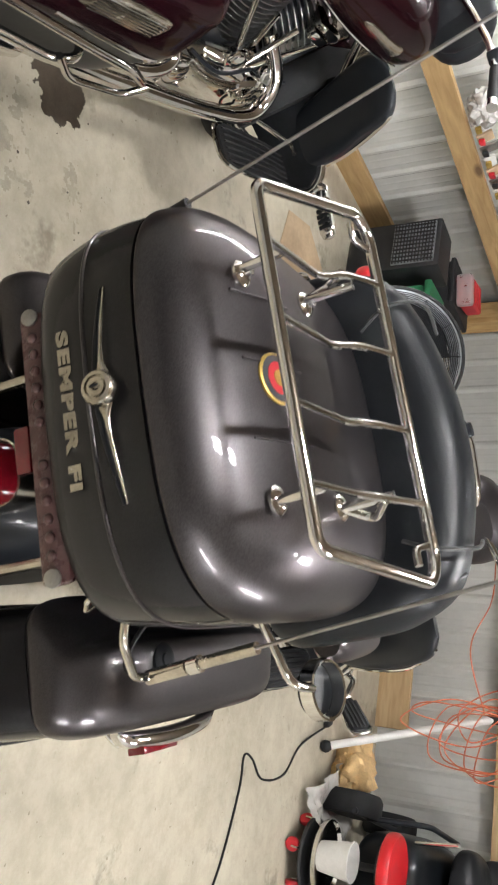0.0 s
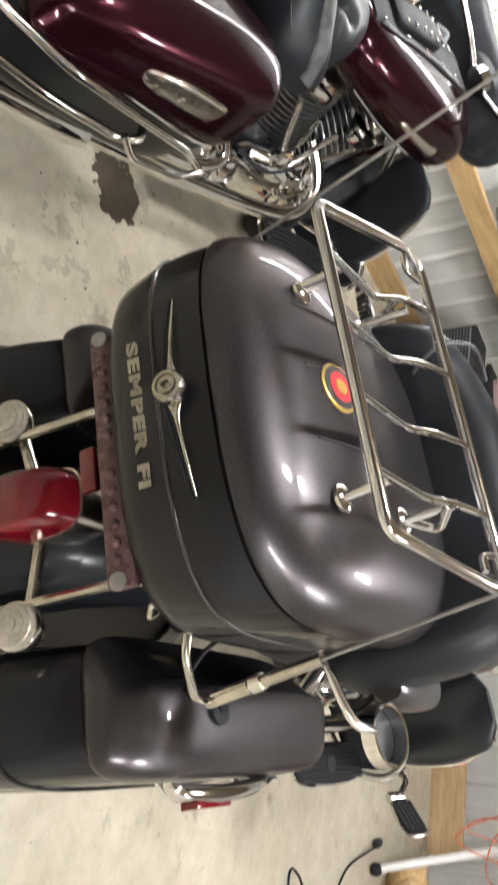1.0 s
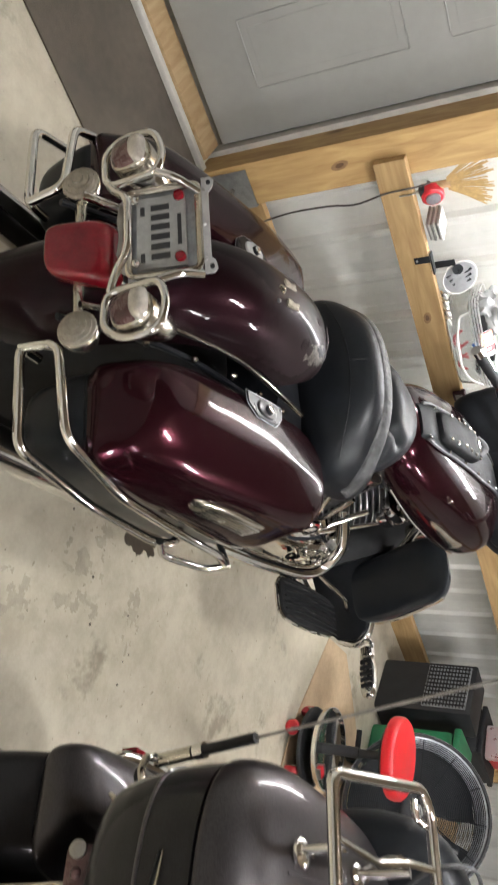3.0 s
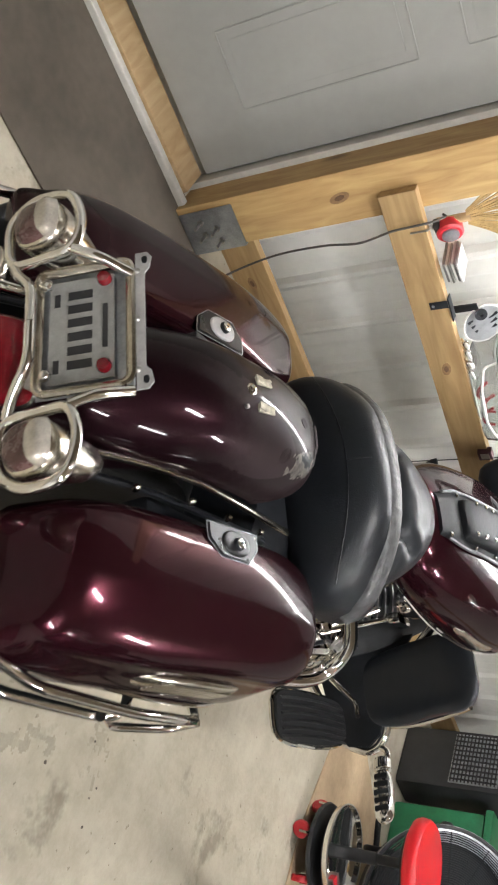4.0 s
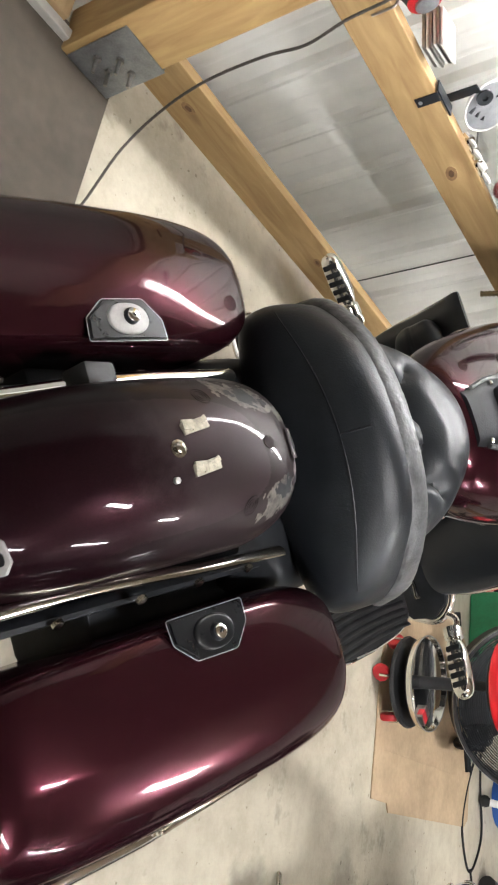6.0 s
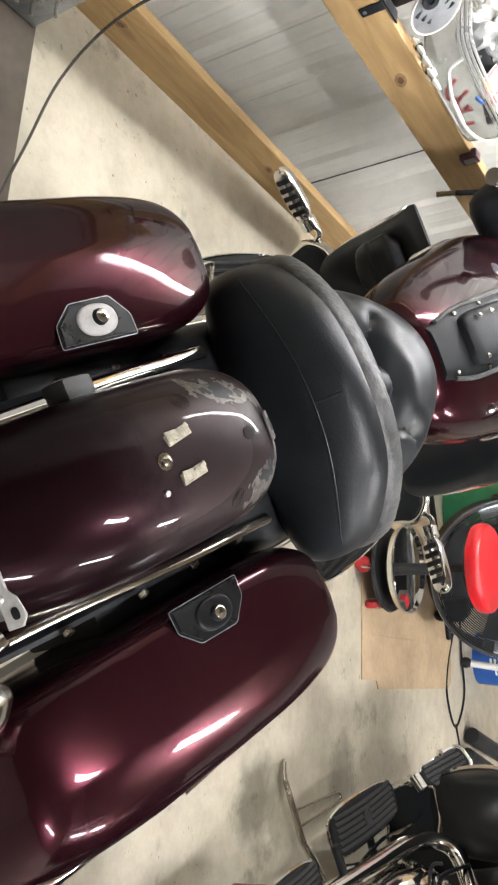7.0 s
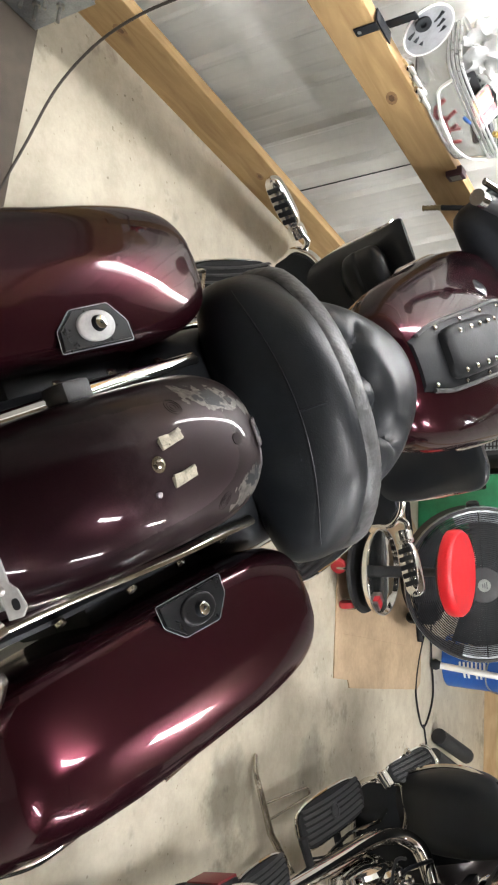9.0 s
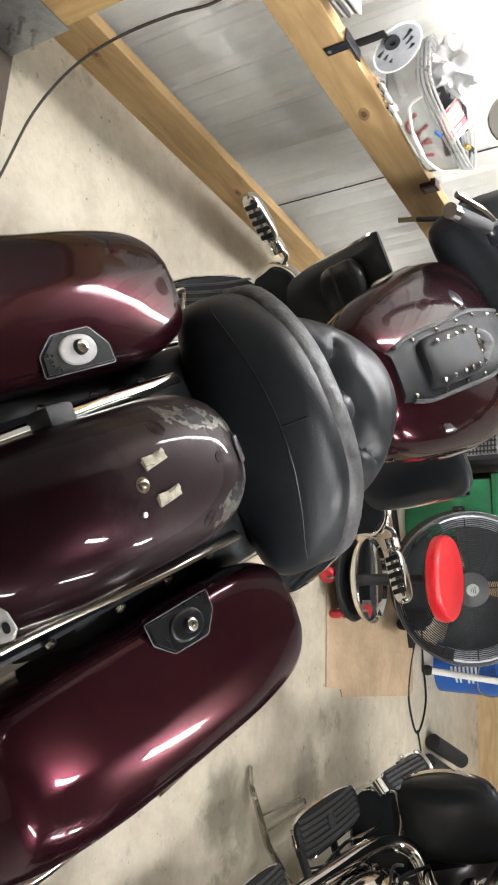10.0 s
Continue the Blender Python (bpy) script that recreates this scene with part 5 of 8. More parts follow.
        part("muffler", loft([(0.12, s * 0.29, 0.275, 0.03, 0.03, 2), (0.06, s * 0.29, 0.275, 0.05, 0.05, 2), (-0.5, s * 0.29, 0.275, 0.052, 0.052, 2), (-0.72, s * 0.29, 0.28, 0.045, 0.045, 2), (-0.73, s * 0.29, 0.28, 0.03, 0.03, 2)], "y", 24, 14), CHROME, bike, "chrome muffler")
        floorboard(bike, s * 0.383, 1.165, 0.345, 0.155, 0.51)
        part("footboard_bracket", bar([(s * 0.12, 1.2, 0.28), (s * 0.38, 1.2, 0.28)], 0.014), BLACK_SATIN, bike)
        part("engine_guard", bar([(s * 0.07, 1.34, 0.78), (s * 0.26, 1.47, 0.50), (s * 0.42, 1.5, 0.455), (s * 0.47, 1.5, 0.40), (s * 0.43, 1.5, 0.30), (s * 0.10, 1.38, 0.20)], 0.0155, 0.06), CHROME, bike, "chrome engine guard")
        cover = [(0.13, 0.24), (0.40, 0.29), (0.445, 0.33), (0.455, 0.40), (0.42, 0.445), (0.27, 0.49), (0.12, 0.60)]
        part("guard_cover", plate([(s * a, b) for a, b in cover], 0.012, pose(0, 1.485, 0, 90, 0, 0), 0.003), BLACK_SATIN, bike, "black cover laced inside the engine guard", False)
        foot_peg(bike, (s * 0.535, 1.465, 0.44), (s * 0.665, 1.39, 0.455), 0.023)
        part("peg_arm", bar([(s * 0.45, 1.5, 0.42), (s * 0.47, 1.49, 0.46), (s * 0.525, 1.472, 0.44)], 0.010, 0.02), CHROME, bike, "chrome peg arm")
        crown = [(0.74, 0.278, 1.350, 0.117, 0.042, 4.2), (0.785, 0.282, 1.322, 0.104, 0.035, 3.8), (0.812, 0.285, 1.304, 0.080, 0.026, 3.2), (0.828, 0.287, 1.293, 0.044, 0.013, 2.8)] if s > 0 else [(0.76, -0.275, 1.335, 0.112, 0.036, 4.6), (0.80, -0.30, 1.305, 0.090, 0.022, 4.0), (0.822, -0.325, 1.29, 0.060, 0.010, 3.0)]
        part("lower_fairing", loft([(0.30, s * 0.285, 1.52, 0.06, 0.020, 3), (0.36, s * 0.285, 1.52, 0.095, 0.030, 3.4), (0.52, s * 0.282, 1.47, 0.120, 0.042, 4.2), (0.66, s * 0.275, 1.40, 0.118, 0.044, 4.6)] + crown, "z", 44, 36), BLACK_GLOSS, bike, "black lower fairing panel")
        if s < 0:
            part("fairing_bulge", loft([(0.57, s * 0.285, 1.385, 0.03, 0.015, 2.6), (0.60, s * 0.285, 1.365, 0.066, 0.035, 3.2), (0.64, s * 0.285, 1.345, 0.074, 0.045, 3.2), (0.655, s * 0.285, 1.343, 0.0725, 0.0435, 3.2), (0.67, s * 0.285, 1.335, 0.072, 0.042, 3.2), (0.715, s * 0.285, 1.315, 0.066, 0.036, 3.2), (0.74, s * 0.285, 1.31, 0.03, 0.014, 2.6)], "z", 40, 40), BLACK_GLOSS, bike, "moulded bulge on the fairing")
        part("fairing_trim", tube([(s * 0.385, 1.52, 0.40), (s * 0.403, 1.47, 0.54), (s * 0.397, 1.40, 0.68), (s * 0.388, 1.325, 0.785)], 0.0075, 8, 6), CHROME, bike, "chrome edge")
    part("shift_lever", bar([(-0.24, 1.02, 0.34), (-0.30, 1.0, 0.40), (-0.31, 0.92, 0.42)], 0.008), CHROME, bike)
    part("brake_lever", bar([(0.22, 1.3, 0.34), (0.33, 1.36, 0.42), (0.37, 1.33, 0.43)], 0.009), CHROME, bike)
    stand = bar([(-0.12, 0.62, 0.2), (-0.27, 0.72, 0.085), (-0.31, 0.80, 0.072)], 0.012, 0.04)
    part("side_stand", stand, CHROME_DULL, bike, "side stand")
    part("stand_loop", bar([(-0.28, 0.50, 0.58), (-0.342, 0.545, 0.605), (-0.346, 0.590, 0.605), (-0.27, 0.56, 0.58)], 0.0045, 0.015), CHROME_DULL, bike, "bent wire loop")

    # fork, bars (turned to the left), headlamp
    steer = new("steering")
    steer.parent = bike
    steer.matrix_basis = pose(0, 1.42, 0, 0, 0, 18)
    tagged(steer, "handlebar and fork turned to the left")
    for s in (-1, 1):
        part("fork_leg", tube([(s * 0.10, 0.22, 0.33), (s * 0.10, 0.02, 1.0)], 0.032, 14), CHROME_DULL, steer, "chrome fork leg")
        part("handlebar", bar([(0, -0.02, 1.06), (s * 0.14, -0.04, 1.10), (s * 0.30, -0.16, 1.14), (s * 0.415, -0.33, 1.115)], 0.0125, 0.09), CHROME, steer, "chrome handlebar")
        g0, g1 = Vector((s * 0.335, -0.215, 1.133)), Vector((s * 0.42, -0.345, 1.112))
        part("grip", tube([g0, g1], 0.018, 14), RUBBER, steer, "black rubber grip")
        part("grip_end", tube([g1, g1 + (g1 - g0).normalized() * 0.03], 0.0185, 14), CHROME, steer, "chrome grip end")
        part("control_box", block((0.05, 0.05, 0.05), (s * 0.30, -0.165, 1.14), 0.012), BLACK_GLOSS, steer)
        part("lever", tube([(s * 0.29, -0.12, 1.145), (s * 0.36, -0.17, 1.135), (s * 0.45, -0.30, 1.12)], 0.0085, 8, 5, flat=0.6), CHROME, steer, "chrome lever")
        mirror(steer, (s * 0.29, -0.14, 1.16), (s * 0.53, -0.175, 1.25), (0, -1, 0.1))
    part("nacelle", loft([(-0.02, 0, 1.02, 0.10, 0.10, 2.6), (0.04, 0, 1.03, 0.24, 0.13, 2.6), (0.12, 0, 1.03, 0.26, 0.14, 2.6), (0.2, 0, 1.02, 0.13, 0.12, 2.4), (0.30, 0, 1.01, 0.11, 0.11, 2.2)], "y", 32, 20), BLACK_SATIN, steer, "black cover over the fork and headlamp")
    part("bar_bag", loft([(-0.36, 0.04, 1.05, 0.04, 0.06, 2.8), (-0.32, 0.04, 1.06, 0.07, 0.13, 2.8), (-0.12, 0.05, 1.05, 0.06, 0.12, 2.8), (0.1, 0.05, 1.05, 0.06, 0.12, 2.8), (0.20, 0.05, 1.05, 0.05, 0.10, 2.8), (0.23, 0.05, 1.05, 0.03, 0.05, 2.8)], "x", 26, 20), BLACK_SATIN, steer, "black fabric cover behind the bars")
    part("speedometer", lathe([(0.05, 0), (0.05, 0.03), (0.042, 0.036), (0.002, 0.037)], 26, pose(0.0, -0.09, 1.07, -35, 0, 0)), CHROME, steer, "chrome instrument")
    skirt_fender([(0.06, 0.40), (0.02, 0.52), (0.08, 0.62), (0.22, 0.68), (0.38, 0.64), (0.5, 0.52), (0.55, 0.38)], 0.085, 0.08, BURGUNDY, "front_fender", steer, "burgundy front fender")
    return bike


burgundy_motorcycle()


# ---- the charcoal motorcycle with the top case; its own frame as above ----
def lettering(text, size, depth, mat_, name, parent, m, label):
    """Solid letters from the built-in font."""
    curve = bpy.data.curves.new(name, "FONT")
    curve.body, curve.size, curve.extrude, curve.align_x, curve.align_y = text, size, depth, "CENTER", "CENTER"
    curve.space_character, curve.offset = 1.16, 0.0019
    ob = bpy.data.objects.new("letters", curve)
    scene.collection.objects.link(ob)
    me = bpy.data.meshes.new_from_object(ob.evaluated_get(bpy.context.evaluated_depsgraph_get()))
    bpy.data.objects.remove(ob)
    bm = bmesh.new()
    bm.from_mesh(me)
    bpy.data.meshes.remove(me)
    bmesh.ops.transform(bm, matrix=m, verts=bm.verts)
    return part(name, bm, mat_, parent, label, False)


def charcoal_motorcycle():
    bike = thing("motorcycle", pose(0.267, 1.093, 0, 0, -13.3, -9), "charcoal metallic touring motorcycle with top case, leaning on its stand", "motorcycle", "parked motorcycles")
    wheel(bike, 0.62, 0.325, 0.15, "rear_wheel")
    wheel(bike, 2.32, 0.325, 0.14, "front_wheel", 20)
    skirt_fender([(0.10, 0.34), (0.115, 0.48), (0.17, 0.62), (0.28, 0.72), (0.45, 0.79), (0.62, 0.81), (0.80, 0.80)], 0.135, 0.13, BLACK_GLOSS, "rear_fender", bike, "black rear fender")

    # top case
    case = new("top_case")
    case.parent = bike
    tagged(case, "charcoal metallic top case with a chrome luggage rack on its lid")
    yc = 0.225

    def bow(x, y, z):
        """The rear wall leans out at the lid and bows gently."""
        back = max(0.0, (yc - y) / 0.29)
        return (x, y + 0.035 * back * (abs(x) / 0.33) ** 2 + 0.045 * back * max(0.0, 1.0 - z) / 0.1 * 0.5, z)

    shell = part("body", loft([(0.893, 0, yc + 0.02, 0.245, 0.262, 4.4), (0.900, 0, yc + 0.012, 0.276, 0.284, 4.6), (0.92, 0, yc + 0.006, 0.290, 0.294, 4.8), (0.95, 0, yc + 0.006, 0.296, 0.298, 4.8), (0.99, 0, yc + 0.012, 0.302, 0.302, 4.8), (1.04, 0, yc + 0.024, 0.309, 0.313, 4.5), (1.082, 0, yc + 0.033, 0.311, 0.319, 4.2)], "z", 96, 24, bow), CHARCOAL_FLAT, case, "dull charcoal lower shell")
    shell_tree = BVHTree.FromPolygons([v.co for v in shell.data.vertices], [p.vertices for p in shell.data.polygons])
    line = []
    for q in np.linspace(-195, 15, 61):
        d = Vector((math.cos(radians(q)), math.sin(radians(q)), 0))
        hit = shell_tree.ray_cast(Vector((0, yc, 1.004)) + d * 1.2, -d)[0]
        line.append(hit + d * 0.0005)
    part("seal", loft([(1.076, 0, yc + 0.033, 0.305, 0.313, 4.2), (1.092, 0, yc + 0.033, 0.305, 0.313, 4.2)], "z", 64, 3, bow), BLACK_SATIN, case, "black rubber seal")
    yl = yc + 0.03
    lid = part("lid", loft([(1.086, 0, yl + 0.004, 0.311, 0.319, 4.2), (1.094, 0, yl + 0.004, 0.315, 0.322, 4.2), (1.120, 0, yl + 0.010, 0.313, 0.316, 4.2), (1.145, 0, yl + 0.020, 0.304, 0.302, 4.1), (1.168, 0, yl + 0.034, 0.286, 0.280, 3.9), (1.186, 0, yl + 0.048, 0.260, 0.250, 3.6), (1.201, 0, yl + 0.058, 0.222, 0.212, 3.3), (1.212, 0, yl + 0.060, 0.17, 0.165, 3.0), (1.218, 0, yl + 0.060, 0.105, 0.105, 2.7), (1.220, 0, yl + 0.06, 0.03, 0.03, 2.2)], "z", 84, 64, bow), CHARCOAL, case, "glossy charcoal metallic lid")
    part("crease", tube(line, 0.0032, 8), CHARCOAL, case, "raised moulding line")
    lid_top = surface(lid)
    for x in (-0.135, -0.032, 0.082):
        part("lid_rib", tube([lid_top(x, y)[0] + Vector((0, 0, 0.0012)) for y in np.linspace(0.045, 0.17, 9)], 0.0020, 6, 2), CHARCOAL, lid, "shallow rib in the lid")
    lock = part("lock", lathe([(0.024, 0.0), (0.024, 0.010), (0.021, 0.015), (0.016, 0.016), (0.0155, 0.011), (0.013, 0.011), (0.0125, 0.016), (0.006, 0.0165), (0.006, 0.012)], 28, aim((0, -0.078, 1.036), (0, -1, 0.12))), CHROME_DULL, case, "round chrome lock")
    part("key_slot", block((0.003, 0.003, 0.012), (0, -0.0975, 1.038), 0), BLACK_SATIN, lock, "", False)
    for s in (-1, 1):
        part("wing", loft([(0.02, -0.072, 1.036, 0.006, 0.012, 2), (0.045, -0.073, 1.037, 0.004, 0.004, 2), (0.10, -0.067, 1.040, 0.0025, 0.0025, 2), (0.15, -0.056, 1.042, 0.002, 0.0015, 2)], "x", 14, 14, lambda x, y, z: (s * x, y, z)), CHROME_DULL, lock, "slim chrome wing beside the lock")
        # black sliver modelled as the shadow that the wing casts
        part("wing_shadow", loft([(0.02, -0.070, 1.022, 0.003, 0.005, 2), (0.08, -0.066, 1.028, 0.003, 0.004, 2), (0.15, -0.055, 1.036, 0.002, 0.002, 2)], "x", 14, 14, lambda x, y, z: (s * x, y, z)), BLACK_SATIN, case, "dark sliver drawn as shadow below the wing")
        part("hinge_strap", bar([(s * 0.235, 0.035, 0.93), (s * 0.25, 0.02, 0.905), (s * 0.262, 0.04, 0.885), (s * 0.245, 0.06, 0.90)], 0.004, 0.01, True, 6), CHROME_DULL, case, "wire latch")
    lettering("SEMPER FI", 0.031, 0.002, CHROME_DULL, "lettering", case, pose(0.006, -0.060, 0.968, 80, 0, 0) @ Matrix.Diagonal((1.45, 0.74, 1, 1)), "raised chrome letters")

    # round emblem on the lid
    ep, en = lid_top(-0.010, 0.108)
    em = aim(ep - en * 0.0006, en)
    emblem = part("emblem", lathe([(0.039, 0), (0.039, 0.0025), (0.037, 0.004), (0.034, 0.004)], 36, em), GOLD, lid, "round emblem in gold, black and red")
    part("emblem_ring", lathe([(0.0345, 0.003), (0.0345, 0.0046), (0.025, 0.005)], 32, em), INK, emblem)
    part("emblem_ring", lathe([(0.0245, 0.004), (0.0245, 0.0058), (0.002, 0.0062)], 28, em), RED_PLASTIC, emblem)
    part("emblem_centre", lathe([(0.013, 0.005), (0.012, 0.0072), (0.002, 0.0078)], 18, em), GOLD, emblem)

    # luggage rack
    rack = new("luggage_rack")
    rack.parent = bike
    tagged(rack, "chrome tube luggage rack on the top case lid")
    part("outer_bar", bar([(-0.247, 0.0, 1.262), (0.247, 0.0, 1.262), (0.297, 0.262, 1.322), (0.262, 0.292, 1.325), (-0.262, 0.292, 1.325), (-0.29, 0.262, 1.322)], 0.0092, 0.022, True, 12), CHROME, rack, "outer chrome tube")
    for x in (-0.165, -0.055, 0.06, 0.165):
        part("slat", bar([(x, 0.0, 1.262), (x, 0.165, 1.272), (x * 1.05, 0.205, 1.30), (x * 1.08, 0.292, 1.325)], 0.0078, 0.02, n=10, flat=0.75), CHROME, rack, "chrome cross bar")
    for s in (-1, 1):
        part("eye", bar([(s * 0.27, 0.24, 1.314), (s * 0.245, 0.245, 1.312), (s * 0.24, 0.285, 1.32)], 0.006, 0.012), CHROME, rack)
        for y, zt in ((0.066, 1.262), (0.235, 1.30)):
            post = part("rack_foot", lathe([(0.021, 0), (0.021, 0.005), (0.016, 0.010), (0.008, 0.012), (0.007, 0.020)], 20, aim(lid_top(s * 0.165, y + 0.008)[0], (0, -0.1, 1))), CHROME, rack, "round chrome foot")
            part("stem", tube([(s * 0.168, y, 1.19), (s * 0.166, y - 0.01 * (y < 0.1), zt)], 0.0075, 10), CHROME, post)
        part("brace", bar([(s * 0.166, 0.235, 1.215), (s * 0.19, 0.26, 1.26), (s * 0.175, 0.20, 1.296)], 0.0075, 0.02), CHROME, rack)

    # light bar under the case
    strip = part("light_bar", block((0.405, 0.024, 0.046), (0, 0, 0), 0.011, pose(0.022, -0.002, 0.880, -12, 0, 0)), DULL_RED_LENS, bike, "dusty red light bar under the case")
    for k in range(6):
        for s in (-1, 1):
            part("led_bump", ball(0.0085, (0.022 + s * (0.032 + 0.026 * k), -0.014, 0.880), (1, 0.7, 1), 12), DULL_RED_LENS, strip)
    for s in (-1, 1):
        part("end_screw", lathe([(0.013, 0), (0.013, 0.004), (0.006, 0.006)], 14, aim((0.022 + s * 0.193, -0.015, 0.880), (0, -1, 0.2))), STEEL, strip)
    part("reflector", block((0.075, 0.014, 0.03), (0, 0.055, 0.79), 0.005), RED_LENS, bike, "red reflector")
    tail = part("tail_light", loft([(0.20, 0, 0.645, 0.052, 0.07, 3.2), (0.13, 0, 0.645, 0.058, 0.078, 3.2), (0.115, 0, 0.645, 0.06, 0.08, 3.2)], "y", 26, 8), CHROME_DULL, bike, "chrome tail light housing")
    part("lens", loft([(0.116, 0, 0.642, 0.058, 0.078, 3.4), (0.085, 0, 0.632, 0.056, 0.078, 3.4), (0.06, 0, 0.615, 0.052, 0.07, 3.2), (0.045, 0, 0.60, 0.045, 0.055, 3), (0.04, 0, 0.595, 0.02, 0.03, 2.4)], "y", 30, 16), RED_LENS, tail, "large red tail light lens")
    for s in (-1, 1):
        turn_signal(bike, (s * 0.19, 0.12, 0.567), (0, -1, 0.15), 0.044, CLEAR_LENS)
        part("signal_stalk", tube([(s * 0.05, 0.15, 0.60), (s * 0.17, 0.15, 0.57)], 0.013, 10), CHROME_DULL, bike, "chrome signal stalk")
        part("fender_rail", tube([(s * 0.155, 0.12, 0.50), (s * 0.157, 0.14, 0.66), (s * 0.158, 0.18, 0.79), (s * 0.155, 0.4, 0.84)], 0.0095, 8, 5), CHROME_DULL, bike, "chrome fender rail")
        part("case_bracket", block((0.03, 0.35, 0.03), (s * 0.13, 0.28, 0.875), 0.006), BLACK_SATIN, bike, "black case bracket")

    def saddlebag(parent, s):
        bag = new("saddlebag")
        bag.parent = parent
        tagged(bag, "charcoal hard saddlebag with a chrome guard")

        def out(x, y, z):
            up = max(0.0, min(1.0, (z - 0.6) / 0.13))
            top = max(0.0, min(1.0, (z - 0.625) / 0.075))
            x += 0.085 * top * max(0.0, 0.46 - x) / 0.27
            return (s * (x - 0.05 * max(0, 0.62 - z)), y, z - up * (0.20 * max(0, x - 0.30) + 0.10 * max(0, 0.45 - y)))

        yb, hb = 0.605, 0.385
        part("body", loft([(0.29, 0.318, yb - 0.08, 0.08, 0.36, 4), (0.31, 0.320, yb - 0.08, 0.115, 0.39, 4.4), (0.42, 0.322, yb - 0.07, 0.122, 0.404, 5), (0.52, 0.322, yb - 0.035, 0.124, 0.398, 5), (0.606, 0.322, yb, 0.124, 0.376, 5)], "z", 56, 22, out), CHARCOAL_FLAT, bag, "dark charcoal saddlebag body")
        part("belt", loft([(0.475, 0.322, yb - 0.05, 0.1275, 0.404, 5), (0.482, 0.322, yb - 0.05, 0.129, 0.406, 5), (0.487, 0.322, yb - 0.05, 0.1275, 0.404, 5)], "z", 56, 5, out), CHARCOAL_FLAT, bag, "raised line round the body")
        part("seam", loft([(0.600, 0.322, yb, 0.120, 0.373, 5), (0.618, 0.322, yb, 0.120, 0.373, 5)], "z", 56, 3, out), BLACK_SATIN, bag, "black seam")
        bag_lid = part("lid", loft([(0.612, 0.322, yb, 0.127, hb - 0.006, 5.8), (0.63, 0.322, yb, 0.130, hb - 0.002, 6), (0.668, 0.321, yb + 0.004, 0.129, hb - 0.006, 6), (0.696, 0.320, yb + 0.010, 0.125, hb - 0.016, 6), (0.717, 0.318, yb + 0.014, 0.116, hb - 0.030, 5.6), (0.730, 0.314, yb + 0.016, 0.103, hb - 0.047, 5.2), (0.738, 0.310, yb + 0.016, 0.084, hb - 0.075, 4.8), (0.742, 0.304, yb + 0.01, 0.05, hb - 0.14, 4), (0.743, 0.30, yb, 0.014, hb - 0.27, 3.2)], "z", 92, 60, out), CHARCOAL, bag, "glossy charcoal metallic saddlebag lid")
        lp, _ = surface(bag_lid)(s * 0.335, 0.46)
        boss = part("lock_boss", lathe([(0.034, -0.004), (0.034, 0.003), (0.028, 0.006), (0.015, 0.006), (0.014, 0.010), (0.004, 0.010)], 26, Matrix.Translation(lp)), BLACK_SATIN, bag_lid, "round black lock boss")
        trim = part("side_trim", loft([(0.43, 0.456, 0.626, 0.006, 0.010, 2.2), (0.46, 0.470, 0.632, 0.016, 0.022, 2.6), (0.58, 0.478, 0.640, 0.018, 0.028, 2.8), (0.70, 0.470, 0.646, 0.015, 0.024, 2.6), (0.76, 0.452, 0.650, 0.005, 0.008, 2)], "y", 18, 18, lambda x, y, z: (s * x, y, z)), CHROME, bag, "chrome side trim")
        part("guard_rail", bar([(s * 0.44, 0.43, 0.60), (s * 0.482, 0.47, 0.604), (s * 0.486, 0.70, 0.614), (s * 0.44, 0.79, 0.625)], 0.007, 0.03), CHROME, bag, "chrome guard rail")
        part("reflector", block((0.016, 0.12, 0.040), (s * 0.494, 0.545, 0.632), 0.004), RED_LENS, bag, "red side reflector")
        part("muffler", loft([(0.98, s * 0.30, 0.26, 0.04, 0.04, 2), (0.9, s * 0.30, 0.26, 0.052, 0.052, 2), (0.2, s * 0.30, 0.26, 0.054, 0.054, 2), (0.0, s * 0.30, 0.26, 0.048, 0.048, 2), (-0.01, s * 0.30, 0.26, 0.03, 0.03, 2)], "y", 22, 12), CHROME, parent, "chrome muffler")

    mirrored(saddlebag, bike)

    # aerials on their springs
    def aerial(parent, s):
        an = new("aerial")
        an.parent = parent
        tagged(an, "whip aerial on a folding chrome base")
        b = Vector((s * 0.362, 0.20, 0.88))
        d = Vector((-0.082, -0.132, 0.988) if s > 0 else (-0.028, -0.18, 0.983)).normalized()
        tip = b + d * 1.15
        part("arm", bar([(s * 0.26, 0.10, 0.915), (s * 0.31, 0.10, 0.90), (s * 0.36, 0.17, 0.865), b], 0.007, 0.02), CHROME_DULL, an, "steel arm")
        part("base", tube([b - d * 0.01, b + d * 0.07], 0.012, 12), CHROME_DULL, an, "chrome joint")
        part("coil", tube([b + d * 0.07, b + d * 0.20], 0.0095, 12), CHROME_DULL if s > 0 else BLACK_PLASTIC, an, "loading coil")
        part("collar", tube([b + d * 0.075, b + d * 0.095], 0.0135, 12), CHROME, an)
        part("whip", tube([b + d * 0.2, b + d * 0.45, tip], 0.0028, 8), STEEL, an, "thin steel whip")
        part("cable", tube([(s * 0.365, 0.18, 0.88), (s * 0.34, 0.2, 0.83), (s * 0.28, 0.24, 0.85), (s * 0.24, 0.3, 0.9)], 0.004, 6, 6), RUBBER, an, "black cable")

    mirrored(aerial, bike)

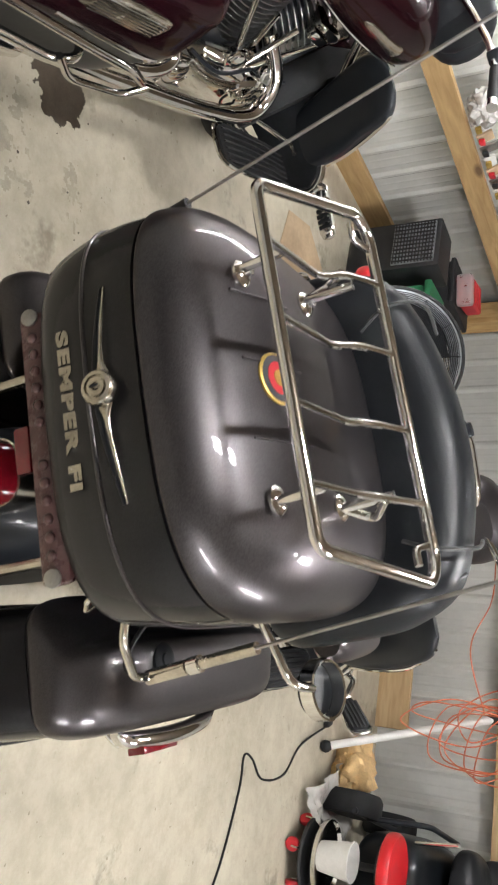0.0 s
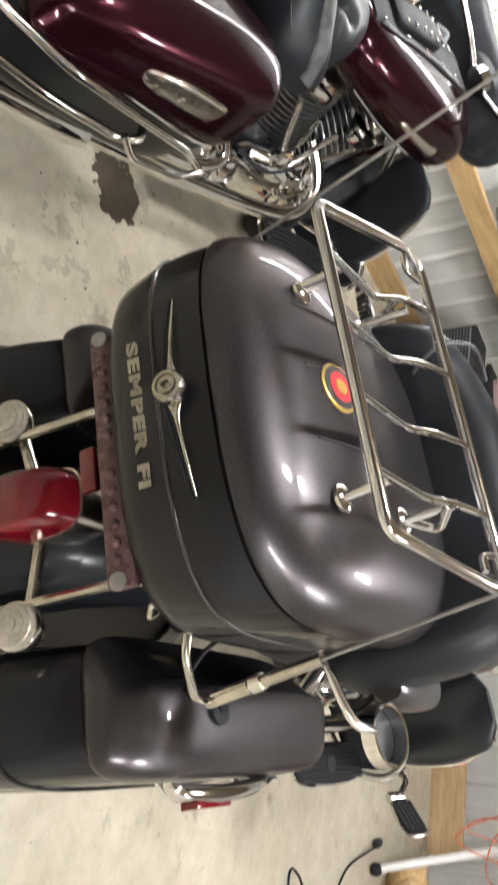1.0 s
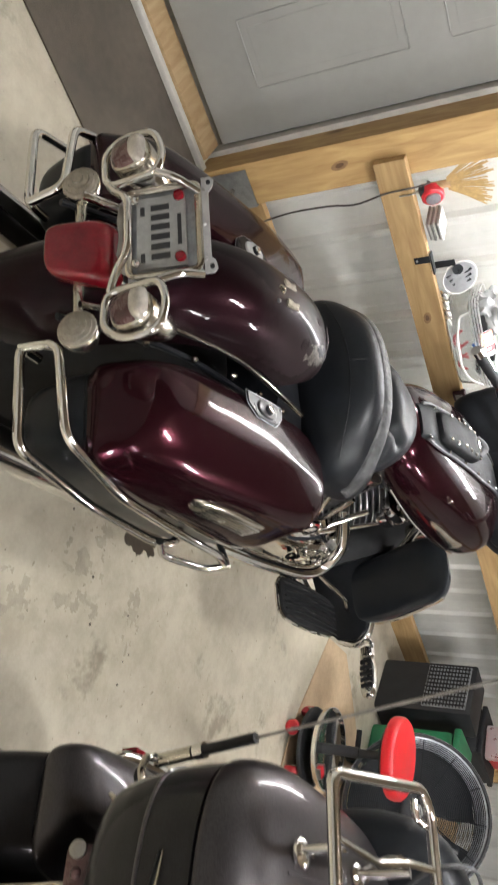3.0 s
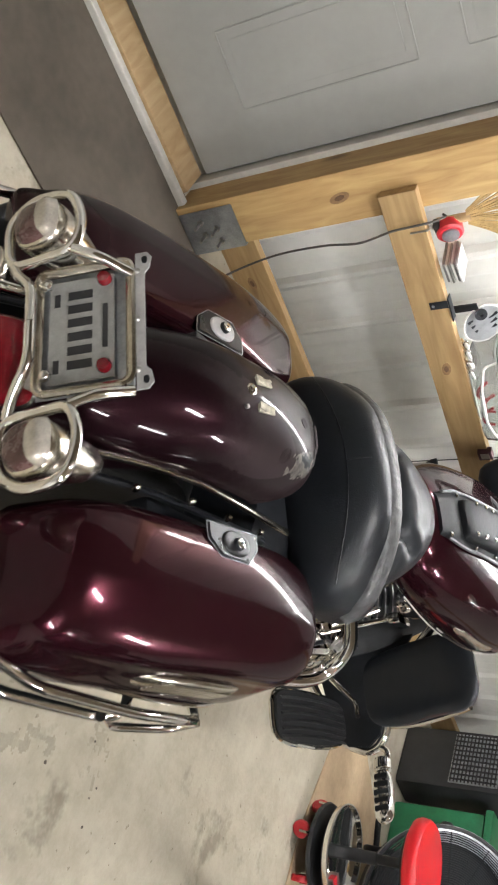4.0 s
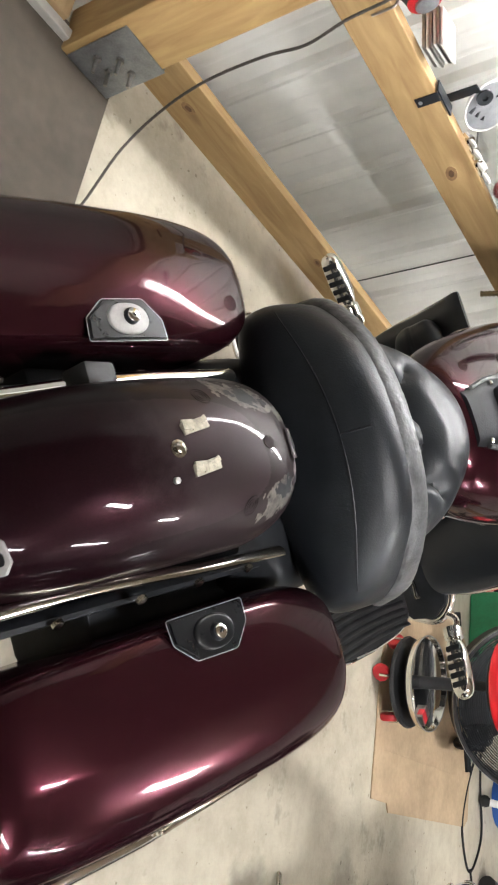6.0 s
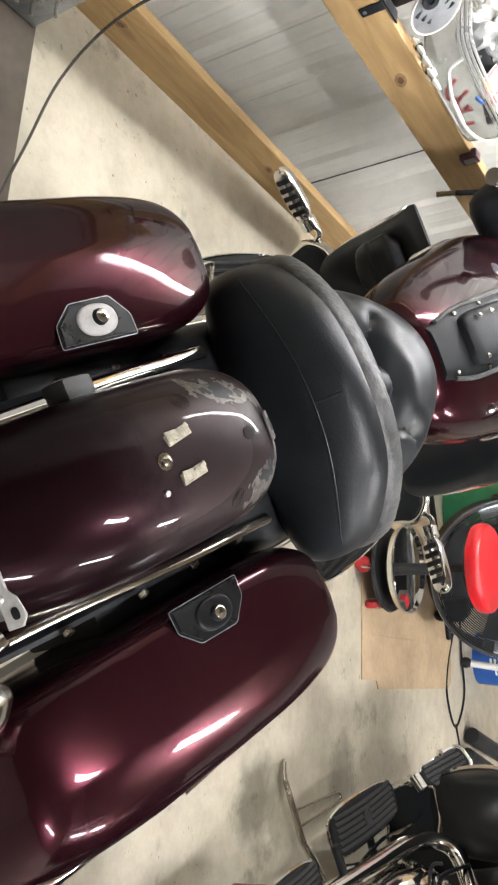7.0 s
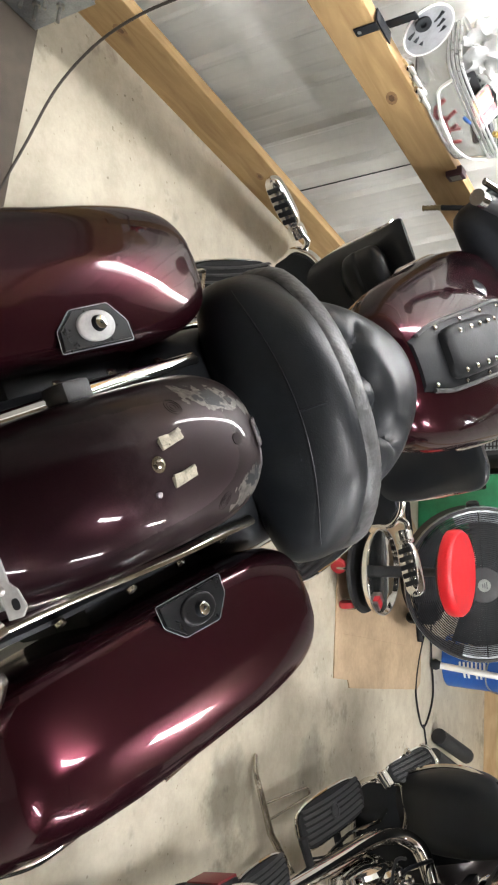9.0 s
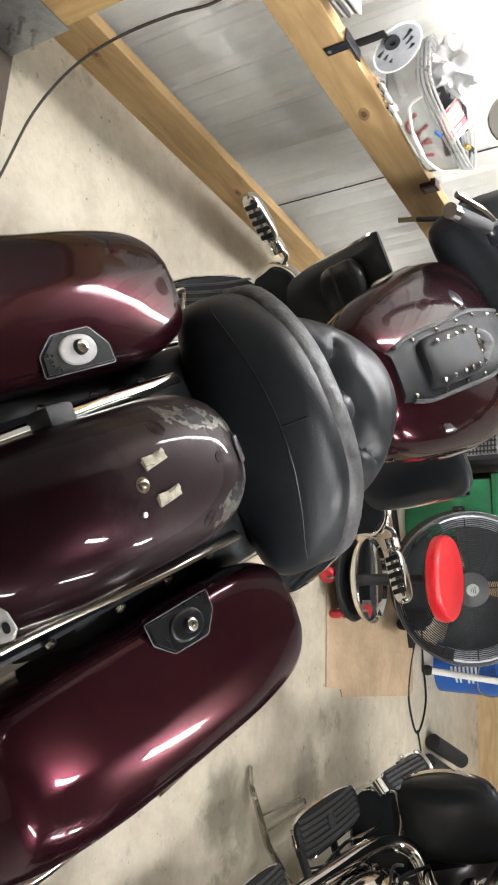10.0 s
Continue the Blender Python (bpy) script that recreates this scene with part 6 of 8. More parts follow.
    # seat and backrest
    back = part("backrest", loft([(-0.355, 0.60, 1.05, 0.02, 0.05, 2.2), (-0.345, 0.60, 1.07, 0.07, 0.12, 2.6), (-0.29, 0.60, 1.10, 0.105, 0.185, 3), (-0.15, 0.64, 1.115, 0.098, 0.215, 3), (0, 0.645, 1.12, 0.10, 0.225, 3), (0.15, 0.64, 1.115, 0.098, 0.215, 3), (0.29, 0.60, 1.10, 0.105, 0.185, 3), (0.345, 0.60, 1.07, 0.07, 0.12, 2.6), (0.355, 0.60, 1.05, 0.02, 0.05, 2.2)], "x", 40, 44), LEATHER, bike, "black leather passenger backrest with piping")
    for s in (-1, 1):
        part("piping", tube([(s * 0.20, 0.515, 1.22), (s * 0.225, 0.50, 1.28), (s * 0.232, 0.56, 1.335), (s * 0.21, 0.68, 1.325)], 0.004, 6, 7), LEATHER_WORN, back)
        part("piping", tube([(s * 0.30, 0.515, 1.15), (s * 0.295, 0.52, 1.24), (s * 0.27, 0.60, 1.30)], 0.004, 6, 7), LEATHER_WORN, back)
        part("arm_rest", loft([(0.58, s * 0.33, 1.02, 0.045, 0.03, 2.6), (0.64, s * 0.335, 1.015, 0.055, 0.040, 2.8), (0.84, s * 0.33, 1.005, 0.050, 0.036, 2.6), (0.90, s * 0.325, 1.0, 0.02, 0.02, 2.2)], "y", 22, 14), CHARCOAL, bike, "charcoal speaker pod beside the backrest")
    part("pillion_seat", loft([(0.58, 0, 0.83, 0.16, 0.05, 3), (0.64, 0, 0.84, 0.20, 0.075, 3), (0.85, 0, 0.84, 0.205, 0.08, 3), (0.98, 0, 0.83, 0.19, 0.07, 3), (1.02, 0, 0.81, 0.15, 0.04, 2.6)], "y", 34, 20), LEATHER, bike, "black leather pillion seat")
    part("rider_seat", loft([(0.98, 0, 0.76, 0.17, 0.05, 3), (1.06, 0, 0.76, 0.19, 0.07, 2.8), (1.25, 0, 0.75, 0.18, 0.07, 2.6), (1.38, 0, 0.76, 0.13, 0.06, 2.4), (1.42, 0, 0.76, 0.06, 0.03, 2.2)], "y", 34, 20), LEATHER, bike, "black leather rider seat")
    tank = part("fuel_tank", loft([(1.32, 0, 0.85, 0.05, 0.04, 2.2), (1.38, 0, 0.86, 0.12, 0.09, 2.3), (1.55, 0, 0.88, 0.185, 0.12, 2.3), (1.8, 0, 0.89, 0.215, 0.13, 2.3), (1.98, 0, 0.89, 0.18, 0.11, 2.3), (2.06, 0, 0.89, 0.06, 0.04, 2.2)], "y", 36, 34), CHARCOAL, bike, "charcoal metallic fuel tank")
    for s in (-1, 1):
        part("tank_badge", loft([(1.58, s * 0.19, 0.865, 0.003, 0.006, 2), (1.64, s * 0.206, 0.87, 0.006, 0.016, 2.2), (1.78, s * 0.216, 0.878, 0.006, 0.02, 2.2), (1.84, s * 0.214, 0.88, 0.003, 0.006, 2)], "y", 16, 14), CHROME_DULL, tank, "chrome tank emblem")
    part("tank_console", loft([(1.40, 0, 0.955, 0.04, 0.012, 3), (1.6, 0, 1.0, 0.055, 0.014, 3), (1.9, 0, 1.01, 0.05, 0.016, 3), (1.97, 0, 0.995, 0.03, 0.012, 3)], "y", 18, 14), CHROME, tank, "chrome tank console")
    part("side_cover", loft([(0.95, 0, 0.62, 0.15, 0.12, 3), (1.2, 0, 0.62, 0.175, 0.13, 3), (1.4, 0, 0.66, 0.14, 0.1, 3)], "y", 26, 12), BLACK_SATIN, bike, "black side cover")

    engine(bike, 1.70, 0.42, bore=0.122)
    engine_dress(bike, -1, 1.68, 0.42, 0.71, 8, False)
    engine_dress(bike, 1, 1.68, 0.42, 0.71, 9)
    part("stator_cover", lathe([(0.118, -0.02), (0.118, 0.018), (0.108, 0.030), (0.088, 0.032), (0.084, 0.026), (0.06, 0.030), (0.02, 0.033)], 36, aim((-0.218, 1.715, 0.365), (-1, 0, 0.12)) @ Matrix.Diagonal((1.12, 1.12, 1.0, 1.0))), CHROME, bike, "large round polished cover")
    part("frame_tube", bar([(0, 2.05, 0.85), (0.06, 2.0, 0.5), (0.10, 1.95, 0.2), (0.10, 1.0, 0.2), (0.08, 0.8, 0.45)], 0.02, 0.1), BLACK_GLOSS, bike, "black frame tube")
    part("frame_tube", bar([(0, 2.05, 0.85), (-0.06, 2.0, 0.5), (-0.10, 1.95, 0.2), (-0.10, 1.0, 0.2), (-0.08, 0.8, 0.45)], 0.02, 0.1), BLACK_GLOSS, bike, "black frame tube")
    for s in (-1, 1):
        part("exhaust_pipe", tube([(s * 0.10, 1.92, 0.55), (s * 0.21, 1.98, 0.50), (s * 0.27, 1.90, 0.42), (s * 0.285, 1.6, 0.36), (s * 0.30, 1.1, 0.28), (s * 0.30, 0.85, 0.26)], 0.029, 14, 8), CHROME, bike, "chrome exhaust pipe")
        part("exhaust_pipe", tube([(s * 0.10, 1.42, 0.58), (s * 0.20, 1.36, 0.52), (s * 0.27, 1.28, 0.44), (s * 0.30, 1.05, 0.36), (s * 0.30, 0.9, 0.33)], 0.025, 14, 8), CHROME, bike, "chrome exhaust pipe")
        if s > 0:
            floorboard(bike, 0.395, 1.85, 0.315, 0.13, 0.43, tilt=8, emblem=True)
            floorboard(bike, 0.39, 1.28, 0.34, 0.11, 0.26, "chrome-edged passenger footboard with a rubber pad")
        else:
            floorboard(bike, -0.404, 1.762, 0.330, 0.138, 0.45, tilt=2, emblem=True)
            floorboard(bike, -0.352, 1.272, 0.335, 0.12, 0.28, "chrome-edged passenger footboard with a rubber pad")
        part("footboard_bracket", bar([(s * 0.12, 1.85, 0.28), (s * 0.38, 1.85, 0.28)], 0.014), BLACK_SATIN, bike)
        part("footboard_bracket", bar([(s * 0.12, 1.25, 0.32), (s * 0.38, 1.28, 0.32)], 0.014), BLACK_SATIN, bike)
        if s > 0:
            part("engine_guard", bar([(0.07, 2.02, 0.72), (0.28, 2.08, 0.60), (0.43, 2.10, 0.50), (0.47, 2.10, 0.42), (0.43, 2.08, 0.30), (0.10, 2.0, 0.20)], 0.016, 0.07), CHROME, bike, "chrome engine guard")
            peg_pad(bike, (0.530, 2.03, 0.470), (0.650, 1.975, 0.54), (-0.03, -0.06, -0.07))
            part("peg_arm", bar([(0.455, 2.10, 0.47), (0.48, 2.08, 0.50), (0.525, 2.04, 0.478)], 0.012, 0.02), CHROME, bike, "chrome peg arm")
        else:
            part("engine_guard", bar([(-0.10, 2.02, 0.22), (-0.36, 2.05, 0.265), (-0.420, 2.05, 0.315), (-0.425, 2.05, 0.44), (-0.40, 2.05, 0.472), (-0.29, 2.05, 0.462), (-0.235, 2.05, 0.432), (-0.10, 2.04, 0.50)], 0.0115, 0.035), CHROME, bike, "chrome engine guard")
            part("guard_clamp", lathe([(0.014, -0.022), (0.020, -0.020), (0.020, -0.004), (0.017, 0.0), (0.020, 0.004), (0.020, 0.020), (0.014, 0.022)], 18, aim((-0.424, 2.05, 0.40), (0, 0, 1))), CHROME, bike, "chrome clamp on the guard")
            part("clamp_bolt", lathe([(0.006, 0.0), (0.006, 0.008), (0.003, 0.010)], 8, aim((-0.440, 2.035, 0.40), (-0.6, -0.8, 0))), STEEL, bike)
            peg_pad(bike, (-0.434, 1.995, 0.450), (-0.456, 2.185, 0.560), (0.085, 0.007, 0.056))
            part("peg_arm", bar([(-0.424, 2.05, 0.41), (-0.446, 2.035, 0.43), (-0.440, 2.02, 0.462)], 0.010, 0.015), CHROME, bike, "chrome peg arm")
            part("peg_nut", lathe([(0.012, 0.0), (0.012, 0.012), (0.007, 0.020), (0.003, 0.022)], 8, aim((-0.485, 2.095, 0.495), (-0.7, 0, 0.5))), CHROME, bike, "chrome end nut")
            part("shift_rod", tube([(-0.31, 2.09, 0.376), (-0.312, 1.99, 0.395), (-0.31, 1.93, 0.398), (-0.31, 1.85, 0.350), (-0.31, 1.80, 0.340), (-0.31, 1.64, 0.356)], 0.0065, 8, 4), CHROME, bike, "bent chrome shift rod")
            part("shift_peg", tube([(-0.395, 1.52, 0.345), (-0.315, 1.53, 0.345)], 0.014, 12), RUBBER, bike, "black rubber shift peg")
            part("shift_arm", tube([(-0.33, 1.53, 0.345), (-0.31, 1.60, 0.352), (-0.30, 1.66, 0.35)], 0.007, 8, 4), CHROME, bike, "chrome shift arm")
        part("lower_fairing", loft([(0.40, s * 0.28, 2.10, 0.08, 0.025, 3), (0.46, s * 0.29, 2.08, 0.12, 0.04, 3), (0.60, s * 0.305, 2.0, 0.14, 0.055, 3), (0.75, s * 0.315, 1.92, 0.14, 0.06, 3), (0.86, s * 0.32, 1.86, 0.115, 0.045, 3), (0.905, s * 0.32, 1.83, 0.06, 0.02, 2.6)], "z", 32, 24), BLACK_GLOSS, bike, "black lower fairing panel")
        cover = [(0.13, 0.24), (0.38, 0.29), (0.42, 0.33), (0.44, 0.42), (0.41, 0.49), (0.27, 0.585), (0.12, 0.66)] if s > 0 else [(0.10, 0.20), (0.36, 0.262), (0.412, 0.315), (0.416, 0.44), (0.40, 0.468), (0.36, 0.56), (0.12, 0.64)]
        part("guard_cover", plate([(s * a, b) for a, b in cover], 0.012, pose(0, 2.095 if s > 0 else 2.075, 0, 90, 0, 0), 0.003), BLACK_GLOSS, bike, "black cover laced inside the engine guard", False)
        part("fairing_trim", tube([(s * 0.43, 2.06, 0.50), (s * 0.455, 1.99, 0.64), (s * 0.455, 1.90, 0.78), (s * 0.41, 1.84, 0.885)], 0.008, 8, 6), CHROME, bike, "chrome edge")
    # padded handle ahead of the left bag, red on its outer face
    grip = part("padded_handle", block((0.040, 0.075, 0.125), (0, 0, 0), 0.012, pose(-0.492, 0.865, 0.475, 12, 0, 0)), BLACK_SATIN, bike, "black padded handle with a red face")
    part("red_face", block((0.011, 0.062, 0.112), (0, 0, 0), 0.005, pose(-0.511, 0.870, 0.476, 12, 0, 0)), DULL_RED, grip, "dull red outer face")
    part("handle_tube", bar([(-0.490, 0.86, 0.52), (-0.492, 0.855, 0.60), (-0.478, 0.83, 0.655), (-0.43, 0.80, 0.66), (-0.38, 0.80, 0.62)], 0.013, 0.04), CHROME, grip, "chrome tube")
    part("handle_tail", tube([(-0.490, 0.872, 0.43), (-0.488, 0.868, 0.36), (-0.44, 0.82, 0.31), (-0.30, 0.80, 0.30)], 0.014, 10, 6), RUBBER, grip, "black rubber end")
    ring_m = aim((0.431, 0.575, 1.0), (0.05, -0.2, 0.98)) @ Matrix.Scale(0.92, 4)
    holder = part("cup_holder", lathe([(0.058, -0.017), (0.062, -0.015), (0.062, 0.015), (0.058, 0.017), (0.054, 0.015), (0.054, -0.015)], 36, ring_m, None, True), CHROME, bike, "chrome ring cup holder")
    part("cup_base", lathe([(0.046, -0.030), (0.053, -0.026), (0.053, -0.014)], 26, ring_m), BLACK_SATIN, holder)
    part("holder_arm", bar([(0.425, 0.525, 1.0), (0.412, 0.46, 0.99), (0.29, 0.43, 0.965)], 0.009), CHROME, holder, "chrome arm to the case")
    # side stand, with its foot on the floor
    inv = pose(0.267, 1.093, 0, 0, -13.3, -9).inverted()
    tip, eye_end, knee = inv @ Vector((-0.117, 2.825, 0.008)), inv @ Vector((-0.077, 2.770, 0.036)), inv @ Vector((0.115, 2.765, 0.068))
    stand = part("side_stand", tube([eye_end, knee, (-0.12, 1.70, 0.20)], 0.0092, 10), CHROME_DULL, bike, "worn chrome side stand")
    off = Vector((0, 0.013, 0.004))
    part("stand_flange", tube([eye_end + off * 0.5, knee + off, Vector((-0.12, 1.712, 0.204))], 0.0045, 8), CHROME, stand, "bright edge of the stand")
    wing = (eye_end - tip).cross(Vector((0, 0, 1))).normalized() * 0.0085
    part("stand_eye", bar([tip + wing * 0.6, tip - wing * 0.6, eye_end - wing, eye_end + wing], 0.0048, 0.006, True), CHROME_DULL, stand, "looped stand tip")
    w1, w2 = inv @ Vector((0.02, 2.768, 0.052)), inv @ Vector((0.137, 3.14, 0.018))
    w3, w4 = inv @ Vector((0.172, 3.15, 0.018)), inv @ Vector((0.075, 2.768, 0.060))
    part("stand_tang", bar([w1, w2, w3, w4], 0.0042, 0.016), CHROME_DULL, stand, "wire tang")
    part("stand_spring", tube([inv @ Vector((0.15 + 0.0035 * k, 2.79 + 0.009 * math.cos(1.9 * k), 0.085 + 0.009 * math.sin(1.9 * k))) for k in range(22)], 0.0028, 6), STEEL, stand, "coiled return spring")

    steer = new("steering")
    steer.parent = bike
    steer.matrix_basis = pose(0, 2.10, 0, 0, 0, 15)
    tagged(steer, "handlebar and fork turned to the left")
    for s in (-1, 1):
        part("fork_leg", tube([(s * 0.10, 0.22, 0.33), (s * 0.10, 0.02, 1.0)], 0.032, 14), CHROME_DULL, steer, "chrome fork leg")
        part("handlebar", bar([(0, -0.02, 1.06), (s * 0.14, -0.04, 1.10), (s * 0.32, -0.22, 1.15), (s * 0.42, -0.42, 1.12)], 0.0125, 0.09), CHROME, steer, "chrome handlebar")
        g0, g1 = Vector((s * 0.355, -0.28, 1.14)), Vector((s * 0.425, -0.43, 1.118))
        part("grip", tube([g0, g1], 0.018, 14), RUBBER, steer, "black rubber grip")
        part("control_box", block((0.05, 0.05, 0.05), (s * 0.33, -0.24, 1.14), 0.012), BLACK_GLOSS, steer)
        part("lever", tube([(s * 0.31, -0.18, 1.145), (s * 0.37, -0.24, 1.135), (s * 0.45, -0.38, 1.12)], 0.0085, 8, 5, flat=0.6), CHROME, steer, "chrome lever")
        part("passing_lamp", lathe([(0.02, -0.07), (0.05, -0.05), (0.058, 0.0), (0.05, 0.008), (0.004, 0.01)], 24, aim((s * 0.17, 0.22, 0.84), (0, 1, 0))), CHROME, steer, "chrome passing lamp")
    part("nacelle", loft([(-0.04, 0, 1.02, 0.10, 0.09, 2.6), (0.04, 0, 1.03, 0.16, 0.12, 2.6), (0.14, 0, 1.03, 0.15, 0.12, 2.6), (0.24, 0, 1.0, 0.11, 0.11, 2.2)], "y", 30, 18), CHARCOAL, steer, "charcoal headlamp cover")
    skirt_fender([(0.06, 0.40), (0.02, 0.52), (0.08, 0.62), (0.22, 0.68), (0.38, 0.64), (0.5, 0.52), (0.55, 0.38)], 0.085, 0.08, CHARCOAL, "front_fender", steer, "charcoal front fender")
    return bike


charcoal_motorcycle()


# ---- things on the wall shelf ----
def on_shelf(y, x=-2.93, z=0.812, turn=0.0):
    return ROOM @ pose(x, y, z, 0, 0, turn)


def shelf_things():
    br = thing("mounting_bracket", on_shelf(1.46, -2.905), "bent black steel bracket hung over the girt", "bracket")
    part("plate", block((0.004, 0.026, 0.058), (0.0205, -0.01, -0.027), 0.0015), BLACK_SATIN, br)
    part("bolt_hole", lathe([(0.005, 0), (0.005, 0.0008), (0.002, 0.001)], 12, pose(0.0226, -0.01, -0.045, 0, 90, 0)), GALVANISED, br)
    part("arm", block((0.034, 0.085, 0.005), (0.002, 0.015, 0.004), 0.002), BLACK_SATIN, br)
    part("arm", block((0.006, 0.030, 0.075), (-0.012, 0.045, 0.040), 0.002, pose(0, 0, 0, 0, 0, 15)), BLACK_SATIN, br)
    part("eye", lathe([(0.02, 0), (0.02, 0.006), (0.008, 0.006), (0.008, 0)], 16, pose(-0.018, 0.066, 0.082, 0, 70, 0)), BLACK_SATIN, br)
    dish = thing("lamp_lens", on_shelf(1.575, -2.955, 0.885, 0), "round clear lamp lens leaning on the shelf", "lens")
    fr = aim((0, 0, 0), (0.85, 0.10, 0.50))
    part("dish", lathe([(0.066, 0.012), (0.068, 0.006), (0.05, -0.012), (0.02, -0.018), (0.004, -0.018), (0.004, -0.014), (0.02, -0.014), (0.05, -0.008), (0.064, 0.006)], 32, fr), DUSTY_LENS, dish, "dull clear dish")
    part("rim", tube([fr @ Vector((0.067 * math.cos(a), 0.067 * math.sin(a), 0.010)) for a in np.linspace(0, 2 * math.pi, 28)[:-1]], 0.003, 6, 0, True), WHITE_PLASTIC, dish)
    for k in range(3):
        part("rib", tube([fr @ Vector((-0.024 + 0.022 * k, -0.05 + 0.008 * k, 0.010)), fr @ Vector((-0.03 + 0.022 * k, -0.015, 0.004)), fr @ Vector((-0.012 + 0.02 * k, 0.02, 0.006)), fr @ Vector((-0.02 + 0.022 * k, 0.05 - 0.006 * k, 0.010))], 0.0065, 8, 5), BLACK_SATIN, dish)
    for k in range(5):
        pl = thing("spark_plug", ROOM @ pose(-2.905 + 0.006 * k, 1.60 + 0.022 * k, 0.822, 0, 62, 20 * (k % 3)), "chrome spark plug lying on the girt", "spark plug", "plugs on the girt")
        part("shell", lathe([(0.005, 0), (0.007, 0.002), (0.007, 0.022), (0.011, 0.023), (0.011, 0.034), (0.006, 0.036)], 12), CHROME, pl)
        part("insulator", lathe([(0.006, 0.036), (0.005, 0.055), (0.003, 0.064)], 12), WHITE_PLASTIC, pl)
    st = thing("leaflet_stack", on_shelf(1.335, -2.94, 0.825, 12), "stack of dusty white leaflets on the shelf", "paper")
    for k in range(6):
        part("leaflet", block((0.10, 0.075, 0.007), (0.004 * (k % 3), 0.003 * (k % 2), 0.006 + 0.0085 * k), 0.002), WHITE_PLASTIC if k % 2 else STEEL, st)
    tape = thing("tape_measure", on_shelf(1.225, -2.935, 0.823, 25), "red and black tape measure with a grey disc", "tape measure")
    part("case", lathe([(0.034, -0.02), (0.04, -0.014), (0.04, 0.014), (0.034, 0.02)], 26, pose(0, 0, 0.04, 0, 78, 0)), RED_PLASTIC, tape)
    part("disc", lathe([(0.026, 0.018), (0.026, 0.026), (0.01, 0.028)], 24, pose(0, 0, 0.04, 0, 78, 0)), GALVANISED, tape)
    part("grip", block((0.03, 0.07, 0.02), (0, -0.01, 0.01), 0.006), BLACK_PLASTIC, tape)
    broom = thing("hand_brush", on_shelf(1.20, -2.945, 0.86, 0), "straw hand brush standing against the wall", "brush")
    part("handle", tube([(0, 0, -0.03), (0.0, 0.0, 0.07)], 0.014, 12), PLY, broom)
    rnd = random.Random(3)
    bm = bmesh.new()
    for k in range(70):
        a, h = rnd.uniform(-0.75, 0.75), rnd.uniform(0.12, 0.16)
        tube([(rnd.uniform(-0.01, 0.01), 0.03 * a, 0.06), (rnd.uniform(-0.012, 0.012), h * math.sin(a), 0.06 + h * math.cos(a))], 0.0022, 4, bm=bm)
    part("bristles", bm, material("straw", (0.55, 0.38, 0.16), 0.7, vary=0.3, scale=60), broom, "tan straw bristles")
    # a milky tub with odds and ends
    tub = thing("plastic_tub", on_shelf(1.865, -2.965, 0.813, -3), "open milky plastic tub filled with small parts and packets", "tub")
    bm = bmesh.new()
    outer = [[(0.085 * f * p, 0.20 * f * q, z) for p, q in oval(1, 1, 5, 40)] for z, f in ((0.0, 0.86), (0.005, 0.9), (0.115, 1.0))]
    inner = [[(0.082 * f * p, 0.197 * f * q, z) for p, q in oval(1, 1, 5, 40)] for z, f in ((0.115, 1.0), (0.008, 0.89))]
    skin(bm, outer + inner)
    part("shell", bm, CLEAR, tub, "clear plastic wall")
    for k in range(4):
        part("rim_ridge", tube([((0.084 + 0.0025 * k) * p, (0.199 + 0.0025 * k) * q, 0.098 + 0.011 * k) for p, q in oval(1, 1, 5, 44)], 0.0036, 8, 0, True), MILKY, tub, "milky rim ridge")
    part("bail", bar([(0.088, -0.165, 0.10), (0.100, -0.16, 0.06), (0.104, -0.06, 0.035), (0.104, 0.06, 0.030), (0.100, 0.13, 0.05), (0.092, 0.165, 0.095)], 0.0042, 0.03), WHITE_PLASTIC, tub, "white wire bail")
    part("bail_grip", bar([(0.1045, -0.055, 0.035), (0.1045, 0.035, 0.031)], 0.0068, 0.02), WHITE_PLASTIC, tub, "white bail grip")
    pk = thing("red_packet", on_shelf(1.870, -2.925, 0.928, -8), "maroon and white card packet in a clear bag", "packet")
    tilt = pose(0, 0, 0, 0, 40, 0)
    maroon = material("packet_red", (0.20, 0.012, 0.022), 0.4, vary=0.15, scale=30)
    part("card", block((0.075, 0.11, 0.004), (0, 0, 0.016), 0.001, tilt), WHITE_PLASTIC, pk, "white card", False)
    part("red_panel", block((0.074, 0.052, 0.001), (0, -0.028, 0.0188), 0, tilt), maroon, pk, "", False)
    part("red_panel", block((0.074, 0.026, 0.001), (0, 0.022, 0.0188), 0, tilt), maroon, pk, "", False)
    part("picture", block((0.055, 0.034, 0.001), (-0.004, -0.028, 0.0200), 0, tilt), GOLD, pk, "", False)
    part("white_panel", block((0.012, 0.030, 0.001), (0.010, -0.026, 0.0212), 0, tilt), WHITE_PLASTIC, pk, "", False)
    part("hang_hole", block((0.036, 0.008, 0.001), (0, 0.022, 0.0200), 0, tilt), WHITE_PLASTIC, pk, "", False)
    bag = thing("plastic_bag", on_shelf(1.76, -2.985, 0.925, 0), "crumpled clear plastic bag in the tub", "bag")
    bm = bmesh.new()
    bmesh.ops.create_icosphere(bm, subdivisions=4, radius=0.06)
    for v in bm.verts:
        v.co *= 1 + 0.55 * (noise.noise(v.co * 26) + 0.5 * noise.noise(v.co * 60))
        v.co.y *= 1.3
        v.co.z = v.co.z * 1.1 + 0.04
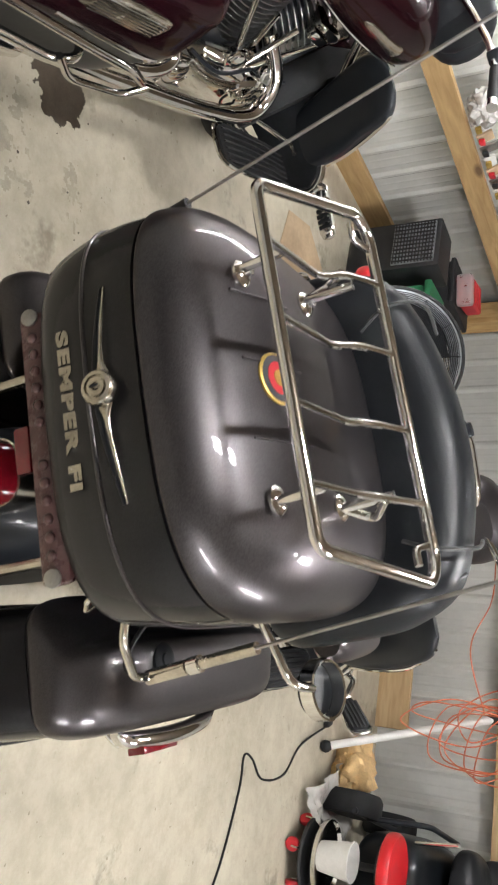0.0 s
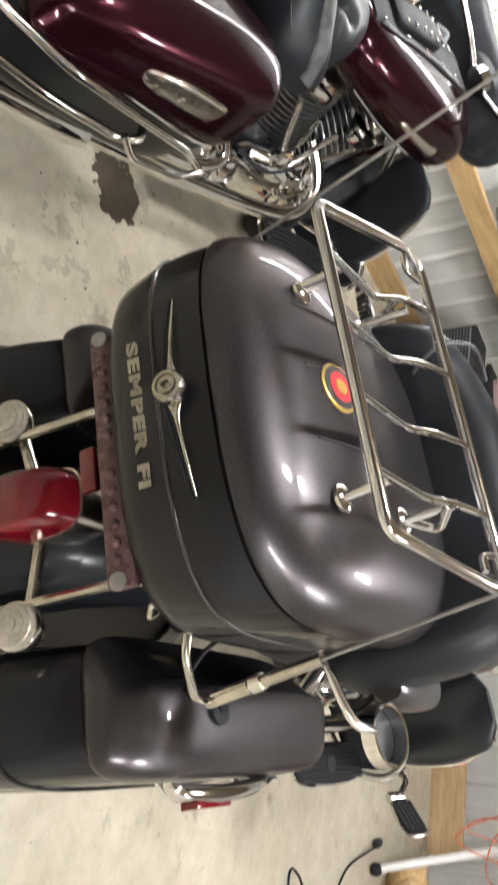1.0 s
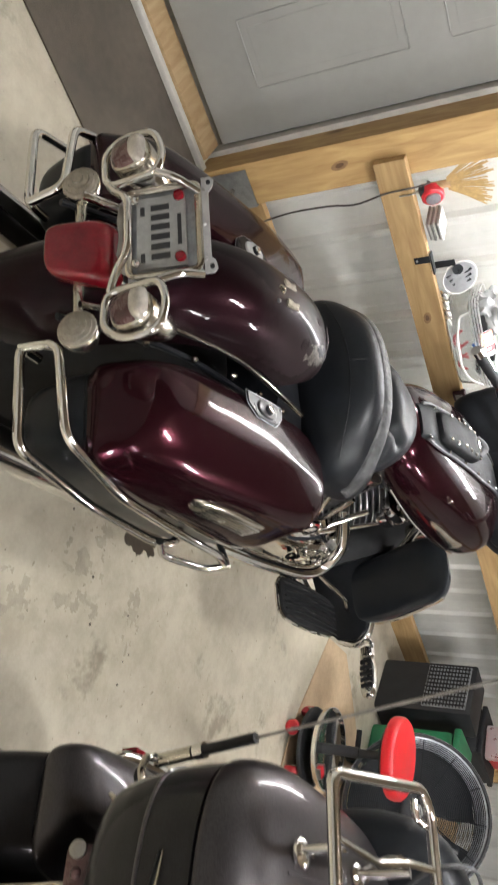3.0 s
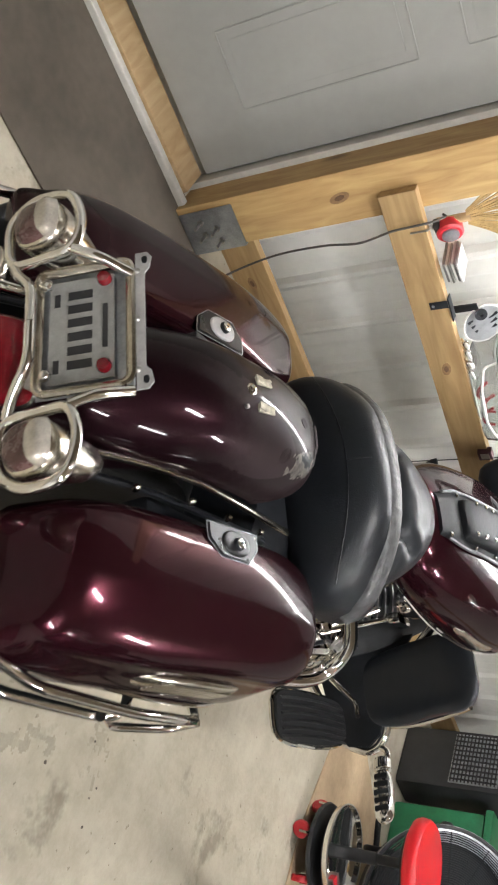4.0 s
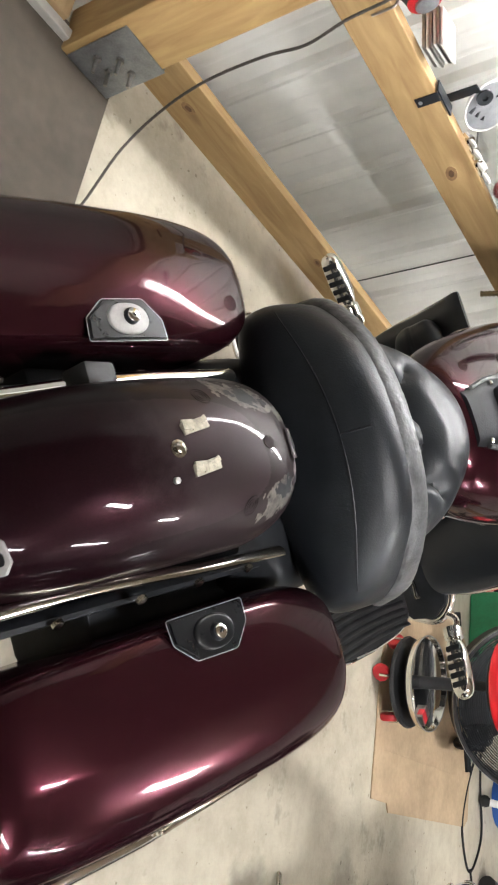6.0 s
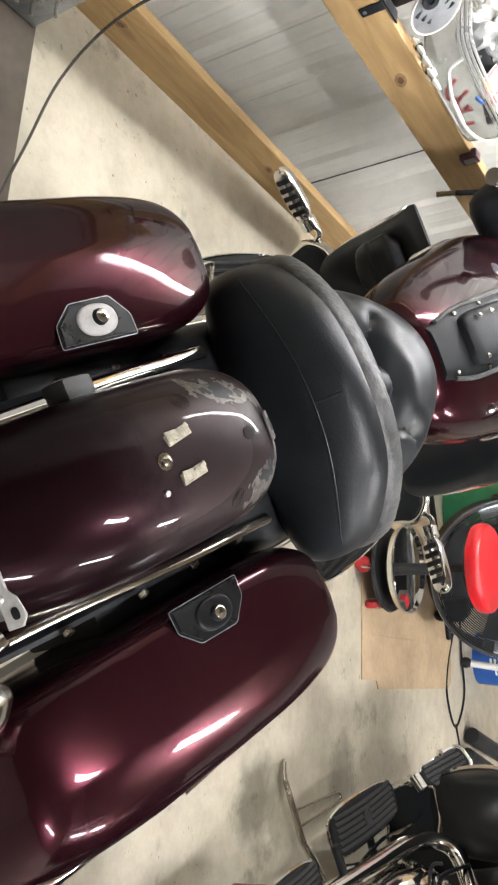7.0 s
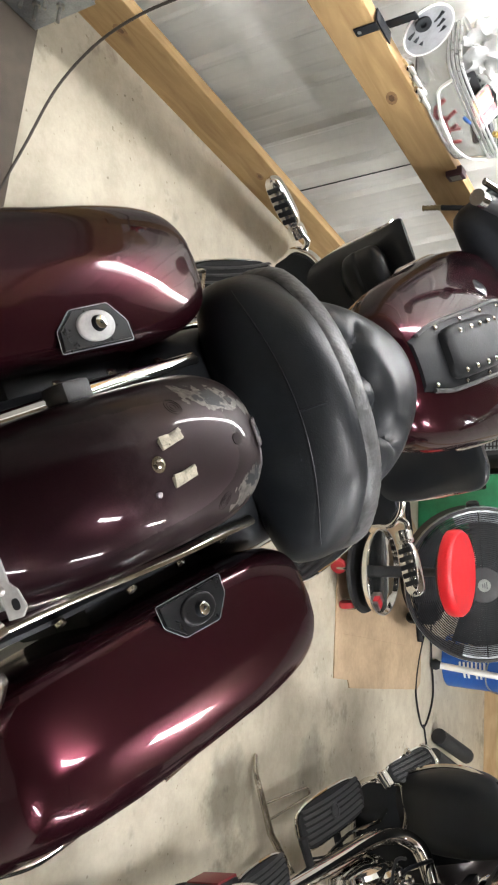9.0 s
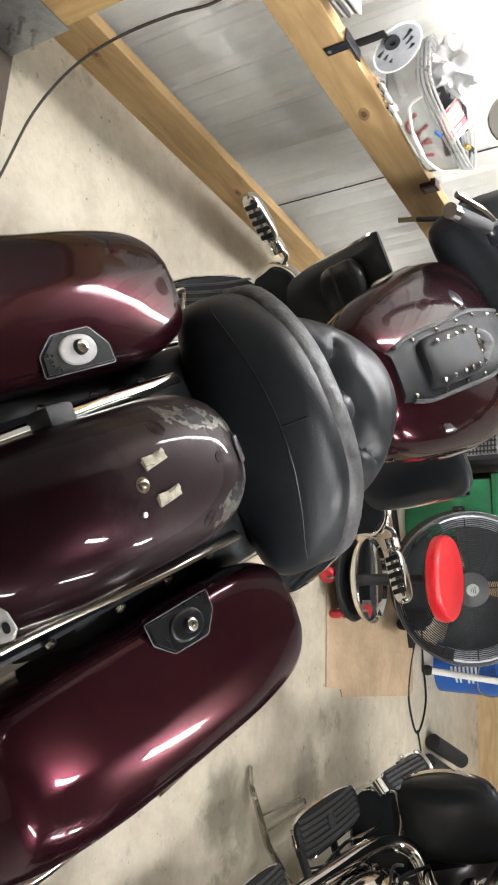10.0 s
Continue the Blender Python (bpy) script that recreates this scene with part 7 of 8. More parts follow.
    part("film", bm, material("bag_film", (0.62, 0.63, 0.62), 0.22, vary=0.15, scale=30, coat=0.5, transmission=0.45), bag)
    for k, (y, x, z, mat_, sx, sy) in enumerate(((1.80, -2.975, 0.93, BLACK_PLASTIC, 0.034, 0.06), (1.94, -2.985, 0.93, BLACK_PLASTIC, 0.034, 0.045), (1.975, -2.93, 0.905, BLACK_SATIN, 0.030, 0.03), (2.015, -2.975, 0.90, GALVANISED, 0.03, 0.035))):
        ob = thing("small_part", on_shelf(y, x, z, 17 * k), "dark moulded plastic part in the tub", "part", "parts in the tub")
        part("piece", block((sx * 2, sy * 1.7, 0.04), (0, 0, 0), 0.006), mat_, ob)
        for i in range(3):
            part("rib", block((sx * 1.8, 0.004, 0.004), (0, (i - 1) * sy * 0.4, 0.021), 0.001), mat_, ob)
    for k in range(3):
        loop = thing("red_strap", on_shelf(1.82 + 0.055 * k, -2.915, 0.845 + 0.012 * (k % 2), 0), "red rubber strap pressed against the tub wall", "strap", "straps in the tub")
        part("loop", bar([(0.0, -0.03, 0.02), (0.006, -0.01, -0.015), (0.006, 0.03, -0.02), (0, 0.045, 0.01)], 0.0055, 0.02), RED_PLASTIC, loop)
    tie = thing("blue_tie", on_shelf(1.845, -2.876, 0.905, 0), "bright blue twist tie on the tub rim", "tie")
    part("knot", bar([(0.0, -0.012, -0.006), (0.006, 0.0, 0.002), (0.002, 0.014, 0.004)], 0.005, 0.006), BLUE_PLASTIC, tie)
    part("tail", bar([(0.0, 0.012, 0.004), (-0.02, 0.02, 0.022), (-0.045, 0.018, 0.028)], 0.0022, 0.01), GREEN_PLASTIC, tie)
    conn = thing("hose_fitting", on_shelf(2.035, -2.945, 0.93, 25), "brass hose fitting with a black rubber hose", "fitting")
    part("brass", lathe([(0.007, 0), (0.007, 0.018), (0.009, 0.019), (0.009, 0.027), (0.006, 0.028), (0.006, 0.045)], 6, pose(0, 0, 0.005, 90, 0, 0)), GOLD, conn)
    part("hose", tube([(0, 0.0, 0.005), (0.0, 0.04, 0.002), (0.01, 0.07, -0.02)], 0.008, 10, 5), RUBBER, conn)
    box = thing("small_box", on_shelf(2.085, -2.898, 0.812, 8), "small dark maroon box on the girt", "box")
    part("body", block((0.026, 0.045, 0.05), (0.01, 0, -0.012), 0.003), material("maroon_box", (0.06, 0.02, 0.03), 0.4, vary=0.2, scale=40), box)
    part("label", block((0.001, 0.028, 0.03), (0.0238, 0, -0.012), 0), STEEL, box, "", False)
    hose = thing("hose_end", ROOM, "short black hose with a ribbed brass end on the wall", "hose")
    part("hose", tube([(-2.95, 2.30, 0.84), (-2.872, 2.25, 0.81), (-2.872, 2.232, 0.74), (-2.878, 2.229, 0.71)], 0.0085, 10, 8), RUBBER, hose)
    fer = part("ferrule", tube([(-2.878, 2.229, 0.712), (-2.882, 2.217, 0.652)], 0.0075, 10), BRASS, hose, "ribbed brass end")
    for k in range(5):
        f = (k + 0.5) / 5
        part("rib", tube([(-2.878 - 0.004 * f, 2.229 - 0.012 * f, 0.712 - 0.06 * f), (-2.8783 - 0.004 * f, 2.228 - 0.012 * f, 0.707 - 0.06 * f)], 0.0095, 10), BRASS, fer)
    cord = thing("wall_cord", ROOM, "thin black cord running from the floor to the shelf", "cord")
    part("cord", tube([(-2.30, 1.08, 0.006), (-2.45, 1.13, 0.006), (-2.60, 1.17, 0.02), (-2.76, 1.185, 0.08), (-2.85, 1.186, 0.19), (-2.865, 1.168, 0.34), (-2.865, 1.168, 0.5), (-2.86, 1.178, 0.61), (-2.86, 1.16, 0.72), (-2.87, 1.16, 0.83), (-2.93, 1.18, 0.86), (-2.99, 1.20, 0.84)], 0.0038, 8, 8), DUSTY_CORD, cord)
    clamp = thing("wire_clip", on_shelf(1.19, -2.9, 0.812, 0), "bent wire clip hooked over the girt", "clip")
    part("wire", bar([(0.016, 0.0, -0.05), (0.016, 0.0, 0.006), (-0.02, 0.005, 0.008), (-0.03, 0.02, 0.004)], 0.003, 0.01), STEEL, clamp)
    crate = thing("storage_box", on_shelf(4.55, -2.72, 0.0, 0), "black plastic storage box standing by the wall", "box")
    part("body", block((0.28, 0.36, 0.50), (0, 0, 0.252), 0.02), BLACK_PLASTIC, crate)
    part("lid", block((0.30, 0.38, 0.03), (0, 0, 0.515), 0.01), BLACK_PLASTIC, crate)
    rp = thing("red_parcel", on_shelf(4.53, -2.70, 0.531, 14), "red parcel in crumpled clear wrap on the box", "parcel")
    bm = block((0.17, 0.26, 0.09), (0, 0, 0.05), 0.02, None, 4)
    part("body", bm, RED_PLASTIC, rp)
    part("wrap", block((0.19, 0.06, 0.096), (0, -0.11, 0.0505), 0.02), MILKY, rp, "clear wrap")
    for k in range(3):
        part("crease", bar([(-0.07, -0.05 + 0.05 * k, 0.0955), (0.0, -0.03 + 0.05 * k, 0.097), (0.07, -0.045 + 0.05 * k, 0.0955)], 0.003, 0.02), RED_PLASTIC, rp)
    # odds and ends further along the same girt
    bag2 = thing("plastic_bag", on_shelf(3.32, -2.96, 0.815, 0), "clear bag of parts on the girt", "bag")
    bm = bmesh.new()
    bmesh.ops.create_icosphere(bm, subdivisions=4, radius=0.085)
    for v in bm.verts:
        v.co *= 1 + 0.5 * (noise.noise(v.co * 22 + Vector((3, 1, 2))) + 0.5 * noise.noise(v.co * 55))
        v.co.z = v.co.z * 0.9 + 0.075
    part("film", bm, material("bag_film_grey", (0.6, 0.58, 0.55), 0.25, vary=0.25, scale=30, coat=0.4, transmission=0.3), bag2)
    for k in range(7):
        c = thing("parts_card", on_shelf(3.42 + 0.085 * k, -2.935, 0.815, 8 * (k % 3)), "small carded part leaning on the shelf", "packet", "cards on the girt")
        part("card", block((0.012, 0.07, 0.06 + 0.02 * (k % 3)), (0, 0, 0.035 + 0.01 * (k % 3)), 0.002, pose(0, 0, 0, 0, -18, 0)), (WHITE_PLASTIC, CARD, STEEL)[k % 3], c)
        part("piece", block((0.02, 0.04, 0.03), (0.014, 0, 0.03), 0.006), (BLACK_PLASTIC, GOLD, RED_PLASTIC)[(k + 1) % 3], c)
    rb = thing("red_case", on_shelf(4.35, -2.93, 0.812, 5), "red tool case with a white lid edge", "case")
    part("body", block((0.10, 0.26, 0.16), (0, 0, 0.08), 0.02), RED_PLASTIC, rb)
    part("edge", block((0.108, 0.27, 0.02), (0, 0, 0.13), 0.006), WHITE_PLASTIC, rb)
    part("handle", bar([(0.05, -0.06, 0.10), (0.08, -0.05, 0.10), (0.08, 0.05, 0.10), (0.05, 0.06, 0.10)], 0.008, 0.02), BLACK_PLASTIC, rb)


shelf_things()


# ---- things on the floor ----
def stain(cx, cy, rx, ry, seed, mat_, label, level=1.0, step=0.006, wild=1.0):
    """A thin ragged film on the concrete."""
    st = thing("oil_stain", Matrix(), label, "stain", "stains on the floor")
    bm, grid = bmesh.new(), {}
    nx, ny = int(3 * rx / step), int(3 * ry / step)
    for i in range(nx + 1):
        for k in range(ny + 1):
            u, v = -1.5 + 3 * i / nx, -1.5 + 3 * k / ny
            p = Vector((u * 2.2 + seed, v * 2.2, seed * 0.7))
            f = u * u + v * v + wild * (1.1 * noise.noise(p) + 0.7 * noise.noise(p * 3.1) + 0.4 * noise.noise(p * 7))
            grid[i, k] = (u, v, f)
    verts = {}
    for i in range(nx):
        for k in range(ny):
            keys = [(i, k), (i + 1, k), (i + 1, k + 1), (i, k + 1)]
            if sum(grid[q][2] for q in keys) / 4 < level:
                for q in keys:
                    if q not in verts:
                        verts[q] = bm.verts.new((cx + rx * grid[q][0], cy + ry * grid[q][1], 0.0012))
                bm.faces.new([verts[q] for q in keys])
    part("film", bm, mat_, st)
    return st


def oil_stains():
    pool = stain(-1.03, 2.20, 0.12, 0.12, 8, DARK_OIL, "dark brown oil stain on the concrete", 1.0, 0.004, 0.55)
    rnd = random.Random(8)
    for k in range(34):
        a, r = rnd.uniform(0, 6.28), rnd.uniform(0.14, 0.8)
        x, y = -0.95 + r * math.cos(a), 2.02 + 0.8 * r * math.sin(a)
        s = rnd.uniform(0.002, 0.007) * (1.2 - r)
        part("drip", plate([(x + s * p * rnd.uniform(0.7, 1.2), y + s * q * rnd.uniform(0.7, 1.2)) for p, q in oval(1, 1, 2, 10)], 0.0012, None), DARK_OIL, pool, "", False)
    for cx, cy, rx, ry, seed in ((-0.74, 1.95, 0.13, 0.12, 21), (-0.90, 2.02, 0.07, 0.06, 33), (-0.72, 2.25, 0.10, 0.05, 45), (-0.62, 1.72, 0.08, 0.09, 57)):
        stain(cx, cy, rx, ry, seed, FAINT_DIRT, "faint brown dirt on the concrete", 0.2, 0.006, 1.7)


oil_stains()


def shop_stool(x, y, turn, s=1.0):
    st = thing("rolling_stool", pose(x, y, 0, 0, 0, turn), "round red padded rolling stool with a parts tray", "stool", "red rolling stools")
    seat = part("seat", lathe([(0.02, 0.443), (0.15, 0.443), (0.168, 0.452), (0.172, 0.468), (0.170, 0.492), (0.160, 0.503), (0.10, 0.507), (0.005, 0.508)], 40), RED_PAD, st, "round red vinyl seat")
    part("seat_pan", lathe([(0.02, 0.43), (0.13, 0.43), (0.15, 0.444), (0.02, 0.444)], 32), BLACK_SATIN, seat)
    part("column", lathe([(0.024, 0.13), (0.024, 0.30), (0.018, 0.302), (0.018, 0.44)], 20), BLACK_PLASTIC, st, "black gas column")
    tray = part("tray", lathe([(0.03, 0.125), (0.155, 0.130), (0.172, 0.145), (0.177, 0.165), (0.174, 0.167), (0.168, 0.148), (0.150, 0.137), (0.03, 0.133)], 40), CHROME, st, "round bright metal parts tray")
    part("tray_rim", lathe([(0.174, 0.163), (0.178, 0.164), (0.179, 0.168), (0.175, 0.169)], 40, None, None, True), STEEL, tray, "bright tray rim")
    base = part("base", lathe([(0.03, 0.075), (0.168, 0.075), (0.173, 0.083), (0.168, 0.093), (0.03, 0.10)], 36), BLACK_PLASTIC, st, "black base")
    part("hub", lathe([(0.05, 0.095), (0.035, 0.127)], 20), BLACK_PLASTIC, base)
    for k in range(5):
        a = 2 * math.pi * k / 5 + 0.3
        c = new("caster")
        c.parent = st
        c.matrix_basis = pose(0.150 * math.cos(a), 0.150 * math.sin(a), 0, 0, 0, math.degrees(a) + 40)
        tagged(c, "swivel caster with a red wheel")
        part("wheel", lathe([(0.012, -0.013), (0.031, -0.012), (0.034, -0.006), (0.034, 0.006), (0.031, 0.012), (0.012, 0.013)], 22, pose(0, 0, 0.034, 0, 90, 0)), RED_PLASTIC, c, "red wheel")
        part("fork", bar([(-0.018, 0, 0.034), (-0.018, 0.004, 0.07), (0.018, 0.004, 0.07), (0.018, 0, 0.034)], 0.0055, 0.012), CHROME_DULL, c)
    return st


shop_stool(-0.54, 3.695, 15)
shop_stool(2.02, 3.88, 70)
tin = thing("small_carton", pose(-0.435, 3.615, 0.139, 0, 0, 30), "small grey and red carton in the stool tray", "carton")
part("body", block((0.045, 0.065, 0.036), (0, 0, 0.019), 0.002), STEEL, tin, "", False)
part("red_panel", block((0.0455, 0.03, 0.022), (0, -0.006, 0.0262), 0), RED_PLASTIC, tin, "", False)
pail = thing("white_pail", pose(1.95, 3.76, 0.175, 0, 0, 0), "small translucent white pail on the stool tray", "pail")
part("shell", lathe([(0.05, 0.0), (0.065, 0.002), (0.085, 0.15), (0.089, 0.152), (0.089, 0.158), (0.082, 0.158), (0.062, 0.008), (0.05, 0.006)], 32), WHITE_PLASTIC, pail)


def drum_fan():
    d = Vector((-0.06, -0.88, 0.46)).normalized()
    c = Vector((-0.37, 4.19, 0.43))
    fan = thing("drum_fan", Matrix(), "large black drum fan tilted up on a floor stand", "fan")
    fr = aim(c, d)
    R = 0.335
    part("drum", lathe([(R, -0.22), (R + 0.006, -0.215), (R + 0.004, 0.0), (R + 0.012, 0.008), (R + 0.012, 0.016), (R, 0.018), (R - 0.006, 0.0), (R - 0.008, -0.21)], 48, fr, None, True), BLACK_PLASTIC, fan, "black drum shell")
    part("rim", lathe([(R + 0.004, -0.03), (R + 0.014, -0.026), (R + 0.014, 0.012), (R + 0.006, 0.016)], 48, fr, None, True), GALVANISED, fan, "pale grey metal rim")
    # pale arc stands in for lamp light on the dark upper rim
    arc = np.linspace(radians(-20), radians(200), 45)
    side_, up_ = Vector((0, 0, 1)).cross(d).normalized(), d.cross(Vector((0, 0, 1)).cross(d).normalized())
    rings = []
    for q in arc:
        w = side_ * math.cos(q) + up_ * math.sin(q)
        rings.append([c + w * r + d * h for r, h in ((R - 0.055, -0.012), (R - 0.002, 0.010), (R - 0.002, 0.006), (R - 0.055, -0.016))])
    part("rim_sheen", skin(bmesh.new(), rings), GALVANISED, fan, "pale band modelled for the sheen on the upper rim")
    grille = new("front_grille")
    grille.parent = fan
    tagged(grille, "front grille of concentric wires")
    for k in range(30):
        bm = bmesh.new()
        r = 0.075 + (R - 0.08) * k / 29
        tube([fr @ Vector((r * math.cos(a), r * math.sin(a), 0.024 - 0.02 * (r / R) ** 2)) for a in np.linspace(0, 2 * math.pi, 40)[:-1]], 0.0024, 5, 0, True, bm)
        part("ring_wire", bm, BLACK_SATIN, grille)
    for k in range(12):
        a = math.pi * k / 6
        part("spoke", tube([fr @ Vector((0.05 * math.cos(a), 0.05 * math.sin(a), 0.026)), fr @ Vector((R * math.cos(a), R * math.sin(a), 0.004))], 0.003, 6), BLACK_SATIN, grille)
    part("hub_disc", lathe([(0.075, 0.018), (0.078, 0.026), (0.06, 0.032), (0.004, 0.034)], 30, fr), BLACK_PLASTIC, grille)
    part("hub_label", lathe([(0.028, 0.033), (0.028, 0.036), (0.004, 0.037)], 26, fr), FAN_LABEL, grille, "pale round label with plain bars")
    for k in range(3):
        part("label_bar", block((0.032 - 0.008 * k, 0.004, 0.001), (0, 0.010 - 0.009 * k, 0.0375), 0, fr), INK, grille, "", False)
    rear = new("rear_grille")
    rear.parent = fan
    tagged(rear, "rear grille of fine wires")
    for k in range(14):
        bm = bmesh.new()
        r = 0.06 + (R - 0.07) * k / 13
        tube([fr @ Vector((r * math.cos(a), r * math.sin(a), -0.225)) for a in np.linspace(0, 2 * math.pi, 36)[:-1]], 0.0022, 5, 0, True, bm)
        part("ring_wire", bm, MESH_TAN, rear)
    for k in range(3):
        m = fr @ pose(0, 0, -0.09, 0, 0, 120 * k + 20)
        edge = [(0.07, -40), (0.19, -50), (0.30, -47), (0.315, -15), (0.315, 15), (0.30, 47), (0.19, 45), (0.07, 40)]
        bm = plate([(r * math.cos(radians(q)), r * math.sin(radians(q))) for r, q in edge], 0.004)
        for v in bm.verts:
            v.co.z += 0.10 * v.co.y
        bmesh.ops.transform(bm, matrix=m, verts=bm.verts)
        part("blade", bm, FAN_SLATE, fan, "wide dark fan blade")
    part("motor", lathe([(0.06, -0.20), (0.075, -0.19), (0.075, -0.07), (0.05, -0.06)], 24, fr), BLACK_PLASTIC, fan)
    for s in (-1, 1):
        side = fr.to_3x3() @ Vector((s, 0, 0))
        hold = Vector((c.x + s * 0.20, c.y + 0.06, 0.17))
        part("stand_leg", bar([hold, Vector((hold.x, hold.y, 0.05)), Vector((hold.x, hold.y + 0.06, 0.018)), Vector((hold.x, hold.y + 0.20, 0.018))], 0.015, 0.05), BLACK_SATIN, fan, "black tube stand")
        part("knob", lathe([(0.03, 0), (0.03, 0.02), (0.02, 0.03), (0.004, 0.032)], 18, aim(c + side * (R + 0.004) - d * 0.1, side)), BLACK_PLASTIC, fan)
    part("foot_bar", bar([c + Vector((-0.36, 0.25, 0.018 - c.z)), c + Vector((0.36, 0.25, 0.018 - c.z))], 0.015), BLACK_SATIN, fan)
    part("switch_box", block((0.08, 0.07, 0.09), (-0.26, 4.12, 0.20), 0.012), BLACK_PLASTIC, fan)


drum_fan()
card = thing("cardboard_sheet", Matrix(), "flat sheet of brown cardboard on the floor", "cardboard")
part("sheet", plate([(-0.158, 3.465), (-0.105, 3.595), (-0.068, 3.60), (0.215, 4.37), (0.20, 4.42), (-0.45, 4.66), (-1.06, 4.15), (-1.08, 3.90), (-0.62, 3.62)], 0.005, pose(0, 0, 0.0012), 0.001), CARD, card, "", False)
part("fold_line", tube([(-0.30, 3.60, 0.0065), (0.03, 4.45, 0.0065)], 0.0016, 5), CARD, card)
bucket = thing("bucket", pose(0.24, 4.90, 0, 0, 0, 20), "blue plastic bucket with a white printed label", "bucket")
part("shell", lathe([(0.12, 0.0), (0.137, 0.004), (0.152, 0.33), (0.158, 0.332), (0.158, 0.345), (0.154, 0.346), (0.154, 0.365), (0.148, 0.367), (0.134, 0.012), (0.12, 0.009)], 40), BLUE_PLASTIC, bucket)
part("handle", tube([(0.158, 0, 0.335), (0.12, -0.10, 0.27), (0, -0.165, 0.24), (-0.12, -0.10, 0.27), (-0.158, 0, 0.335)], 0.004, 8, 6), STEEL, bucket)
for k in range(7):
    z = 0.10 + 0.022 * k
    r = 0.1395 + 0.047 * z
    bm = bmesh.new()
    a0, a1 = radians(-128), radians(-128 + (34 if k % 3 else 22))
    rings = [[Vector((q * math.cos(a), q * math.sin(a), zz)) for q, zz in ((r + 0.0006, z), (r + 0.002, z), (r + 0.002, z + 0.011), (r + 0.0006, z + 0.011))] for a in np.linspace(a0, a1, 7)]
    skin(bm, rings)
    part("label_bar", bm, WHITE_PLASTIC, bucket, "", False)
pole = thing("white_pole", Matrix(), "white tube with a black rubber foot, leaning on the wall", "pole", "white poles")
p0, p1 = Vector((0.163, 4.60, 0.03)), Vector((0.43, 4.93, 1.15))
part("tube", tube([p0, p1], 0.017, 14), WHITE_PLASTIC, pole)
part("foot", lathe([(0.003, -0.028), (0.018, -0.024), (0.027, -0.008), (0.027, 0.006), (0.019, 0.022)], 18, aim(p0, p1 - p0)), RUBBER, pole)
pole2 = thing("white_pole", Matrix(), "white tube with a black rubber foot, hung with orange cord", "pole", "white poles")
p0, p1 = Vector((1.612, 4.202, 0.03)), Vector((1.415, 4.86, 1.28))
part("tube", tube([p0, p1], 0.021, 14), WHITE_PLASTIC, pole2)
part("foot", lathe([(0.004, -0.028), (0.020, -0.024), (0.031, -0.008), (0.031, 0.006), (0.022, 0.026)], 18, aim(p0, p1 - p0)), RUBBER, pole2)
part("hook", block((0.05, 0.05, 0.07), p0 + (p1 - p0) * 0.62, 0.01), BLACK_PLASTIC, pole2)
cordthing = thing("power_cord", Matrix(), "loop of black power cord on the floor", "cord")
part("cord", tube([(-0.27, 4.15, 0.17), (-0.20, 4.45, 0.01), (-0.084, 4.60, 0.006), (0.083, 4.426, 0.006), (0.227, 4.344, 0.006), (0.419, 4.40, 0.006), (0.326, 4.58, 0.006), (0.10, 4.60, 0.012), (-0.05, 4.66, 0.006)], 0.005, 8, 8), RUBBER, cordthing)
part("cord", tube([(0.41, 4.41, 0.006), (0.55, 4.42, 0.006), (0.80, 4.40, 0.006)], 0.005, 8, 8), RUBBER, cordthing)
cord2 = thing("power_cord", Matrix(), "black power cord winding over the floor to a plug", "cord")
part("cord", tube([(1.515, 4.22, 0.03), (1.527, 3.934, 0.006), (1.60, 3.735, 0.006), (1.543, 3.511, 0.006), (1.426, 3.421, 0.006), (1.385, 3.345, 0.006), (1.50, 3.30, 0.006), (1.70, 3.16, 0.006), (1.83, 3.03, 0.006), (2.2, 2.6, 0.006)], 0.005, 8, 8), RUBBER, cord2)
part("plug", block((0.035, 0.07, 0.03), (1.51, 4.26, 0.022), 0.008), BLACK_PLASTIC, cord2)
orange = thing("extension_cord", Matrix(), "tangle of orange extension cord hanging on the white tube", "cord")
rnd = random.Random(11)
for k in range(9):
    hook = Vector((1.39 + 0.02 * rnd.uniform(-1, 1), 4.40 + 0.06 * rnd.uniform(-1, 1), 0.93 + 0.12 * rnd.random()))
    low = hook + Vector((rnd.uniform(0.0, 0.40), rnd.uniform(-0.12, 0.05), -rnd.uniform(0.25, 0.62)))
    side = Vector((rnd.uniform(0.08, 0.2), rnd.uniform(-0.1, 0.1), rnd.uniform(-0.06, 0.14)))
    part("strand", tube([hook, hook + (low - hook) * 0.5 - side, low, hook + (low - hook) * 0.5 + side * 1.3, hook + Vector((0.03, 0, 0.03))], 0.0036, 8, 8), ORANGE_CORD, orange, "orange strand")
part("strand", tube([(1.40, 4.38, 0.8), (1.1, 4.45, 0.72), (0.9, 4.7, 0.78), (0.7, 5.0, 0.75)], 0.0036, 8, 8), ORANGE_CORD, orange, "orange strand")
pack = thing("paper_scrap", pose(1.80, 4.42, 0.0, 0, 0, 20), "crumpled brown paper packing", "paper")
bm = bmesh.new()
bmesh.ops.create_icosphere(bm, subdivisions=4, radius=0.15)
for v in bm.verts:
    v.co *= 1 + 0.5 * (noise.noise(v.co * 9) + 0.6 * noise.noise(v.co * 22))
    v.co.z = max(0.0, v.co.z * 0.75 + 0.10)
part("sheet", bm, PAPER, pack)
film = thing("plastic_sheet", pose(1.98, 4.15, 0.0, 0, 0, 0), "crumpled clear plastic film on the floor", "film")
bm = bmesh.new()
bmesh.ops.create_grid(bm, x_segments=40, y_segments=30, size=0.25)
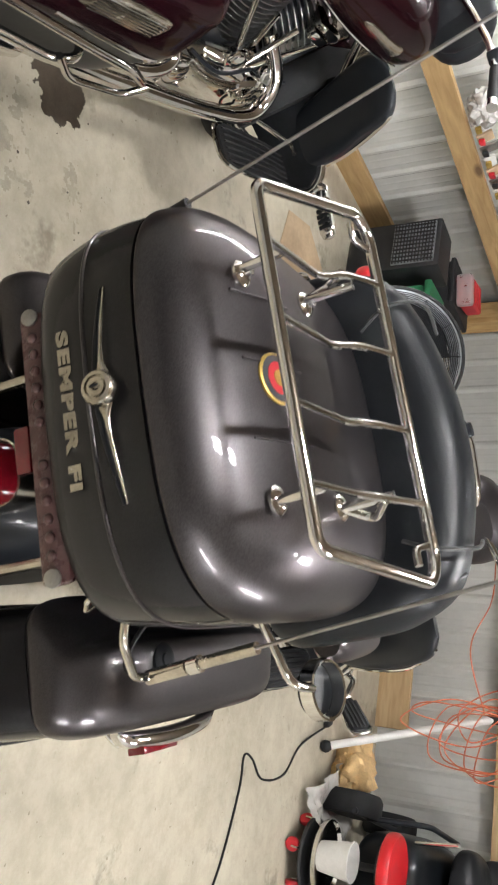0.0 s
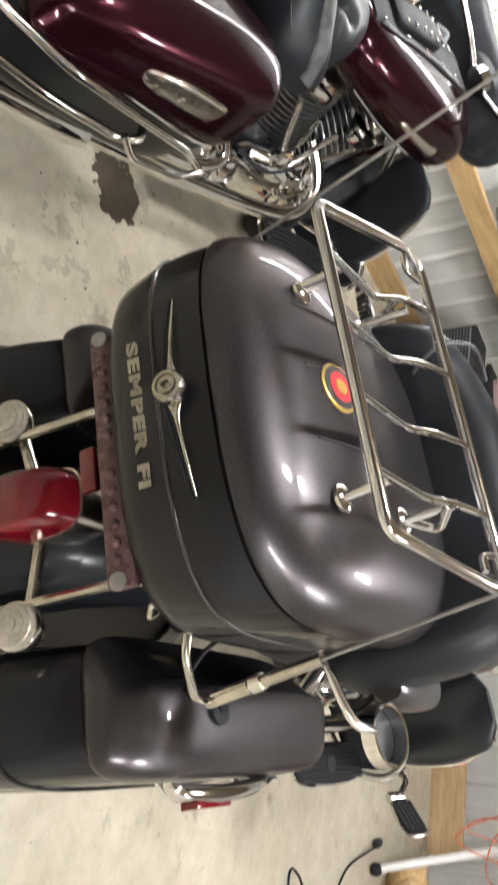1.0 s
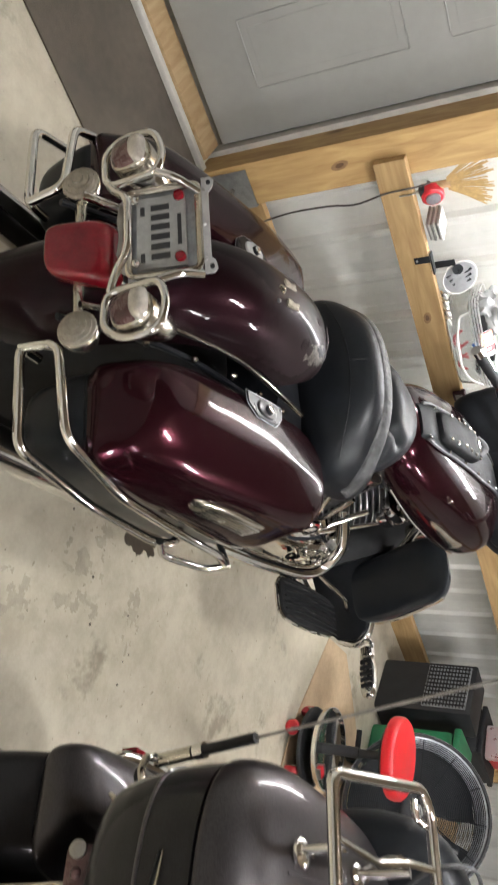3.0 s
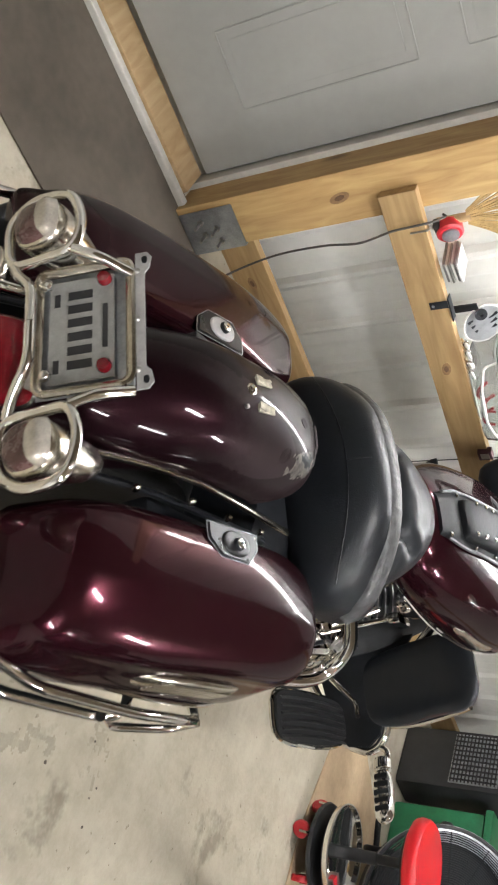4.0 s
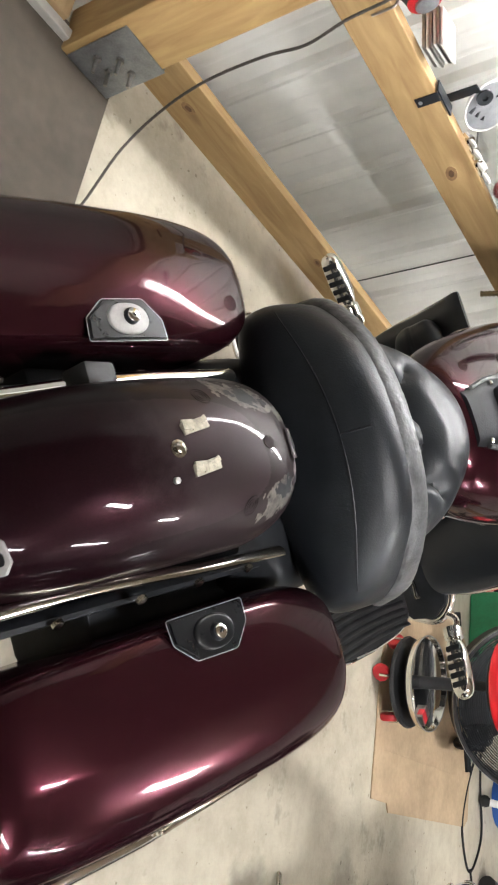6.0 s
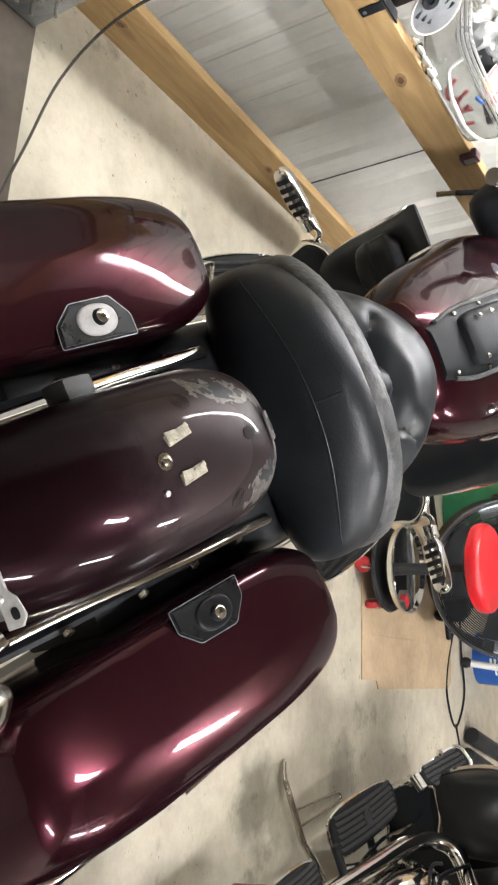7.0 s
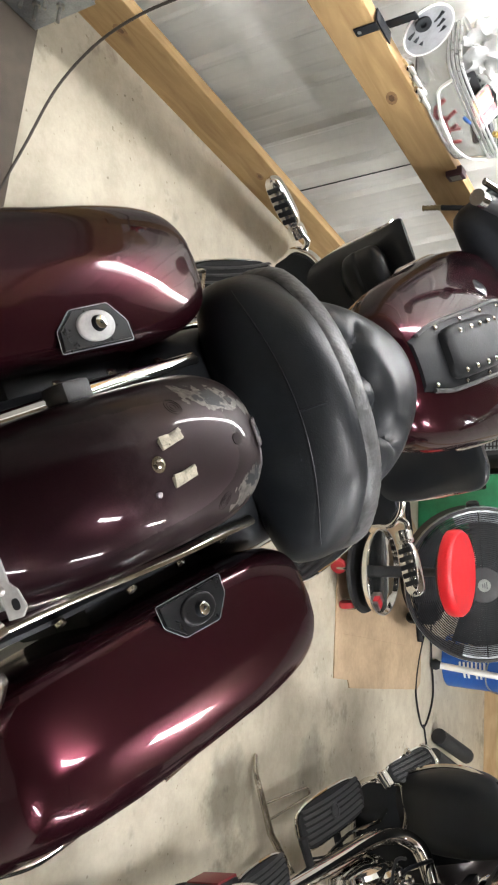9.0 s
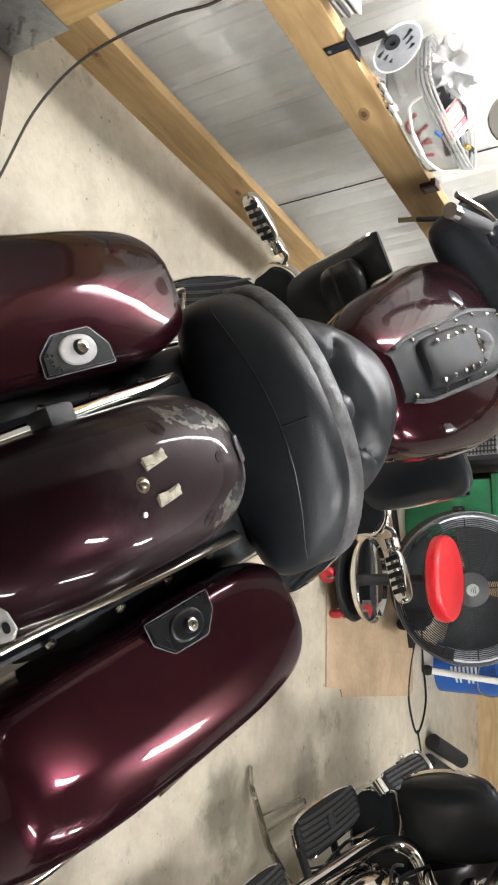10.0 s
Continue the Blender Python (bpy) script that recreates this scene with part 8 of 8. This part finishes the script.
for v in bm.verts:
    v.co.z = 0.03 + 0.07 * max(0, 0.6 + noise.noise(v.co * 7)) + 0.02 * noise.noise(v.co * 30)
part("film", bm, material("film", (0.7, 0.68, 0.64), 0.25, vary=0.15, scale=20, transmission=0.4), film)


def seat_machine():
    """A dark seated machine at the edge of view: frame, bodywork and a padded seat."""
    mc = thing("riding_machine", pose(2.34, 4.40, 0, 0, 0, -30), "dark riding machine with a padded black seat and tube frame", "machine")
    part("bodywork", loft([(-0.42, 0, 0.36, 0.10, 0.10, 3), (-0.36, 0, 0.38, 0.20, 0.17, 3.2), (0.0, 0, 0.40, 0.24, 0.21, 3.4), (0.3, 0, 0.42, 0.22, 0.19, 3.2), (0.40, 0, 0.42, 0.12, 0.10, 3)], "y", 32, 24), BURGUNDY_DARK, mc, "dark glossy bodywork")
    part("seat", loft([(-0.20, 0, 0.68, 0.12, 0.04, 3), (-0.14, 0, 0.70, 0.21, 0.07, 3), (0.10, 0, 0.70, 0.22, 0.075, 3), (0.22, 0, 0.71, 0.18, 0.06, 3)], "y", 30, 18), LEATHER, mc, "black padded seat")
    part("seat_back", loft([(0.64, 0, 0.26, 0.15, 0.04, 3), (0.74, 0, 0.29, 0.22, 0.065, 3), (0.90, 0, 0.33, 0.21, 0.06, 3), (1.0, 0, 0.36, 0.14, 0.035, 3)], "z", 30, 18), LEATHER, mc, "black padded seat back")
    for s in (-1, 1):
        part("frame_rail", bar([(s * 0.26, -0.50, 0.22), (s * 0.27, 0.0, 0.20), (s * 0.27, 0.35, 0.24), (s * 0.22, 0.42, 0.50)], 0.016, 0.08), BLACK_GLOSS, mc, "black frame tube")
        part("arm", bar([(s * 0.25, -0.35, 0.24), (s * 0.27, -0.30, 0.55), (s * 0.25, 0.1, 0.60)], 0.014, 0.06), BLACK_GLOSS, mc, "black tube arm")
        for y in (-0.36, 0.34):
            part("tyre", lathe([(0.07, -0.05), (0.14, -0.055), (0.155, -0.03), (0.155, 0.03), (0.14, 0.055), (0.07, 0.05)], 30, pose(s * 0.30, y, 0.155, 0, 90, 0)), RUBBER, mc, "small black tyre")
    part("lever", bar([(-0.18, -0.36, 0.5), (-0.20, -0.42, 0.72)], 0.010), CHROME, mc)


seat_machine()
tote = thing("green_tote", pose(-0.60, 4.74, 0, 0, 0, -18), "green plastic tote standing behind the fan", "tote")
part("body", block((0.36, 0.26, 0.46), (0, 0, 0.23), 0.03), GREEN_PLASTIC, tote)
part("lid", block((0.39, 0.29, 0.04), (0, 0, 0.48), 0.012), GREEN_PLASTIC, tote)
heater = thing("heater", pose(-1.0, 4.82, 0, 0, 0, -25), "black cabinet heater with a pale perforated front", "heater")
part("cabinet", block((0.32, 0.22, 0.54), (0, 0, 0.27), 0.02), BLACK_PLASTIC, heater)
part("grille_panel", block((0.27, 0.008, 0.24), (0, -0.113, 0.39), 0.004), GALVANISED, heater, "", False)
for k in range(13):
    part("grille_slat", block((0.26, 0.008, 0.006), (0, -0.119, 0.28 + 0.018 * k), 0.001), BLACK_PLASTIC, heater, "", False)
for k in range(10):
    part("grille_slat", block((0.006, 0.008, 0.23), (-0.117 + 0.026 * k, -0.1215, 0.39), 0.001), BLACK_PLASTIC, heater, "", False)
for k, (x, y, turn) in enumerate(((0.50, 4.50, -38), (0.56, 4.40, -40))):
    pipe = thing("black_tube", pose(x, y, 0.045, 0, 0, turn), "short black plastic tube lying on the floor", "tube", "black tubes")
    part("shell", lathe([(0.034, 0.0), (0.040, 0.002), (0.040, 0.36), (0.034, 0.362)], 24, pose(0, 0, 0, -83, 0, 0)), BLACK_PLASTIC, pipe)
